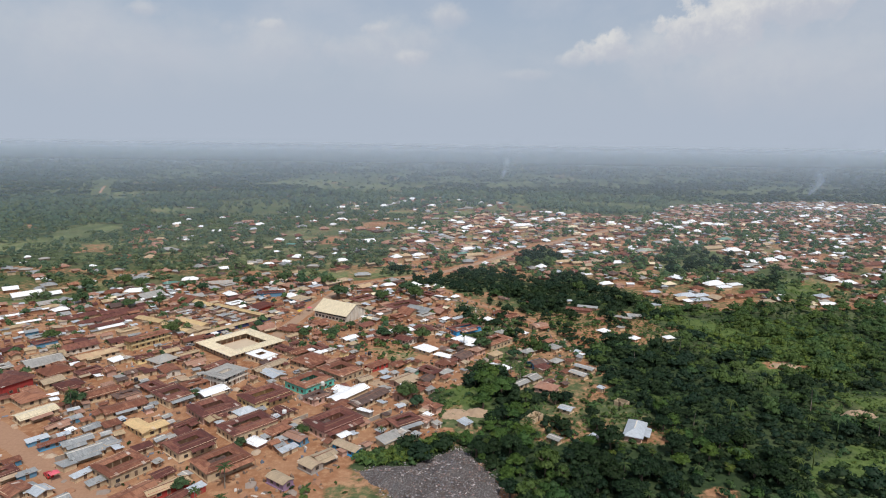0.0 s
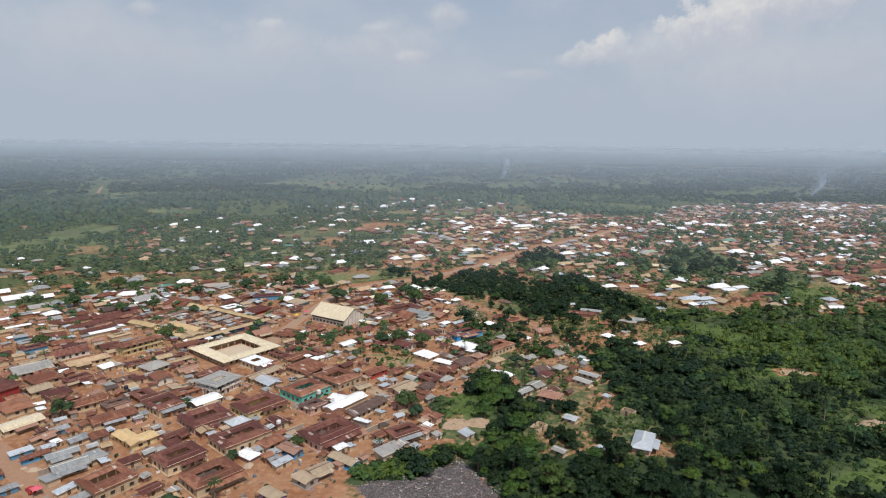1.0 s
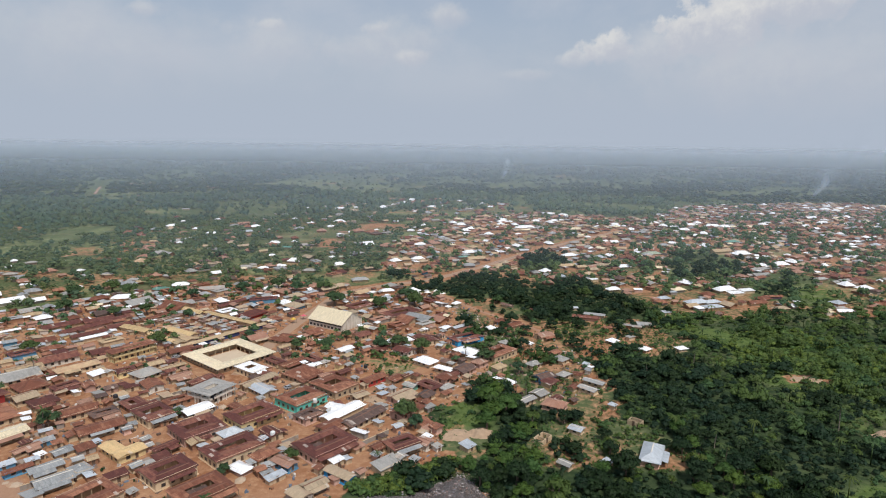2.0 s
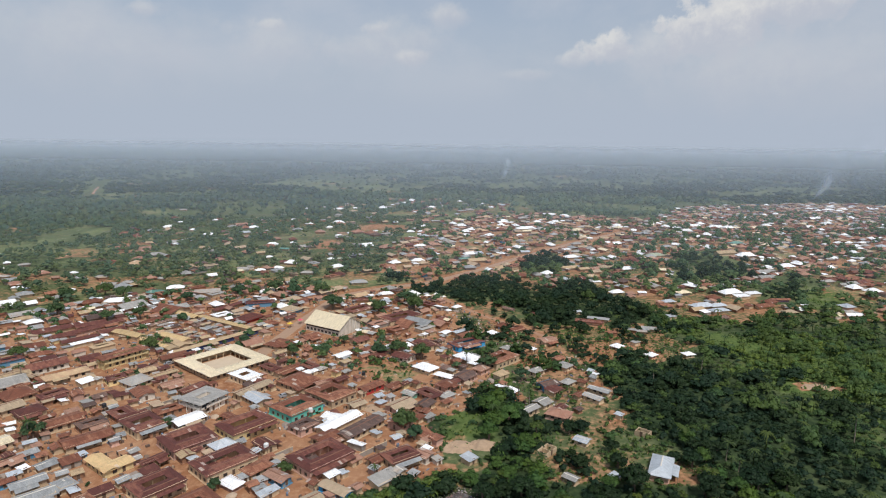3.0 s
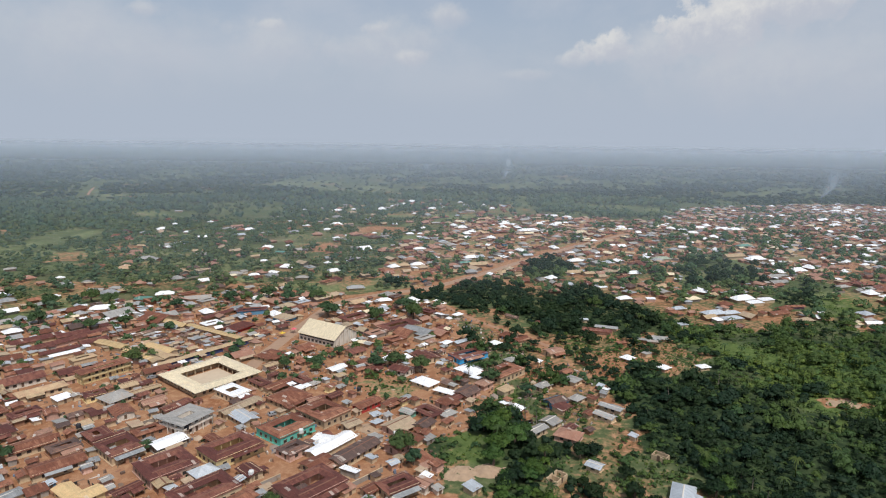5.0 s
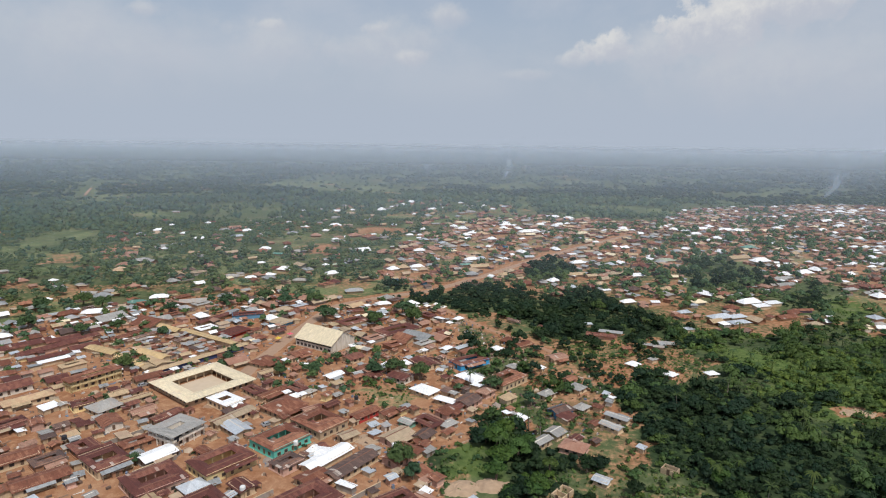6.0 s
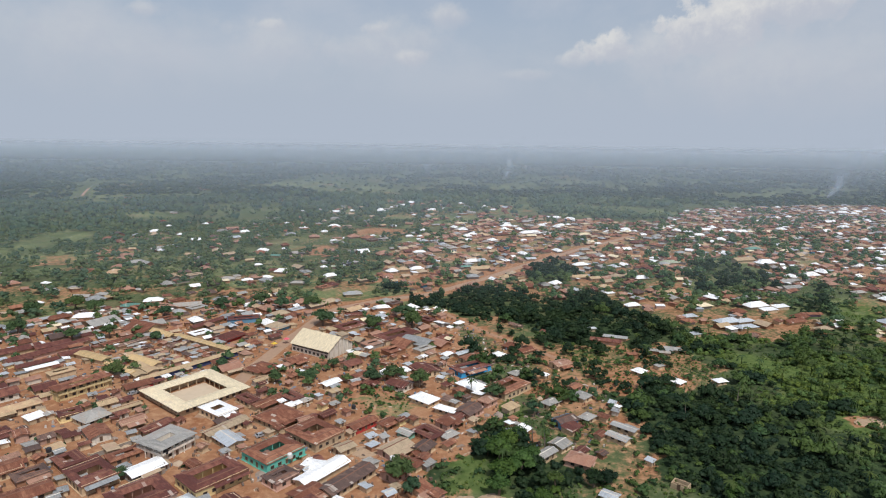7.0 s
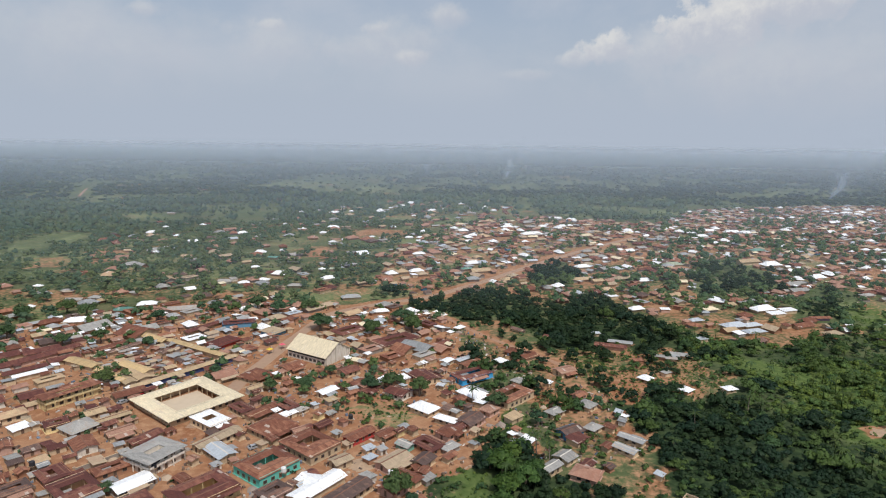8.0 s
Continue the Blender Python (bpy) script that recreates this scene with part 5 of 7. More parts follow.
house("gable", -123.6, 339.2, 39.7, 3.0, -30.4, 2.40, "ochre", "tan")
house("gable", -149.5, 352.4, 17.1, 3.4, -32.4, 2.40, "ochre", "tan")
house("gable", -156.7, 337.0, 15.9, 3.0, 62.4, 2.40, "dark", "tan")


def build_court():
    """The big cream-roofed market court round its paved yard."""
    root = new("market_court")
    root.matrix_basis = pose(-102.6, 281.6, 0, 0, 0, 52.2)
    w, d, h, wing = 28.9, 28.7, 2.9, 5.4
    mesh_object("roof", *ring_roof(w, d, h, 0.2, wing, wing, wing, 0.7, 0.18), ROOFS["cream"], root)
    mesh_object("fascia", *wall_ring(w + 1.3, d + 1.3, h - 0.12, 0.08, h - 0.42), SHUTTER_MAT, root)
    mesh_object("wall", *join([wall_ring(w - 1.2, d - 1.2, h - 0.1), wall_ring(w - 2 * wing + 5.0, d - 2 * wing + 5.0, h)]), WALLS["tan"], root)
    a, b = w / 2 - wing + 0.15, d / 2 - wing + 0.15
    post = box(-0.15, 0.15, -0.15, 0.15, 0, h + 0.1)
    for i in range(6):
        for px, py in ((-a + 2 * a * i / 5, -b), (-a + 2 * a * i / 5, b)) + (((-a, -b + 2 * b * i / 5), (a, -b + 2 * b * i / 5)) if 0 < i < 5 else ()):
            q = mesh_object("post", *post, WALLS["tan"], root)
            q.location = (px, py, 0)
    yard = mesh_object("yard", *box(-a + 0.5, a - 0.5, -b + 0.5, b - 0.5, 0.0, 0.2), plain("yard_concrete", (0.52, 0.42, 0.31), 0.9, 0, 0.3, 0.15), root, smooth=False)
    openings(root, w - 1.2, d - 1.2, 0.1)
    tagged(root, "large market court with a cream roof round a paved yard", "building")
    HOUSES.append((-101.6, 279.2, 18, 20))


def build_hall():
    """The assembly hall: steep cream roof, buttressed pale gable, dark window band."""
    root = new("assembly_hall")
    root.matrix_basis = pose(-64.3, 336.0, 0, 0, 0, 149)
    w, d, h, pitch = 23.5, 16.5, 4.2, 0.58
    mesh_object("roof", *gable_roof(w, d, h, pitch, 0.6, 0.2), ROOFS["cream"], root)
    mesh_object("wall", *join([wall_ring(w, d, h)] + gable_ends(w, d, h, pitch)), WALLS["white"], root)
    for s in (-1, 1):
        for i in range(6):
            y = -d / 2 + 0.7 + i * (d - 1.4) / 5
            top = h + pitch * (d / 2 - abs(y)) - 0.5
            mesh_object("buttress", *box(s * w / 2 - 0.02 if s > 0 else -w / 2 - 0.35, s * w / 2 + 0.35 if s > 0 else -w / 2 + 0.02, y - 0.3, y + 0.3, 0, top), WALLS["white"], root)
    for s in (-1, 1):
        for i in range(9):
            x = -w / 2 + 1.6 + i * (w - 3.2) / 8
            y0, y1 = sorted((s * (d / 2 - 0.02), s * (d / 2 + 0.05)))
            mesh_object("window", *box(x - 1.2, x + 1.2, y0, y1, 2.7, 3.9), SHUTTER_MAT, root)
            mesh_object("window", *box(x - 0.8, x + 0.8, y0, y1, 0.7, 1.9), SHUTTER_MAT, root)
    tagged(root, "tall assembly hall with a cream roof and pale buttressed gables", "building")
    HOUSES.append((-64.3, 336.0, 14, 17))


build_court()
build_hall()


def pick(table):
    r = dice.random() * sum(v for _, v in table)
    for k, v in table:
        r -= v
        if r <= 0:
            return k
    return table[-1][0]


NEAR_ROOFS = (("rust", 32), ("maroon", 32), ("dark", 9), ("tan", 7), ("tanroof", 7), ("grey", 7), ("zinc", 6), ("pinkroof", 9), ("white", 3), ("bluezinc", 2))
# Leans to faded sheet, which also stands in for haze on rusted roofs.
FAR_ROOFS = (("rust", 24), ("maroon", 7), ("pinkroof", 30), ("tan", 8), ("tanroof", 13), ("grey", 13), ("zinc", 12), ("white", 10), ("cream", 3), ("bluezinc", 2), ("dark", 7))
EDGE_ROOFS = (("rust", 22), ("grey", 20), ("zinc", 14), ("white", 13), ("tan", 10), ("pinkroof", 12), ("maroon", 6))
WALL_MIX = (("tan", 50), ("pink", 14), ("mud", 14), ("white", 10), ("grey", 6), ("yellow", 3), ("blue", 1), ("peach", 2))
# Mostly mud and bare block, so far walls carry eave shade in their colour.
FAR_SHADED_WALLS = (("tan", 26), ("pink", 8), ("mud", 34), ("white", 6), ("grey", 24), ("blue", 1), ("peach", 1))


def fill(poly, rot, sx, sy, share, roofs, jitter, spread, skip=(), big=0.25, road_gap=6.5, far=False, stall=False):
    """Rows of houses over a quarter, on a turned grid of lots, clear of those that stand there already."""
    xs, ys = [p[0] for p in poly], [p[1] for p in poly]
    cx, cy = sum(xs) / len(xs), sum(ys) / len(ys)
    reach = max(max(xs) - min(xs), max(ys) - min(ys))
    c, s = math.cos(radians(rot)), math.sin(radians(rot))
    for i in range(int(-reach / sx), int(reach / sx)):
        for j in range(int(-reach / sy), int(reach / sy)):
            u, v = i * sx + (i // 4) * 3.0 + dice.uniform(-jitter, jitter), j * sy + (j // 2) * 3.2 + dice.uniform(-jitter, jitter)
            x, y = cx + u * c - v * s, cy + u * s + v * c
            chance, small, kind_die, turn = dice.random(), dice.random(), dice.random(), dice.uniform(-spread, spread)
            if y < 135 or abs(x) > 0.80 * y + 25 or not inside(poly, x, y) or any(inside(q, x, y) for q in skip):
                continue
            # the near rim of the far quarters is half empty
            if poly is FAR_TOWN and y < 440 and chance > 0.5 * share:
                continue
            # the eastern edge of the town is open, with yards and grass
            if poly is TOWN and x > -60 and 245 < y < 338 and chance > 0.42:
                continue
            if chance > (share * (0.72 if y < 250 else 0.82) if poly is TOWN else share) or near_line(ROAD_MAIN, x, y) < road_gap or near_line(ROAD_WEST, x, y) < 9:
                continue
            w = sx * dice.uniform(0.58, 0.88)
            d = sy * dice.uniform(0.48, 0.76)
            if small < 0.38 and not stall:
                w, d = w * 0.6, d * 0.65
            if stall:
                if not clear_of(x, y, -0.1 if poly is MARKET else 1.05):
                    continue
            elif not clear_of(x, y, 0.5 * math.sqrt(w * d)):
                w, d = w * 0.5, d * 0.55
                if not clear_of(x, y, 0.5 * math.sqrt(w * d)):
                    continue
            if w * d > 48 and kind_die < big:
                kind = "comp"
            elif stall:
                kind = "shed" if kind_die < 0.7 else "gable"
            elif w * d < 26:
                kind = "shed" if kind_die < 0.6 else "gable"
            else:
                kind = "hip" if kind_die < (0.45 if y < 340 else 0.7) else "gable"
            house(kind, x, y, w, d, rot + turn + (90 if dice.random() < 0.3 else 0), (1.7 if stall else 1.9) if kind == "shed" else dice.uniform(2.2, 2.6) if y < 300 else dice.uniform(2.0, 2.3), pick(roofs if y < 300 or stall else FAR_ROOFS), pick(WALL_MIX if y < 340 else FAR_SHADED_WALLS), joined=far, stall=stall)


KIOSK_ROOFS = (("zinc", 24), ("white", 16), ("bluezinc", 16), ("rust", 18), ("grey", 16), ("tanroof", 8), ("pinkroof", 8))
STALL_ROOFS = (("zinc", 16), ("dark", 20), ("grey", 17), ("rust", 18), ("tanroof", 18), ("pinkroof", 14), ("white", 4), ("bluezinc", 3))
house("gable", -115.6, 310.2, 47, 3.2, 53.5, 2.31, "tan", "navy")
N_LANDMARKS = len(HOUSES)
fill(MARKET, 52, 2.9, 2.4, 0.98, STALL_ROOFS, 0.45, 30, stall=True)
fill(TOWN, 50, 11.6, 9.8, 0.82, NEAR_ROOFS, 1.2, 5, skip=(GREEN, MARKET, BARE, OPEN_A, SPARSE), big=0.5)
fill(TOWN, 50, 5.4, 4.8, 0.38, NEAR_ROOFS, 1.6, 10, skip=(GREEN, MARKET, BARE, OPEN_A, SPARSE))
fill(TOWN, 50, 3.7, 3.3, 0.30, KIOSK_ROOFS, 1.2, 14, skip=(GREEN, MARKET, BARE, OPEN_A, SPARSE), stall=True)
fill(SPARSE, 46, 11.0, 9.0, 0.07, FAR_ROOFS, 2.0, 15)
fill(EDGE, 48, 11.0, 10.0, 0.27, FAR_ROOFS, 2.5, 12)
fill(FAR_TOWN, 28, 10.5, 9.0, 0.60, FAR_ROOFS, 2.2, 16, skip=(GROVE, GROVE_SMALL, GROVE_C, FIELD_EAST, CLEAR_K), far=True)
fill(FAR_TOWN, 24, 6.4, 5.6, 0.22, FAR_ROOFS, 1.8, 30, skip=(GROVE, GROVE_SMALL, GROVE_C, FIELD_EAST, CLEAR_K), far=True)
fill(SUBURB, 36, 14.0, 13.0, 0.21, EDGE_ROOFS, 5.0, 25, skip=(CLEAR_C, CLEAR_D), far=True)


def build_distant():
    """The far quarters, too many houses to count, in one mesh."""
    verts, faces, index, mats = [], [], [], []
    for v, f, m in DISTANT:
        if m not in mats:
            mats.append(m)
        n = len(verts)
        verts += v
        faces += [tuple(i + n for i in g) for g in f]
        index += [mats.index(m)] * len(f)
    ob = mesh_object("distant_houses", verts, faces, mats)
    ob.data.polygons.foreach_set("material_index", index)
    tagged(ob, "crowded low houses with rusted, grey and white sheet roofs", "houses", kind="stuff")


build_distant()


# ---------------------------------------------------------------- trees
def lump(rs, squash=0.8):
    """A rough ball of 20 faces."""
    p = (1 + 5 ** 0.5) / 2
    v = np.array([(-1, p, 0), (1, p, 0), (-1, -p, 0), (1, -p, 0), (0, -1, p), (0, 1, p), (0, -1, -p), (0, 1, -p), (p, 0, -1), (p, 0, 1), (-p, 0, -1), (-p, 0, 1)], float)
    v /= np.linalg.norm(v, axis=1)[:, None]
    v *= rs.uniform(0.68, 1.14, (12, 1))
    v[:, 2] *= squash
    f = np.array([(0, 11, 5), (0, 5, 1), (0, 1, 7), (0, 7, 10), (0, 10, 11), (1, 5, 9), (5, 11, 4), (11, 10, 2), (10, 7, 6), (7, 1, 8), (3, 9, 4), (3, 4, 2), (3, 2, 6), (3, 6, 8), (3, 8, 9), (4, 9, 5), (2, 4, 11), (6, 2, 10), (8, 6, 7), (9, 8, 1)])
    return v, f


def tufts(rs, centre, radii, count, size):
    """Leafy sprays, bent triangles pairs, standing on the skin of a lobe."""
    n = rs.normal(size=(count, 3))
    n[:, 2] = np.abs(n[:, 2]) * 0.9 + n[:, 2] * 0.25
    n /= np.linalg.norm(n, axis=1)[:, None]
    p = centre + n * radii * rs.uniform(0.66, 1.18, (count, 1))
    a = np.cross(n, rs.normal(size=(count, 3)))
    a /= np.linalg.norm(a, axis=1)[:, None]
    b = np.cross(n, a)
    tilt = n * rs.uniform(-0.35, 0.35, (count, 1))
    s = size * rs.uniform(0.6, 1.35, (count, 1))
    q = [p + (a + tilt) * s, p + (b - 0.5 * n) * s * 0.75, p - (a + tilt) * s * 0.9, p - (b + 0.45 * n) * s * 0.75]
    v = np.stack(q, 1).reshape(-1, 3)
    i = np.arange(count)[:, None] * 4
    f = np.concatenate([i + np.array([[0, 1, 2]]), i + np.array([[0, 2, 3]])])
    return v, f


def crown(seed, lobes, per_lobe, size, radius=1.0, height=0.8, core=0.74):
    """A crown of several lobes, about one unit in radius, standing on z = 0."""
    rs = np.random.RandomState(seed)
    vs, fs, ns, n = [], [], [], 0
    for k in range(lobes):
        ang = k * 2.4 + rs.uniform(-0.5, 0.5)
        out = radius * (0.0 if k == 0 else rs.uniform(0.35, 0.68))
        c = np.array([out * math.cos(ang), out * math.sin(ang), height * (rs.uniform(0.75, 1.05) if k == 0 else rs.uniform(0.35, 0.85))])
        r = radius * (rs.uniform(0.45, 0.6) if k == 0 else rs.uniform(0.28, 0.46))
        rad = np.array([r, r, r * rs.uniform(0.65, 0.9)])
        if core > 0:
            v, f = lump(rs)
            vs.append(v * rad * core + c)
            ns.append(v)
            fs.append(f + n)
            n += len(v)
        v, f = tufts(rs, c, rad, per_lobe, size)
        vs.append(v)
        ns.append(np.repeat(((v - c) / rad).reshape(-1, 4, 3).mean(1), 4, 0) + rs.normal(size=v.shape) * 0.42)
        fs.append(f + n)
        n += len(v)
    ns = np.concatenate(ns)
    ns = ns / np.linalg.norm(ns, axis=1)[:, None] + np.array([0, 0, 0.5])
    return np.concatenate(vs), np.concatenate(fs), ns / np.linalg.norm(ns, axis=1)[:, None]


def soften(me, normals):
    """Leaf sprays take the light as the rounded mass they belong to."""
    me.polygons.foreach_set("use_smooth", np.ones(len(me.polygons), bool))
    me.normals_split_custom_set_from_vertices(normals.tolist())


def trunk_mesh(seed, height, radius, limbs):
    rs = np.random.RandomState(seed)
    parts = []

    def tube(p0, p1, r0, r1, sides=6):
        d = Vector(p1) - Vector(p0)
        q = d.to_track_quat("Z", "Y")
        v = []
        for p, r in ((p0, r0), (p1, r1)):
            for i in range(sides):
                b = 2 * math.pi * i / sides
                v.append(tuple(Vector(p) + q @ Vector((r * math.cos(b), r * math.sin(b), 0))))
        return v, [(i, (i + 1) % sides, sides + (i + 1) % sides, sides + i) for i in range(sides)] + [tuple(range(2 * sides - 1, sides - 1, -1))]

    bend = rs.uniform(-0.3, 0.3, 2)
    mid = (bend[0], bend[1], height * 0.55)
    parts.append(tube((0, 0, -0.2), mid, radius * 1.3, radius))
    parts.append(tube(mid, (bend[0] * 1.4, bend[1] * 1.4, height), radius, radius * 0.6))
    for k in range(limbs):
        b = k * 2.4
        parts.append(tube((bend[0], bend[1], height * rs.uniform(0.55, 0.85)), (bend[0] + 1.8 * math.cos(b), bend[1] + 1.8 * math.sin(b), height * rs.uniform(1.1, 1.4)), radius * 0.55, radius * 0.22, 5))
    return join(parts)


def tree_kind(seed, radius, trunk, mat, label, lobes=11, per_lobe=86):
    """A broadleaved tree: Empty > trunk, crown. The first stands below and is copied."""
    root = new("tree")
    mesh_object("trunk", *trunk_mesh(seed, trunk + radius * 0.5, 0.07 * radius + 0.06, 4), BARK_MAT, root)
    v, f, normals = crown(seed, lobes, per_lobe, 0.085, height=0.85)
    v = v * radius + np.array([0, 0, trunk])
    soften(mesh_object("crown", v, f, mat, root).data, normals)
    return tagged(root, label, "tree", "trees of the town")


def frond(rs, length, droop, turn):
    """One feathered frond: a bent rib with leaflets hanging on both sides."""
    verts, faces = [], []
    rows = 8
    for i in range(rows + 1):
        s = i / rows
        r = length * (s - 0.22 * s * s * droop)
        z = length * (0.42 * s - 0.95 * droop * s * s)
        half = 0.34 * math.sin(math.pi * min(1, s * 0.9 + 0.08)) * length * 0.32
        for side in (-1, 0, 1):
            y = side * half * (1.15 if i % 2 else 0.62)
            x = r + (0.12 * length if side else 0) * (0.5 if i < rows else 0)
            zz = z - abs(side) * half * 0.45
            c, q = math.cos(turn), math.sin(turn)
            verts.append((x * c - y * q, x * q + y * c, zz))
        if i:
            a = (i - 1) * 3
            faces += [(a + 3, a + 4, a + 1, a), (a + 4, a + 5, a + 2, a + 1)]
    return verts, faces


def palm_kind(seed, height, length, name="palm_tree", label="tall coconut palm with drooping fronds"):
    rs = np.random.RandomState(seed)
    root = new(name)
    parts, lean = [], rs.uniform(-0.8, 0.8, 2)
    rings, sides = 6, 7
    v, f = [], []
    for i in range(rings + 1):
        s = i / rings
        for k in range(sides):
            b = 2 * math.pi * k / sides
            r = 0.24 - 0.09 * s
            v.append((lean[0] * s * s + r * math.cos(b), lean[1] * s * s + r * math.sin(b), height * s - 0.1))
        if i:
            f += [((i - 1) * sides + k, (i - 1) * sides + (k + 1) % sides, i * sides + (k + 1) % sides, i * sides + k) for k in range(sides)]
    mesh_object("trunk", v, f, PALM_BARK_MAT, root)
    for k in range(15):
        v, f = frond(rs, length * rs.uniform(0.8, 1.1), rs.uniform(0.45, 1.05), 0)
        q = mesh_object("frond", v, f, PALM_MAT, root)
        q.matrix_basis = Matrix.Translation((lean[0], lean[1], height)) @ Matrix.Rotation(k * 2.4 + rs.uniform(-0.2, 0.2), 4, "Z") @ Matrix.Rotation(rs.uniform(-0.5, 0.1), 4, "Y")
    return tagged(root, label, "palm", "palms among the houses")


TREES = []


def plant(proto, x, y, size):
    m = pose(x, y, float(rise(x, y)), 0, 0, dice.uniform(0, 360)) @ Matrix.Diagonal((size, size, size * dice.uniform(0.88, 1.12), 1))
    if proto.get("used"):
        ob = copy_thing(proto, m)
        ob.matrix_basis = m
    else:
        proto["used"] = 1
        ob = proto
        ob.matrix_basis = m
    TREES.append((x, y, 3.2 * size))
    return ob


DARK_TREES = [tree_kind(s, r, tr, LEAF_MAT, "broadleaved tree with a full rounded crown, green darkened for cloud shade") for s, r, tr in ((1, 4.2, 2.0), (2, 3.7, 1.8), (3, 4.6, 2.4), (4, 3.3, 1.6))]
DEEP_TREES = [tree_kind(s, r, tr, DEEP_LEAF_MAT, "tree with a dense spreading crown, green darkened for cloud shade") for s, r, tr in ((5, 4.3, 2.0), (6, 3.6, 1.7), (7, 4.8, 2.6))]
MANGO_LEAF_MAT = leaf_material("sunlit_leaves", (0.042, 0.088, 0.022), (0.140, 0.225, 0.055), (0.13, 0.175, 0.05), 0.35)
MANGO_TREES = [tree_kind(s, r, tr, MANGO_LEAF_MAT, "fresh green tree with a broad leafy crown") for s, r, tr in ((8, 4.0, 1.8), (9, 3.6, 1.5))]
YOUNG_TREES = [tree_kind(s, r, tr, BRIGHT_LEAF_MAT, "yellow-green young tree with a loose crown", 7) for s, r, tr in ((11, 3.0, 1.5), (12, 3.5, 1.8))]
PALMS = [palm_kind(21, 8.5, 3.6), palm_kind(22, 7.0, 3.4)]

# Dusty green, lightened as well for haze over the farther street trees.
STREET_MAT = leaf_material("shade_tree_leaves_dusty", (0.042, 0.078, 0.036), (0.130, 0.190, 0.080), (0.13, 0.165, 0.075), 0.35)
TOWN_TREES = [tree_kind(s, r, tr, STREET_MAT, "dusty green shade tree with a rounded crown") for s, r, tr in ((13, 4.0, 1.9), (14, 3.6, 1.7), (15, 4.3, 2.0))]
# single trees that stand out among the houses
for x, y, s in ((15.1, 282.6, 1.25), (-144.2, 297.7, 1.15), (-75, 295.4, 0.9), (-61.1, 296.6, 0.95), (-140.7, 211.7, 0.95), (-17.4, 223.3, 1.25), (-50.6, 193.1, 0.6), (-68.6, 183.8, 0.6),
                (-100, 221, 0.65), (-54.7, 314, 0.7), (-103.5, 311.7, 0.8), (-72.1, 374.5, 1.6), (-44.2, 368.7, 1.3), (-34.9, 296.6, 0.9), (-26.7, 300.1, 1.2), (-15.1, 293.1, 1.1), (-197.7, 284.9, 1.0), (-241.9, 269.8, 1.1),
                (-221, 348.9, 1.2), (-190.7, 344.2, 1.1), (-148.9, 344.2, 0.9), (-162.8, 383.8, 1.1), (-76.8, 158.2, 0.7), (-12.8, 216.3, 0.8), (-81.4, 261.7, 0.5), (-23.3, 372.2, 1.5), (-30.2, 389.6, 1.4), (29.1, 269.8, 0.9),
                (-174.5, 348.9, 1.1), (-137.2, 401.2, 1.3), (-116.3, 409.4, 1.4), (-102.3, 401.2, 1.3), (-87.2, 409.4, 1.2), (-238.4, 383.8, 1.3), (-221, 395.4, 1.4), (-207, 390.8, 1.2)):
    plant(dice.choice(TOWN_TREES), x, y, s)
plant(YOUNG_TREES[0], 75.5, 193, 1.15)
for x, y, s in ((13.5, 236, 1.2), (17, 243, 1.1), (21, 250, 1.0), (14, 226, 1.3), (10, 240, 1.0), (20, 229, 1.2), (24, 237, 0.9), (12, 217, 1.0)):
    plant(dice.choice(MANGO_TREES), x, y, s)
plant(YOUNG_TREES[1], 29, 171, 1.4)
plant(YOUNG_TREES[1], 22, 155, 1.3)
for x, y, s in ((-20.6, 193, 0.45), (17, 206, 1.0), (14.5, 203, 0.7)):
    plant(dice.choice(DARK_TREES), x, y, s)
for x, y, s in ((-65.1, 160.5, 0.9), (-69.8, 151.2, 0.75), (-60.5, 146.5, 0.7), (-140.7, 209.3, 0.8), (-176.8, 258.2, 0.9), (5.8, 286.1, 0.9), (25.6, 248.9, 0.9), (29.1, 244.2, 0.8), (38.4, 284.9, 0.7),
                (-148.9, 302.4, 0.6), (145.4, 195.4, 1.1), (137.2, 221, 0.9), (69.8, 250, 0.8), (83.7, 267.5, 0.8), (110.5, 284.9, 0.8), (-23.3, 191.9, 0.55)):
    plant(dice.choice(PALMS), x, y, s)


def woods_here(x, y):
    """Whether a tree may stand there, by zone and by the noise of clearings."""
    town = inside(TOWN, x, y) | inside(FAR_TOWN, x, y)
    grove = within(GROVE, x, y) | within(GROVE_SMALL, x, y) | within(GROVE_C, x, y)
    ok = ~(town | inside(SPARSE, x, y)) | grove | (inside(SPARSE, x, y) & (soft_noise(x + 30, y, 13) > np.where(y < 236, 0.45, 0.62)))
    for c in CLEARINGS + MEADOWS + (HEAP, BANK, SANDY):
        ok &= ~inside(c, x, y)
    ok &= ~inside(OPEN_B, x, y) | (soft_noise(x + 4, y, 7) > 0.47)
    ok &= ~within(HAMLET, x, y) | (soft_noise(x + 8, y, 12) > 0.55)
    for line, half in ((ROAD_MAIN, 6), (ROAD_WEST, 8), (ROAD_PATH, 4), (TRACK_FAR, 16)):
        ok &= near_line(line, x, y) > half
    return ok


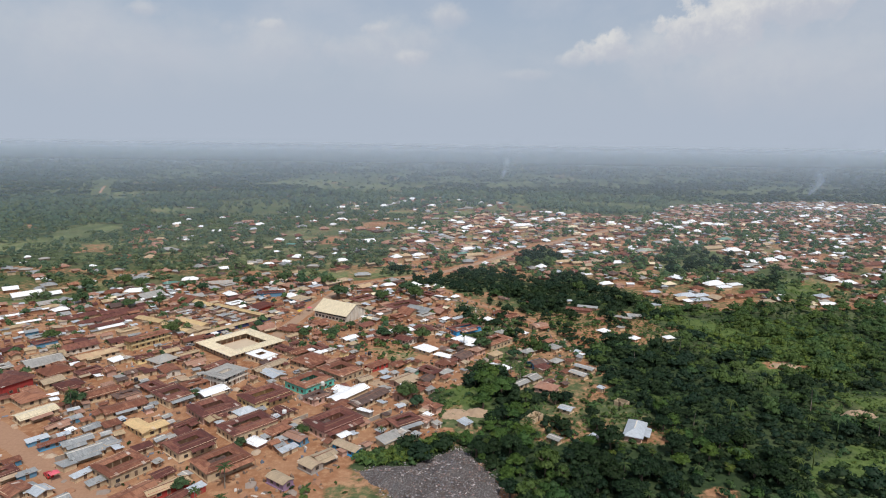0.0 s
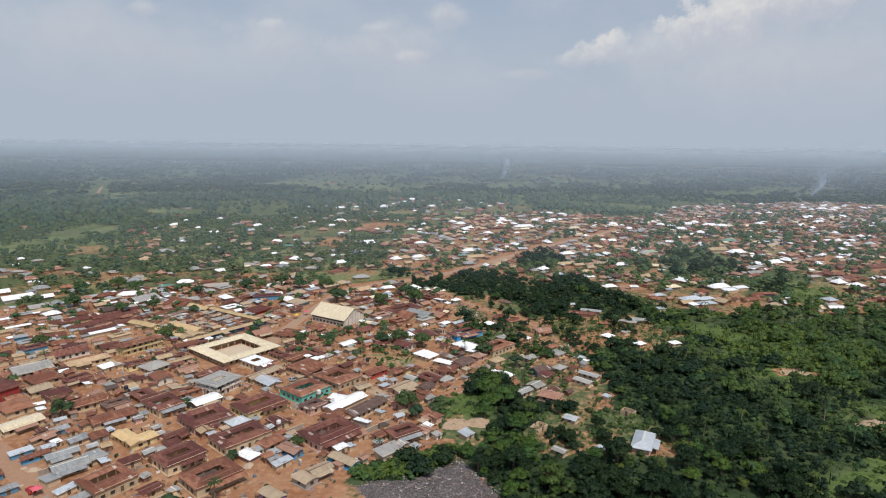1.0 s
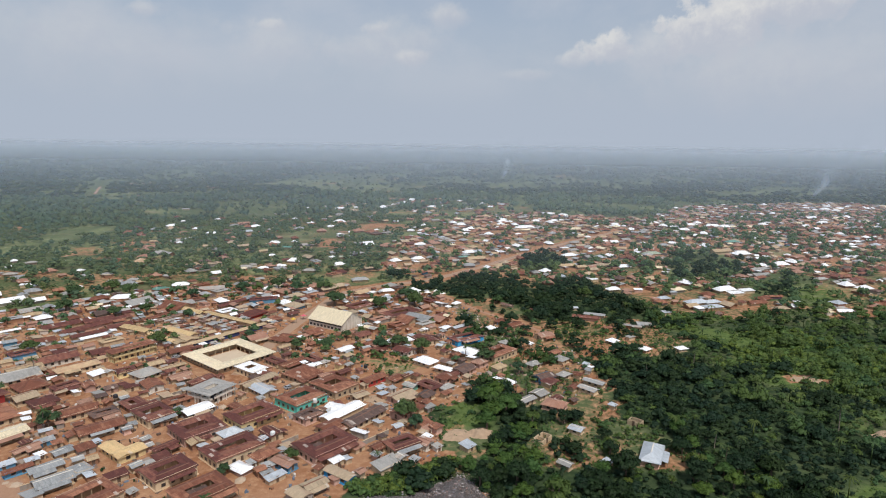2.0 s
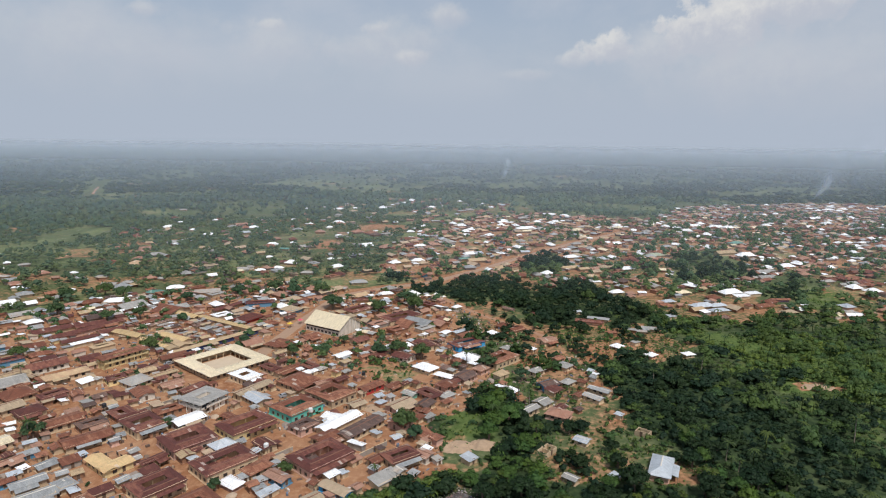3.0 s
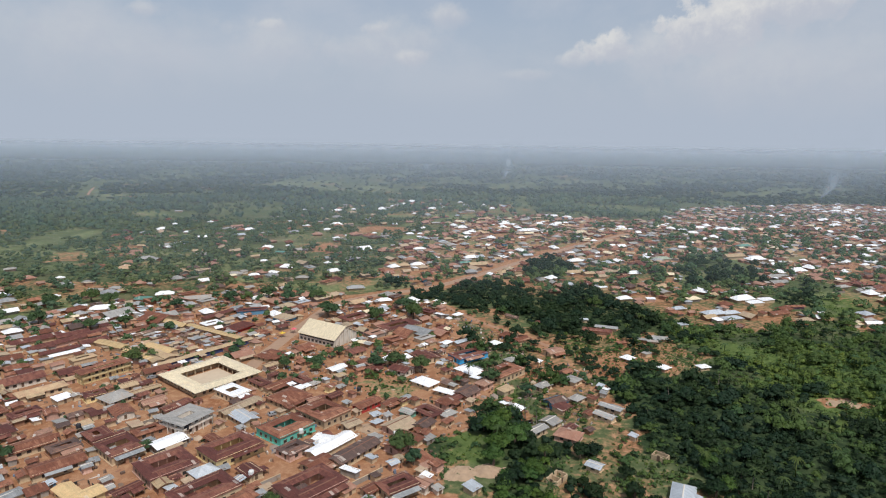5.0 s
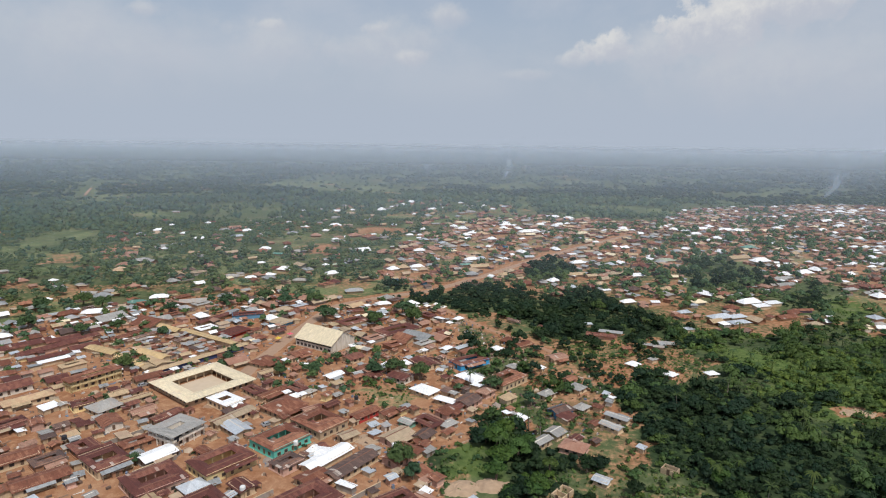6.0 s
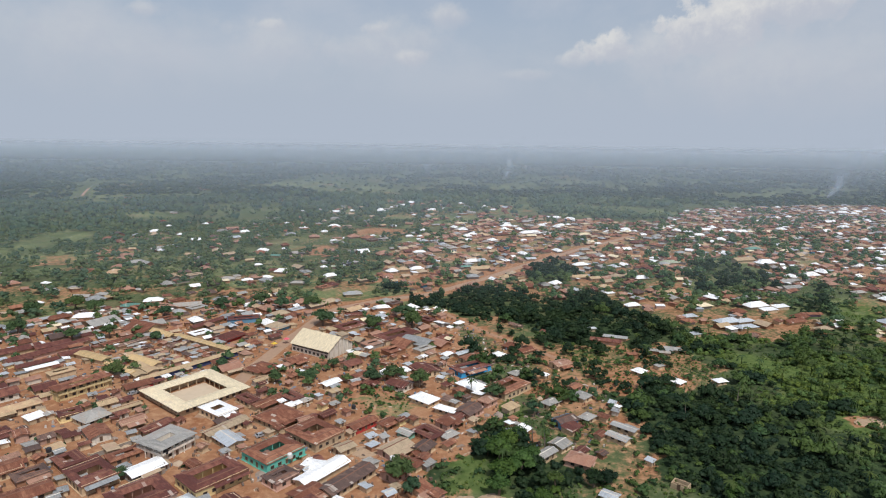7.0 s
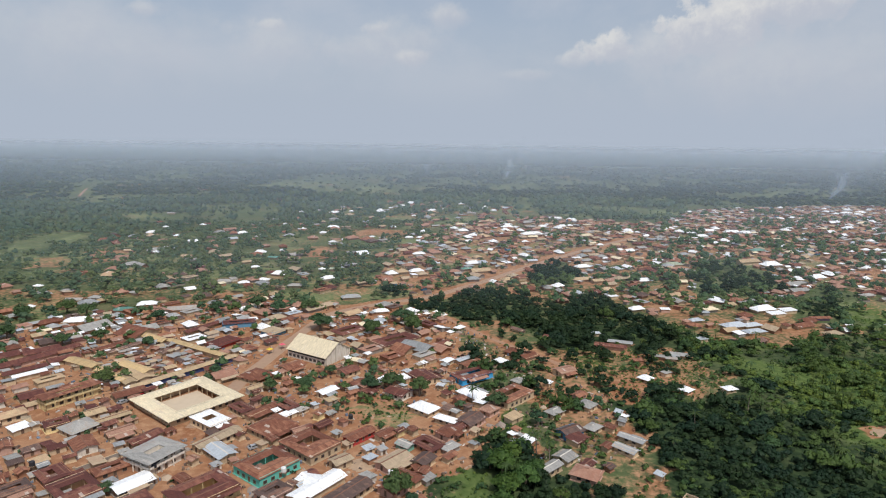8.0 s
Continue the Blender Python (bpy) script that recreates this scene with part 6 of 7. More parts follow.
def free_mask(x, y, extra, yards=True):
    ok = np.ones(len(x), bool)
    for hx, hy, hr, hl in HOUSES:
        ok &= (x - hx) ** 2 + (y - hy) ** 2 > (hl * 0.85 + extra) ** 2
    # open yards to the south of the larger outlying houses
    for hx, hy, hr, hl in HOUSES[:N_LANDMARKS]:
        if hx > 15 and hy < 345 and yards:
            ok &= ((x - hx) / (hl + 1.0)) ** 2 + ((y - hy + 6) / 7.5) ** 2 > 1
        if hy > 380:
            reach = 9 + (hy - 380) * 0.035
            ok &= ((x - hx) / (hl + 2.5)) ** 2 + ((y - hy + reach * 0.8) / reach) ** 2 > 1
    return ok


rs = np.random.RandomState(5)


def scatter(near, far, step, jitter, edge=0.80):
    """Jittered points over the land ahead between two distances."""
    xs, ys = np.meshgrid(np.arange(-far, far, step), np.arange(60, far, step))
    x = xs.ravel() + rs.uniform(-jitter, jitter, xs.size) * step
    y = ys.ravel() + rs.uniform(-jitter, jitter, xs.size) * step
    r = np.hypot(x, y)
    keep = (r > near) & (r < far) & (np.abs(x) < edge * y + 30) & (y > 128)
    return x[keep], y[keep]


# the nearest trees of the wood, each a thing
x, y = scatter(110, 290, 4.9, 0.5)
ok = woods_here(x, y) & free_mask(x, y, 2.6) & (rs.rand(len(x)) < np.where(within(SCRUB, x, y), 0.15, np.where(x < 95, 0.95, 0.72)))
x, y = x[ok], y[ok]
order = np.argsort(np.hypot(x - 52, y - 175))
for i in order[:232]:
    kinds = YOUNG_TREES if rs.rand() < 0.05 else (PALMS if rs.rand() < 0.09 else (MANGO_TREES if rs.rand() < (0.6 if x[i] < 34 else 0.12) else (DEEP_TREES if rs.rand() < 0.5 else DARK_TREES)))
    ob = plant(kinds[rs.randint(len(kinds))], float(x[i]), float(y[i]), float(rs.choice((0.45, 0.55, 0.7, 0.8, 1.0)) * rs.uniform(0.9, 1.1)))
    tagged(ob, group="trees of the wood")


def thicket(name, x, y, size, protos, material, label, tones=None):
    """Many crowns in one mesh, for woods too wide to count."""
    vs, fs, ts, ns, n = [], [], [], [], 0
    kind = rs.randint(len(protos), size=len(x))
    z = rise(x, y)
    for k, (v, f, *soft) in enumerate(protos):
        own = soft[0] if soft else v - np.array([0, 0, 0.3])
        at = np.where(kind == k)[0]
        if not len(at):
            continue
        b = rs.uniform(0, 2 * math.pi, len(at))
        c, s = np.cos(b)[:, None], np.sin(b)[:, None]
        sz = size[at][:, None]
        px = (v[None, :, 0] * c - v[None, :, 1] * s) * sz + x[at][:, None]
        py = (v[None, :, 0] * s + v[None, :, 1] * c) * sz + y[at][:, None]
        pz = v[None, :, 2] * sz * rs.uniform(0.75, 1.25, (len(at), 1)) + z[at][:, None] + 0.12 * sz
        vs.append(np.stack([px, py, pz], 2).reshape(-1, 3))
        ns.append(np.stack([own[None, :, 0] * c - own[None, :, 1] * s, own[None, :, 0] * s + own[None, :, 1] * c, np.repeat(own[None, :, 2], len(at), 0)], 2).reshape(-1, 3))
        fs.append((f[None] + (np.arange(len(at)) * len(v))[:, None, None] + n).reshape(-1, 3))
        tone = rs.rand(len(at)) if tones is None else tones[at]
        ts.append(np.repeat(tone, len(v)))
        n += len(at) * len(v)
    v, f, tone = np.concatenate(vs), np.concatenate(fs), np.concatenate(ts)
    me = bpy.data.meshes.new(name)
    me.vertices.add(len(v))
    me.vertices.foreach_set("co", v.astype(np.float32).ravel())
    me.loops.add(len(f) * 3)
    me.loops.foreach_set("vertex_index", f.astype(np.int32).ravel())
    me.polygons.add(len(f))
    me.polygons.foreach_set("loop_start", np.arange(0, len(f) * 3, 3, dtype=np.int32))
    at = me.attributes.new("tone", "FLOAT", "POINT")
    at.data.foreach_set("value", tone.astype(np.float32))
    me.update(calc_edges=True)
    normals = np.concatenate(ns)
    soften(me, normals / np.maximum(1e-6, np.linalg.norm(normals, axis=1))[:, None])
    me.materials.append(material)
    return tagged(new(name, me), label, "trees", kind="stuff")


STREET_CROWNS = [crown(s, 4, 7, 0.19, height=0.85, core=0.88) for s in (36, 37, 38)]
FARM_CROWNS = [crown(s, 4, 14, 0.145, height=1.0, core=0.84) for s in (46, 47, 48, 49)]
MID_CROWNS = [crown(s, 7, 24, 0.115, height=h, core=0.78) for s, h in ((31, 0.7), (32, 0.9), (33, 1.15), (34, 0.8), (35, 0.6))]
FAR_CROWNS = [crown(s, 3, 8, 0.19, height=0.8, core=0.9) for s in (41, 42, 43, 44)]


def frond_bush(seed, count):
    """A clump of long arching leaves, as of plantain or young oil palm."""
    r = np.random.RandomState(seed)
    parts = []
    for k in range(count):
        v, f = frond(r, 1.0, r.uniform(0.5, 1.0), k * 2.4)
        parts.append((v, [g for q in f for g in ((q[0], q[1], q[2]), (q[0], q[2], q[3]))]))
    v, f = join(parts)
    return np.array(v) + np.array([0, 0, 0.45]), np.array(f)


def cheap_palm(seed):
    """A palm head on a thin stem, one unit in reach."""
    r = np.random.RandomState(seed)
    parts = []
    for k in range(15):
        v, f = frond(r, r.uniform(0.7, 1.05), r.uniform(0.5, 1.1), k * 2.4 + r.uniform(-0.2, 0.2))
        keep = [i for row in (0, 2, 4, 6, 8) for i in range(row * 3, row * 3 + 3)]
        v = [v[i] for i in keep]
        f = [(a + 3, a + 4, a + 1, a) for q in range(4) for a in (q * 3, q * 3 + 1)]
        parts.append(([(p, q, z + 1.9) for p, q, z in v], [g for q in f for g in ((q[0], q[1], q[2]), (q[0], q[2], q[3]))]))
    parts.append(([(0.05 * math.cos(b), 0.05 * math.sin(b), z) for z in (0.0, 1.9) for b in (0, 2.1, 4.2)], [g for i in range(3) for g in ((i, (i + 1) % 3, 3 + (i + 1) % 3), (i, 3 + (i + 1) % 3, 3 + i))]))
    v, f = join(parts)
    return np.array(v), np.array(f)


FROND_BUSHES = [frond_bush(s, 8) for s in (65, 66)]
LOW_BUSHES = [crown(s, 2, 8, 0.2, height=0.4, core=0.88) for s in (67, 68, 69)]
BUSHES = [crown(s, 3, 13, 0.2, height=0.5, core=0.8) for s in (61, 62, 63)]
TUSSOCKS = [crown(s, 1, 11, 0.34, height=0.2, core=0.0) for s in (91, 92)]

rest = order[235:]
rest = rest[x[rest] > -25]
near_x, near_y = x[rest], y[rest]
x, y = scatter(290, 600, 5.7, 0.5)
thin = soft_noise(x + 11, y + 400, 55) * 0.6 + soft_noise(x, y, 17) * 0.4
ok = woods_here(x, y) & free_mask(x, y, 0.3)
west = (x < -60) & (y > 380)
ok &= np.where(within(SCRUB, x, y), rs.rand(len(x)) < 0.28 + 0.5 * (soft_noise(x + 3, y, 24) > 0.5), np.where(inside(SUBURB, x, y) | inside(EDGE, x, y) | west, (thin > 0.36) & (rs.rand(len(x)) < np.where(inside(EDGE, x, y), 0.5, 0.74)), rs.rand(len(x)) < np.where((soft_noise(x + 90, y, 18) > 0.58) & ~((y > 325) & (x < 112)), 0.5, 0.98)))
x, y = np.concatenate([near_x, x[ok]]), np.concatenate([near_y, y[ok]])
tones = soft_noise(x, y, 40) * 0.7 + rs.rand(len(x)) * 0.6 - 0.2 + np.where(soft_noise(x + 33, y, 19) > 0.60, 0.5, 0)
size = 1.2 + 4.4 * rs.rand(len(x)) ** np.where((y > 325) & (x < 112), 1.2, 2.2)
west = x < -45
# Darkened green favoured in the near wood and the band, for cloud shade.
lean = np.clip((x - 70) / 90, 0, 1) * np.clip((np.hypot(x, y) - 210) / 110, 0, 1)
lean = 0.02 - 0.45 * ((y > 325) & (x < 112)) - 0.17 * ((y < 255) & (x < 125)) + 0.8 * lean + 0.9 * (soft_noise(x + 21, y + 5, 24) - 0.45)
east = (rs.rand(len(x)) < lean + 0.7 * inside(SPARSE, x, y)) & ~west & ~(within(GROVE, x, y) | within(GROVE_SMALL, x, y))
thicket("open_woodland", x[east], y[east], size[east], MID_CROWNS, MIXED_MAT, "mid green oil palm bush and trees on open ground", tones[east])
west = west | east
thicket("woodland", x[~west], y[~west], size[~west], MID_CROWNS, SHADED_WOOD_MAT, "dense tropical woodland beside the town, green darkened for cloud shade", tones[~west])
west = west & ~east
thicket("farm_bush", x[west], y[west], 1.5 + 4.0 * rs.rand(int(west.sum())) ** 1.5, FARM_CROWNS, HAZED_BUSH_MAT, "farm bush and trees round the outer houses, green paled for haze", tones[west])

# oil palms that stand out of the woods
x, y = scatter(110, 520, 9.5, 0.5)
ok = woods_here(x, y) & free_mask(x, y, 0.5) & (x > -5) & (rs.rand(len(x)) < np.where(within(SCRUB, x, y), 0.8, np.clip((x - 20) / 260, 0.08, 0.5))) & (soft_noise(x, y + 20, 30) > 0.30)
x, y = x[ok], y[ok]
thicket("oil_palms", x, y, rs.uniform(2.2, 3.7, len(x)), [cheap_palm(q) for q in (81, 82, 83)], PALM_MAT, "oil palms rising among the woodland trees", rs.rand(len(x)) * 0.6)

# undergrowth and scrub between the trees
x, y = scatter(110, 330, 3.5, 0.5)
x2, y2 = scatter(330, 560, 6.0, 0.5)
x, y = np.concatenate([x, x2]), np.concatenate([y, y2])
ok = woods_here(x, y) & free_mask(x, y, 0.3, False)
ok &= (x > -25) & ~inside(SUBURB, x, y) & ~within(SCRUB, x, y)
x, y = x[ok], y[ok]
size = rs.uniform(1.3, 3.2, len(x))
gap = (soft_noise(x + 90, y, 18) + rs.uniform(-0.08, 0.08, len(x)) > np.where((y < 255) & (x < 125), 0.66, 0.55)) & ~((y > 325) & (x < 112))
thicket("undergrowth", x[~gap], y[~gap], size[~gap], LOW_BUSHES, SHADED_WOOD_MAT, "undergrowth under the trees, its green darkened for cloud shade", soft_noise(x + 60, y, 25)[~gap] * 0.9 + 0.1)
thicket("banana_scrub", x[gap], y[gap], size[gap] * 0.85, LOW_BUSHES + FROND_BUSHES, MIXED_MAT, "fresh green banana scrub and creepers in gaps of the wood", soft_noise(x + 60, y, 25)[gap] * 0.8)
x, y = scatter(220, 520, 2.7, 0.5)
ok = within(SCRUB, x, y) & ~inside(GLADE, x, y) & ~inside(GLADE_LOW, x, y) & ~inside(SANDY, x, y) & (rs.rand(len(x)) < 0.95)
x, y = x[ok], y[ok]
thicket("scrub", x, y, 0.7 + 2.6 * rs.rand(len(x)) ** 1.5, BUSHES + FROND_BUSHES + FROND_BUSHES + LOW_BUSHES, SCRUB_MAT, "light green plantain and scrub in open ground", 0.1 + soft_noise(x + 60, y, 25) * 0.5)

x, y = scatter(130, 420, 3.4, 0.5)
ok = np.zeros(len(x), bool)
for c in CLEARINGS + MEADOWS + (BANK, GREEN, HAMLET, SPARSE, OPEN_B):
    ok |= inside(c, x, y)
ok &= (rs.rand(len(x)) < np.where((x > -9) & (y < 245) | within(VALLEY, x, y) | within(HAMLET, x, y), 0.6, 0.3)) & free_mask(x, y, 0.3, False)
x, y = x[ok], y[ok]
thicket("bushes", x, y, 0.5 + 2.3 * rs.rand(len(x)) ** 2, BUSHES, MIXED_MAT, "low bushes on half bare ground", rs.rand(len(x)))

x, y = scatter(130, 260, 1.5, 0.5)
strip = near_line(BANANAS, x, y)
ok = (strip < 4.5) & ~inside(HEAP, x, y) & free_mask(x, y, 0.0, False)
x, y = x[ok], y[ok]
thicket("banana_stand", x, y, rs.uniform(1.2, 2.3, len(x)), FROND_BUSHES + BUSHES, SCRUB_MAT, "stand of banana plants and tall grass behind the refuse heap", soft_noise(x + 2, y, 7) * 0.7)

x, y = scatter(130, 480, 1.9, 0.5)
ok = within(SCRUB, x, y)
for c in MEADOWS + (OPEN_B, GREEN, HAMLET):
    ok |= inside(c, x, y)
ok &= (rs.rand(len(x)) < 0.7) & (soft_noise(x, y, 6) > 0.3) & free_mask(x, y, 0.0, False)
x, y = x[ok], y[ok]
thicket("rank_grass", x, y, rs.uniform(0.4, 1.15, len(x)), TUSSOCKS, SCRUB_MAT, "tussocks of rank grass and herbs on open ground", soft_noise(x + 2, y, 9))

# trees scattered through the streets
x, y = scatter(280, 1120, 8.0, 0.5)
inner = inside(TOWN, x, y) | inside(FAR_TOWN, x, y)
ok = inner & ~inside(MARKET, x, y) & free_mask(x, y, -0.7) & (rs.rand(len(x)) < np.where(soft_noise(x, y, 45) > 0.54, 0.95, 0.2)) & (near_line(ROAD_MAIN, x, y) > 7)
x, y = x[ok], y[ok]
thicket("street_trees", x, y, np.where(np.hypot(x, y) > 420, 1.8 + 4.2 * rs.rand(len(x)) ** 2, 1.2 + 2.8 * rs.rand(len(x)) ** 1.5), STREET_CROWNS, STREET_MAT, "small shade trees scattered among the houses", rs.rand(len(x)) * 0.7)
x, y = scatter(160, 480, 6.5, 0.5)
ok = inside(TOWN, x, y) & ~inside(MARKET, x, y) & free_mask(x, y, -0.2) & (rs.rand(len(x)) < 0.16) & (near_line(ROAD_MAIN, x, y) > 6) & (near_line(ROAD_WEST, x, y) > 8)
x, y = x[ok], y[ok]
thicket("yard_bushes", x, y, rs.uniform(0.5, 1.3, len(x)), BUSHES, LEAF_MAT, "low green bushes in yards between the houses", rs.rand(len(x)) * 0.8)

# woods of the middle distance and of the plain behind
x, y = scatter(600, 900, 8.4, 0.5)
thin = soft_noise(x + 11, y + 400, 75) * 0.55 + soft_noise(x, y, 22) * 0.45
ok = woods_here(x, y) & free_mask(x, y, 0.5) & (thin > 0.33)
x, y = x[ok], y[ok]
tones = soft_noise(x, y, 60) * 0.8 + rs.rand(len(x)) * 0.5 - 0.2
size = rs.uniform(2.8, 5.6, len(x))
inner = np.hypot(x, y) < 810
thicket("farm_bush", x[inner], y[inner], size[inner], FAR_CROWNS, HAZED_BUSH_MAT, "green farm bush and trees round the outer houses", tones[inner])


def scatter_wide(near, far, share):
    """Jittered points over the plain, spaced in proportion to their distance."""
    bearing, r, x, y = 0, near, [], []
    while r < far:
        step = r * share
        b = np.arange(-0.72, 0.72, share) + rs.uniform(-0.5, 0.5) * share
        rr = r + rs.uniform(-0.6, 0.6, len(b)) * step
        b = b + rs.uniform(-0.5, 0.5, len(b)) * share
        x.append(rr * np.sin(b))
        y.append(rr * np.cos(b))
        r += step * 0.9
    return np.concatenate(x), np.concatenate(y)


def bare_lump(seed, count):
    r = np.random.RandomState(seed)
    vs, fs = [], []
    if count > 1:
        v, f = tufts(r, np.array([0, 0, 0.6]), np.array([1.0, 1.0, 0.75]), 9, 0.28)
        vs.append(v)
        fs.append(f + 12 * count)
    for k in range(count):
        v, f = lump(r)
        fs.insert(k, f + 12 * k)
        vs.insert(k, v * np.array([0.75, 0.75, 0.8]) * r.uniform(0.6, 1.1) + np.array([r.uniform(-0.6, 0.6), r.uniform(-0.6, 0.6), r.uniform(0.35, 0.8)]) * (1 if count > 1 else 0.6))
    return np.concatenate(vs), np.concatenate(fs)


# the closed woods of the plain, with fields let into them
x, y = scatter_wide(800, 4000, 1 / 118)
r = np.hypot(x, y)
open_land = soft_noise(x + 11, y + 400, 150) * 0.5 + soft_noise(x, y, 52) * 0.5
dense = np.clip((open_land - np.where(x < -150, 0.45, 0.41)) * 8, 0.12, 0.95)
ok = (rs.rand(len(x)) < dense) & woods_here(x, y)
ok &= ~(inside(FAR_TOWN, x, y) | inside(FAR_TOWN, x, y + 12))
ok &= ~inside(SUBURB, x, y) | ((rs.rand(len(x)) < 0.6) & free_mask(x, y, 1.5))
for hx, hy, hr, hl in HOUSES[:N_LANDMARKS]:
    if hy > 600:
        ok &= ((x - hx) / (hl + 4)) ** 2 + ((y - hy + 16) / 26) ** 2 > 1
x, y, r = x[ok], y[ok], r[ok]
tones = soft_noise(x, y, 260) * 0.7 + soft_noise(x + 5, y, 60) * 0.55 + rs.rand(len(x)) * 0.3 - 0.3
size = r * (0.0029 + 0.0050 * rs.rand(len(x)) ** 1.8)
near = r < 1150
thicket("outer_woodland", x[near], y[near], size[near], [bare_lump(q, 2) for q in (71, 72, 73, 74)], HAZED_CANOPY_MAT, "hazy mixed woodland and fields beyond the town", tones[near])
thicket("far_woodland", x[~near], y[~near], size[~near], [(v * np.array([1, 1, 0.40]), f) for v, f in (bare_lump(q, 1) for q in (75, 76, 77, 78))], HAZED_CANOPY_MAT, "hazy far woodland broken by fields, reaching to the horizon", tones[~near])


def island_material(name, colours, rough=0.8):
    """Each loose piece takes one of a few colours."""
    m, t, b = surface(name, rough, 0, 0.25)
    pick_one = t.nodes.new("ShaderNodeValToRGB")
    pick_one.color_ramp.interpolation = "CONSTANT"
    for i, c in enumerate(colours):
        el = pick_one.color_ramp.elements[i] if i < 2 else pick_one.color_ramp.elements.new(i / len(colours))
        el.position, el.color = i / len(colours), (*c, 1)
    t.links.new(t.nodes.new("ShaderNodeNewGeometry").outputs["Random Per Island"], pick_one.inputs[0])
    n = noise_node(t, world_coord(t), 2.0, 4, 0.65)
    t.links.new(mix_colour(t, math_node(t, "MULTIPLY", n, 0.5), pick_one.outputs[0], (0.25, 0.15, 0.10)), b.inputs["Base Color"])
    return m


# ---------------------------------------------------------------- the refuse heap
def heap_height(x, y, jx, jy):
    edge = near_line(HEAP + HEAP[:1], jx, jy) * np.where(inside(HEAP, jx, jy), 1, -1)
    lumps = (soft_noise(x + 80, y, 8) - 0.5) * 1.6 + (soft_noise(x, y, 3.1) - 0.5) * 0.8 + (soft_noise(x + 9, y, 1.3) - 0.5) * 0.5
    return 4.2 * np.clip(edge / 13, -0.3, 1) + lumps * np.clip(0.25 + edge / 4, 0.25, 1)


def build_heap():
    xs, ys = np.meshgrid(np.arange(-40, 28, 0.85), np.arange(116, 200, 0.85))
    x, y = xs.ravel(), ys.ravel()
    jx, jy = x + (soft_noise(x, y, 5) - 0.5) * 4, y + (soft_noise(x + 50, y, 5) - 0.5) * 4
    z = heap_height(x, y, jx, jy)
    n = xs.shape[1]
    i = (np.arange(xs.shape[0] - 1)[:, None] * n + np.arange(n - 1)[None, :]).ravel()
    f = np.stack([i, i + 1, i + n + 1, i + n], 1)
    f = f[(z[f] > -0.6).any(1)]
    z = np.where(z < 0, z - 0.15, z)
    m, t, b = surface("refuse", 0.9, 0, 0.2)
    co = world_coord(t)
    cell = t.nodes.new("ShaderNodeTexVoronoi")
    cell.inputs["Scale"].default_value = 5.0
    t.links.new(co, cell.inputs["Vector"])
    sep = t.nodes.new("ShaderNodeSeparateColor")
    t.links.new(cell.outputs["Color"], sep.inputs[0])
    big = noise_node(t, co, 0.12, 4, 0.6)
    col = mix_colour(t, big, (0.045, 0.038, 0.036), (0.125, 0.112, 0.108))
    col = mix_colour(t, math_node(t, "MULTIPLY", ramp_node(t, sep.outputs[0], 0.55, 0.95), 0.7), col, (0.30, 0.285, 0.29))
    col = mix_colour(t, math_node(t, "MULTIPLY", ramp_node(t, sep.outputs[1], 0.86, 0.97), 0.5), col, (0.18, 0.09, 0.07))
    t.links.new(col, b.inputs["Base Color"])
    bump(t, b, sep.outputs[2], 0.8, 0.3)
    me = bpy.data.meshes.new("refuse_heap")
    me.from_pydata(np.stack([x, y, z], 1).tolist(), [], f.tolist())
    me.materials.append(m)
    tagged(new("refuse_heap", me), "broad grey heap of mixed refuse at the town's edge", "refuse heap", kind="stuff")
    # loose bags and scraps lying over it
    k = 15000
    px, py = rs.uniform(-40, 27, k), rs.uniform(112, 204, k)
    edge = near_line(HEAP + HEAP[:1], px, py)
    ok = inside(HEAP, px, py) | (edge < 3.0 * rs.rand(k) ** 2)
    px, py = px[ok], py[ok]
    pz = np.maximum(0, heap_height(px, py, px, py)) - 0.15
    chip = np.array([(-1, -0.6, 0), (1, -0.5, 0.1), (0.1, 1, 0), (0, 0.1, 0.8)], float), np.array([(0, 1, 3), (1, 2, 3), (2, 0, 3), (0, 2, 1)])
    bags = island_material("refuse_scraps", ((0.06, 0.055, 0.055), (0.34, 0.32, 0.33), (0.10, 0.095, 0.10), (0.50, 0.49, 0.50), (0.16, 0.13, 0.12), (0.28, 0.18, 0.18), (0.08, 0.075, 0.08), (0.16, 0.19, 0.24), (0.20, 0.19, 0.19)), 0.7)
    vs, fs, n = [], [], 0
    for i in range(len(px)):
        v, f = chip
        s = 0.10 + 0.34 * rs.rand() ** 3
        b = rs.uniform(0, 6.28)
        v = np.stack([v[:, 0] * math.cos(b) - v[:, 1] * math.sin(b), v[:, 0] * math.sin(b) + v[:, 1] * math.cos(b), v[:, 2]], 1)
        vs.append(v * np.array([s * rs.uniform(0.7, 1.5), s, s]) + np.array([px[i], py[i], pz[i] + 0.2]))
        fs.append(f + n)
        n += 4
    ob = mesh_object("scraps", np.concatenate(vs), np.concatenate(fs), bags)
    tagged(ob, "pale plastic bags and scraps strewn over the refuse heap", "refuse", kind="stuff")


build_heap()


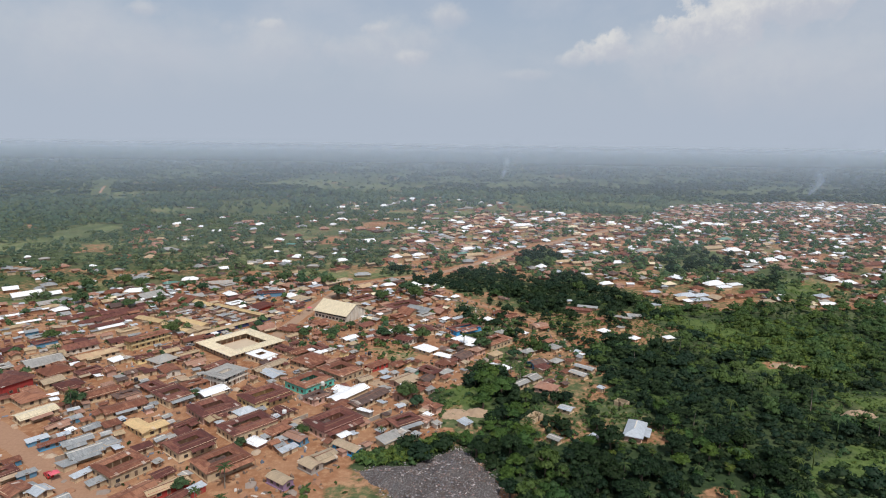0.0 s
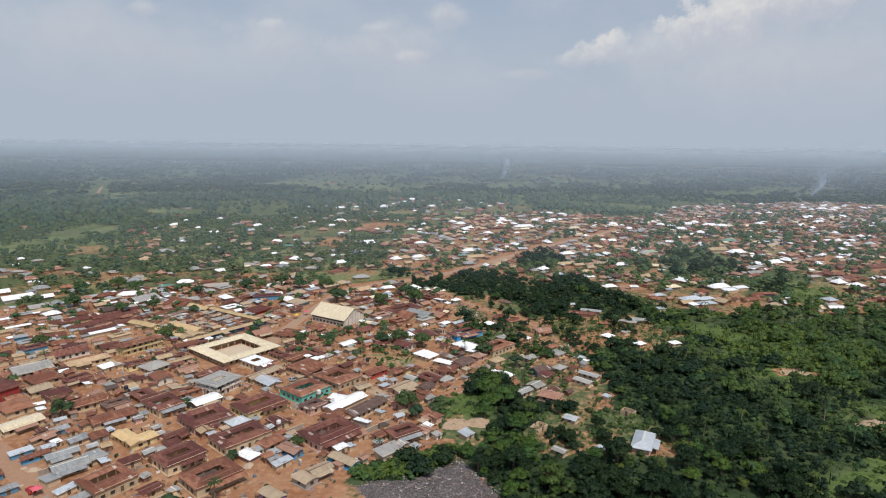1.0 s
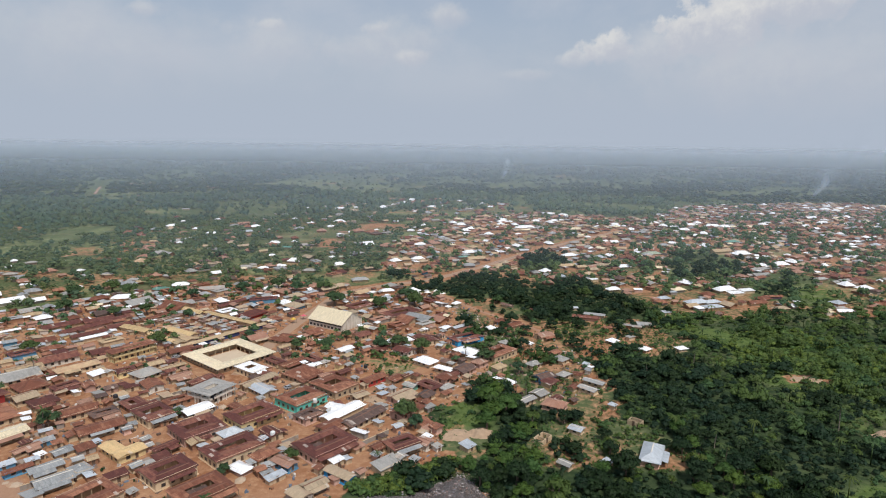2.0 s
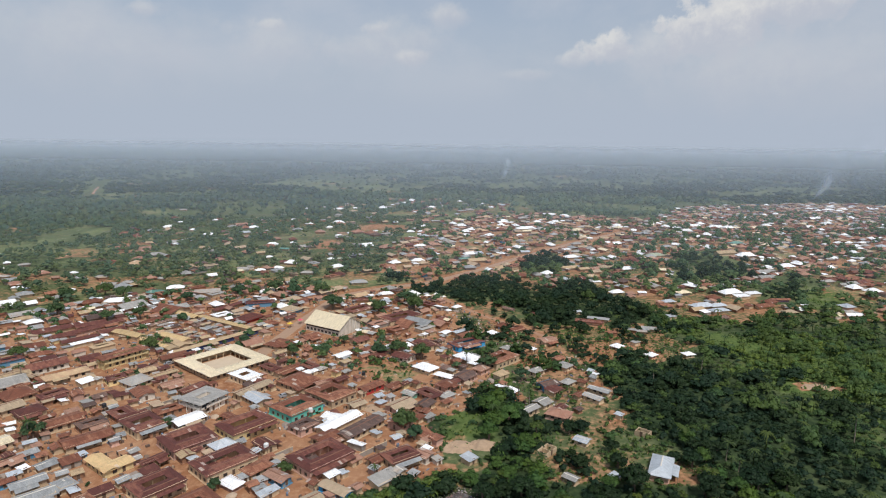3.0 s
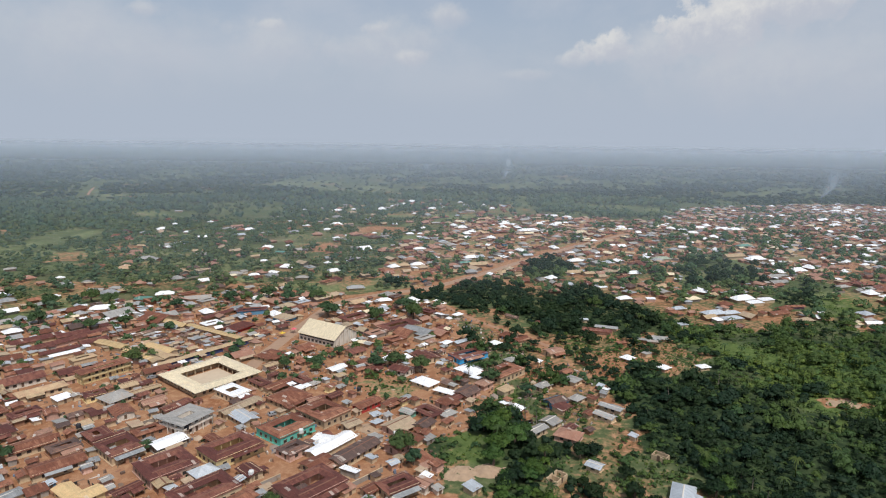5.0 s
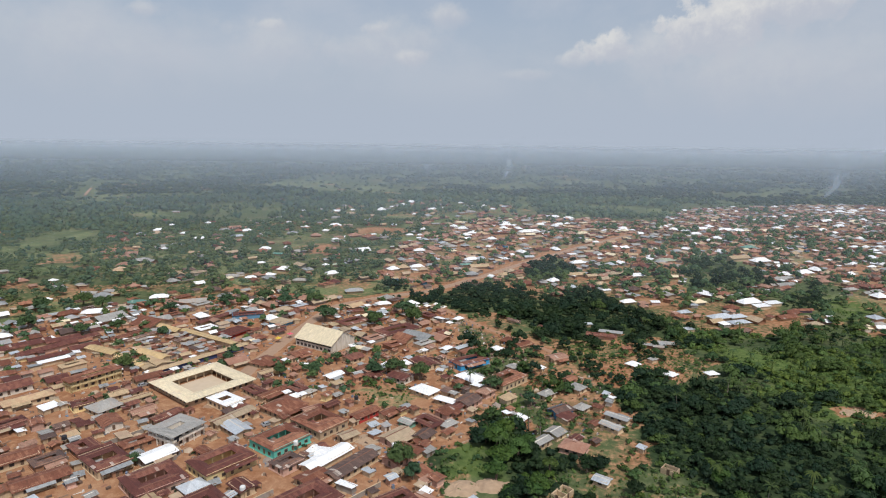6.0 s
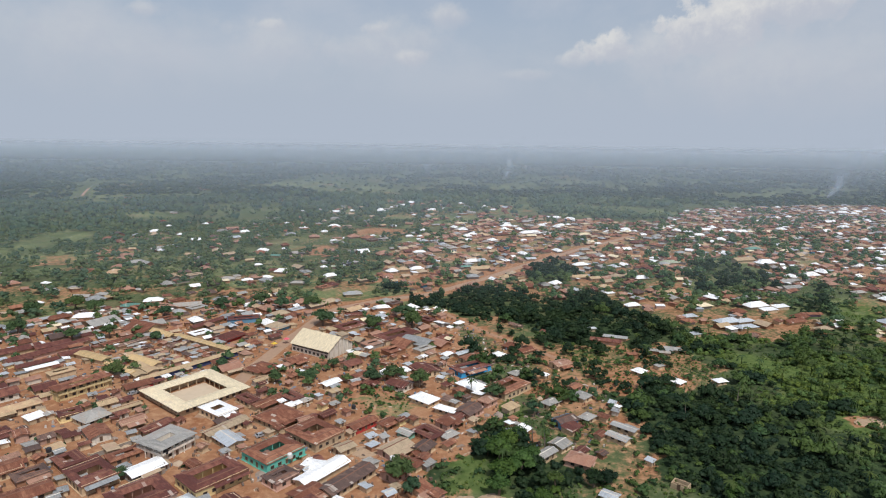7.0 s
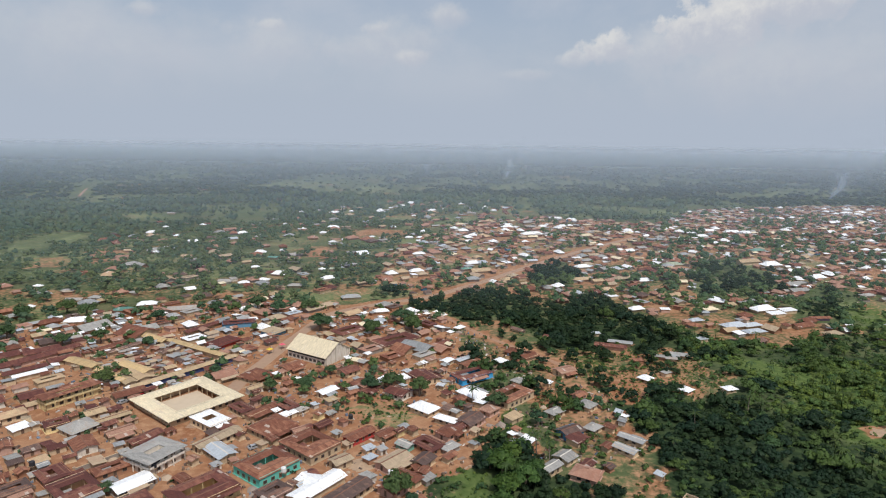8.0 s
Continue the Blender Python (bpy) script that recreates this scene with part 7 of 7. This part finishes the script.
# ---------------------------------------------------------------- smoke of the bush fires
def build_plume(x, y, height, lean, width, dense):
    """A thin drifting veil of smoke, widening as it rises."""
    m = bpy.data.materials.new("drifting_smoke")
    m.use_nodes = True
    t = m.node_tree
    t.nodes.clear()
    out, mix = t.nodes.new("ShaderNodeOutputMaterial"), t.nodes.new("ShaderNodeMixShader")
    clear, glow = t.nodes.new("ShaderNodeBsdfTransparent"), t.nodes.new("ShaderNodeBsdfTranslucent")
    soft = t.nodes.new("ShaderNodeBsdfDiffuse")
    both = t.nodes.new("ShaderNodeAddShader")
    for n in (glow, soft):
        n.inputs["Color"].default_value = (0.47, 0.53, 0.60, 1)
        t.links.new(n.outputs[0], both.inputs[0 if n is glow else 1])
    at = t.nodes.new("ShaderNodeAttribute")
    at.attribute_name = "tone"
    wisp = ramp_node(t, noise_node(t, world_coord(t), 0.028, 4, 0.5, 0.2), 0.22, 0.75)
    t.links.new(math_node(t, "MULTIPLY", math_node(t, "MULTIPLY", at.outputs["Fac"], wisp), dense, clamp=True), mix.inputs[0])
    t.links.new(clear.outputs[0], mix.inputs[1])
    t.links.new(both.outputs[0], mix.inputs[2])
    t.links.new(mix.outputs[0], out.inputs[0])
    verts, faces, tone = [], [], []
    rows, cols = 16, 9
    for i in range(rows + 1):
        s = i / rows
        for j in range(cols):
            u = j / (cols - 1) * 2 - 1
            half = width * (0.08 + 0.92 * s ** 0.8)
            verts.append((x + lean * s ** 1.2 + u * half + width * 0.12 * math.sin(s * 7), y + (1 - u * u) * -half * 0.5, 1 + height * s))
            tone.append((1 - u * u) ** 1.5 * (1 - s) ** 1.1 * (0.4 + 0.6 * min(1, s * 6)))
        if i:
            for j in range(cols - 1):
                a = (i - 1) * cols + j
                faces.append((a, a + 1, a + cols + 1, a + cols))
    ob = mesh_object("smoke_plume", verts, faces, m, tone=tone, smooth=True)
    ob.visible_shadow = False
    tagged(ob, "thin blue-white smoke drifting up from a bush fire", "smoke", kind="stuff")


build_plume(690.0, 1205.0, 120.0, 62.0, 52.0, 0.62)
build_plume(700.0, 1212.0, 150.0, 20.0, 95.0, 0.20)
build_plume(127.0, 1640.0, 115.0, 20.0, 44.0, 0.75)
build_plume(-74.0, 1665.0, 80.0, -10.0, 24.0, 0.45)


# ---------------------------------------------------------------- things in the streets
CLUTTER_MAT = island_material("yard_things", ((0.20, 0.13, 0.09), (0.38, 0.29, 0.21), (0.24, 0.20, 0.17), (0.09, 0.065, 0.055), (0.62, 0.59, 0.55), (0.14, 0.11, 0.09), (0.28, 0.13, 0.08), (0.12, 0.20, 0.30), (0.13, 0.11, 0.10), (0.34, 0.21, 0.13), (0.17, 0.12, 0.09)))


def build_clutter():
    """Benches, crates, boards, sheet offcuts and heaps lying about the yards."""
    x, y = scatter(130, 430, 2.9, 0.5)
    busy = soft_noise(x + 5, y + 80, 11)
    ok = inside(TOWN, x, y) & (rs.rand(len(x)) < np.where(busy > 0.5, 0.7, 0.3)) & (near_line(ROAD_MAIN, x, y) > 5) & (near_line(ROAD_WEST, x, y) > 6) & ~inside(GREEN, x, y)
    for hx, hy, hr, hl in HOUSES:
        ok &= (x - hx) ** 2 + (y - hy) ** 2 > (hr * 1.02) ** 2
    x, y = x[ok], y[ok]
    parts = []
    for px, py in zip(x, y):
        kind = rs.rand()
        if kind < 0.35:
            w, d, h = rs.uniform(0.5, 1.6), rs.uniform(0.4, 0.9), rs.uniform(0.35, 0.9)
        elif kind < 0.65:
            w, d, h = rs.uniform(1.2, 3.0), rs.uniform(0.2, 1.3), rs.uniform(0.06, 0.3)
        else:
            w, d, h = rs.uniform(0.4, 0.8), rs.uniform(0.4, 0.8), rs.uniform(0.5, 1.3)
        v, f = box(-w / 2, w / 2, -d / 2, d / 2, 0.0, h)
        b = radians(50 + rs.choice((0, 90)) + rs.uniform(-25, 25))
        c, s = math.cos(b), math.sin(b)
        for n in range(rs.randint(1, 4)):
            sk, tip = rs.uniform(0.45, 1.0), rs.uniform(0.55, 1.25, 8)
            ox, oy = (rs.uniform(-0.9, 0.9, 2) if n else (0.0, 0.0))
            k = 1.0 if n == 0 else rs.uniform(0.35, 0.8)
            parts.append(([(px + ox + k * (p * c * (sk if r else 1) - q * s), py + oy + k * (p * s + q * c * (sk if r else 1)), k * r * tip[i]) for i, (p, q, r) in enumerate(v)], f))
            b = b + rs.uniform(-0.8, 0.8)
            c, s = math.cos(b), math.sin(b)
    tagged(mesh_object("yard_clutter", *join(parts), CLUTTER_MAT), "benches, crates, boards and scrap lying about the yards", "clutter", kind="stuff")
    # heaps of sand, rubble and firewood
    k = 150
    x, y = rs.uniform(-170, 40, k * 5), rs.uniform(150, 380, k * 5)
    ok = inside(TOWN, x, y) & (near_line(ROAD_MAIN, x, y) > 6)
    for hx, hy, hr, hl in HOUSES:
        ok &= (x - hx) ** 2 + (y - hy) ** 2 > (hr + 1.5) ** 2
    x, y = x[ok][:k], y[ok][:k]
    parts = []
    for i in range(len(x)):
        v, f = lump(np.random.RandomState(300 + i), 1.0)
        r = rs.uniform(0.8, 2.4)
        v = v * np.array([r, r * rs.uniform(0.6, 1.2), r * 0.42]) + np.array([x[i], y[i], 0.0])
        parts.append((v.tolist(), [tuple(g) for g in f.tolist()]))
    heaps = island_material("heaped_sand", ((0.44, 0.30, 0.20), (0.50, 0.40, 0.30), (0.33, 0.17, 0.10), (0.30, 0.26, 0.23)), 0.95)
    tagged(mesh_object("sand_heaps", *join(parts), heaps), "heaps of sand, rubble and firewood between the houses", "heaps", kind="stuff")


build_clutter()


def sand_mound(x, y, rx, ry, h, seed):
    """A low spread heap of dug sand with slumped sides."""
    us, vs = np.meshgrid(np.linspace(-1, 1, 25), np.linspace(-1, 1, 21))
    u, v = us.ravel(), vs.ravel()
    r = np.hypot(u, v) + (soft_noise(u * 4 + seed, v * 4, 1.3) - 0.5) * 0.45
    z = h * np.clip(1 - r, 0, 1) ** 0.8 + (soft_noise(u * 12 + seed, v * 12, 1.1) - 0.5) * 0.35 * (r < 0.95) - 0.04
    n = us.shape[1]
    i = (np.arange(us.shape[0] - 1)[:, None] * n + np.arange(n - 1)[None, :]).ravel()
    f = np.stack([i, i + 1, i + n + 1, i + n], 1)
    f = f[(z[f] > -0.03).any(1)]
    ob = mesh_object("earth_mound", np.stack([x + u * rx, y + v * ry, z], 1), f, SAND_MAT)
    tagged(ob, "low spread mound of pale dug earth", "mound", "mounds of dug earth")


SAND_MAT = plain("dug_sand", (0.37, 0.265, 0.18), 0.95, 0, 0.8, 0.25)
sand_mound(1.5, 212.0, 6.0, 4.5, 1.5, 3)
sand_mound(10.5, 213.5, 5.5, 4.0, 1.8, 9)
sand_mound(152.5, 216.0, 7.5, 4.5, 3.0, 27)
sand_mound(152.5, 268.5, 7.0, 4.0, 0.8, 33)
sand_mound(-35.0, 207.0, 4.0, 3.5, 0.9, 15)
sand_mound(-30.0, 240.0, 4.5, 4.0, 0.8, 21)

GLASS_MAT = plain("car_glass", (0.03, 0.035, 0.04), 0.15)
TYRE_MAT = plain("rubber", (0.025, 0.025, 0.025), 0.85)


def car(x, y, rot, paint, label):
    root = new("car")
    root.matrix_basis = pose(x, y, 0.06, 0, 0, rot)
    side = [(-2.1, 0.32), (2.1, 0.32), (2.12, 0.72), (1.25, 0.92), (-1.95, 0.95), (-2.12, 0.75)]
    cabin = [(-1.75, 0.94), (1.0, 0.90), (0.45, 1.42), (-1.3, 1.44)]
    for name, outline, half, top, mat in (("body", side, 0.84, 0.80, paint), ("cabin", cabin, 0.78, 0.62, paint)):
        n = len(outline)
        v = [(p, -(half if q < 1.2 else top), q) for p, q in outline] + [(p, (half if q < 1.2 else top), q) for p, q in outline]
        f = [tuple(range(n)), tuple(range(2 * n - 1, n - 1, -1))] + [(i, i + n, (i + 1) % n + n, (i + 1) % n) for i in range(n)]
        mesh_object(name, v, f, mat, root)
    for name, p0, p1, z0, z1 in (("windscreen", 0.98, 0.50, 0.95, 1.38), ("rear_window", -1.74, -1.36, 1.0, 1.38)):
        o = 0.02 if p0 > 0 else -0.02
        mesh_object(name, *slab([(p0 + o, -0.66, z0), (p0 + o, 0.66, z0), (p1 + o, 0.56, z1), (p1 + o, -0.56, z1)], [(0, 1, 2, 3) if p0 > 0 else (3, 2, 1, 0)], 0.03), GLASS_MAT, root)
    for s in (-1, 1):
        mesh_object("side_window", *box(-1.2, 0.55, min(s * 0.72, s * 0.76), max(s * 0.72, s * 0.76), 1.0, 1.32), GLASS_MAT, root)
    for px in (-1.3, 1.3):
        for s in (-1, 1):
            v, f = [], []
            for k in range(12):
                b = 2 * math.pi * k / 12
                v += [(px + 0.31 * math.cos(b), s * 0.70, 0.28 + 0.31 * math.sin(b)), (px + 0.31 * math.cos(b), s * 0.88, 0.28 + 0.31 * math.sin(b))]
                j = (k + 1) % 12
                f.append((2 * k, 2 * j, 2 * j + 1, 2 * k + 1))
            f += [tuple(range(0, 24, 2)), tuple(range(23, 0, -2))]
            mesh_object("wheel", v, f, TYRE_MAT, root)
    tagged(root, label, "car", "parked cars")


RED_PAINT = plain("red_car_paint", (0.42, 0.03, 0.03), 0.3)
GREY_PAINT = plain("silver_car_paint", (0.42, 0.43, 0.45), 0.3, 0.4)
car(-119.5, 164.6, 140, RED_PAINT, "red saloon car parked beside market stalls")
car(-122.6, 287.8, 55, RED_PAINT, "red saloon car parked before the market court")
car(-66.3, 249.1, 40, GREY_PAINT, "silver saloon car parked in a dusty yard")
car(-75.5, 342, 60, GREY_PAINT, "silver saloon car parked beside the road")
car(-127, 281, 55, GREY_PAINT, "silver saloon car parked before the market court")


def tent(x, y, size, cloth, label, rot=50.0):
    """A four-posted shade with a pointed cloth."""
    root = new("canopy_tent")
    root.matrix_basis = pose(x, y, 0, 0, 0, rot)
    h, a = 2.3, size / 2
    mid = [(-a * 0.5, -a * 0.5, h + size * 0.10), (a * 0.5, -a * 0.5, h + size * 0.10), (a * 0.5, a * 0.5, h + size * 0.10), (-a * 0.5, a * 0.5, h + size * 0.10)]
    v = [(-a, -a, h), (a, -a, h), (a, a, h), (-a, a, h)] + mid + [(0, 0, h + size * 0.34)]
    f = []
    for i in range(4):
        j = (i + 1) % 4
        f += [(i, j, 4 + j, 4 + i), (4 + i, 4 + j, 8)]
    mesh_object("cloth", *slab(v, f, 0.04), cloth, root)
    for px, py in ((-a, -a), (a, -a), (a, a), (-a, a)):
        mesh_object("post", *box(px * 0.96 - 0.04, px * 0.96 + 0.04, py * 0.96 - 0.04, py * 0.96 + 0.04, 0, h), FRAME_MAT, root)
    tagged(root, label, "tent", "shade tents")


WHITE_CLOTH = plain("white_canvas", (0.80, 0.79, 0.76), 0.8, 0, 1.0, 0.08)
PINK_CLOTH = plain("pink_canvas", (0.62, 0.12, 0.16), 0.8, 0, 1.0, 0.2)
YELLOW_CLOTH = plain("yellow_canvas", (0.62, 0.42, 0.06), 0.8, 0, 1.0, 0.2)
for x, y in ((-22.9, 400), (-17.1, 402.6), (-11.6, 406.5), (-7.2, 401)):
    tent(x, y, 3.4, WHITE_CLOTH, "white peaked canopy tent on four posts")
for x, y, c, word in ((-116.6, 163.0, PINK_CLOTH, "red"), (-130, 291, WHITE_CLOTH, "white"), (-84, 345, PINK_CLOTH, "pink"), (-88, 338, YELLOW_CLOTH, "yellow")):
    tent(x, y, 2.6, c, "small %s shade cloth over a street trader's table" % word)


def tank(x, y, lift, dark):
    root = new("water_tank")
    root.matrix_basis = pose(x, y, 0)
    v, f, n = [], [], 14
    rings = ((0.0, 0.75), (0.15, 0.82), (1.2, 0.82), (1.4, 0.70), (1.52, 0.35), (1.58, 0.30))
    for z, r in rings:
        v += [(r * math.cos(2 * math.pi * k / n), r * math.sin(2 * math.pi * k / n), lift + z) for k in range(n)]
    for i in range(len(rings) - 1):
        f += [(i * n + k, i * n + (k + 1) % n, (i + 1) * n + (k + 1) % n, (i + 1) * n + k) for k in range(n)]
    f += [tuple(reversed(range(n))), tuple(range(len(v) - n, len(v)))]
    mesh_object("barrel", v, f, plain("tank_plastic", (0.03, 0.03, 0.035) if dark else (0.66, 0.67, 0.66), 0.5), root)
    for px in (-0.6, 0.6):
        for py in (-0.6, 0.6):
            mesh_object("leg", *box(px - 0.06, px + 0.06, py - 0.06, py + 0.06, 0, lift), FRAME_MAT, root)
    mesh_object("deck", *box(-0.9, 0.9, -0.9, 0.9, lift - 0.08, lift), FRAME_MAT, root)
    tagged(root, "%s plastic water tank on a timber stand" % ("black" if dark else "pale"), "water tank", "water tanks")


for x, y, lift, dark in ((-91, 232, 2.4, True), (-52, 232, 2.0, False), (-128, 232, 2.2, True), (-20, 232, 1.8, False), (-38, 268, 2.0, True), (-60, 205, 2.2, False)):
    tank(x, y, lift, dark)


def yard_wall(x0, y0, x1, y1, h=1.6):
    """A low block wall with a coping."""
    root = new("yard_wall")
    d = math.hypot(x1 - x0, y1 - y0)
    root.matrix_basis = pose((x0 + x1) / 2, (y0 + y1) / 2, 0, 0, 0, math.degrees(math.atan2(y1 - y0, x1 - x0)))
    mesh_object("blockwork", *box(-d / 2, d / 2, -0.1, 0.1, 0, h), WALLS["grey"], root)
    mesh_object("coping", *box(-d / 2, d / 2, -0.15, 0.15, h, h + 0.1), WALLS["tan"], root)
    tagged(root, "low bare block yard wall with a plain coping", "wall", "yard walls")


for q in ((-123, 173, -112, 184), (-60, 198, -52, 207), (-96, 215, -88, 225), (-30, 203, -22, 212), (-115, 232, -106, 243), (-45, 212, -38, 220)):
    yard_wall(*q)
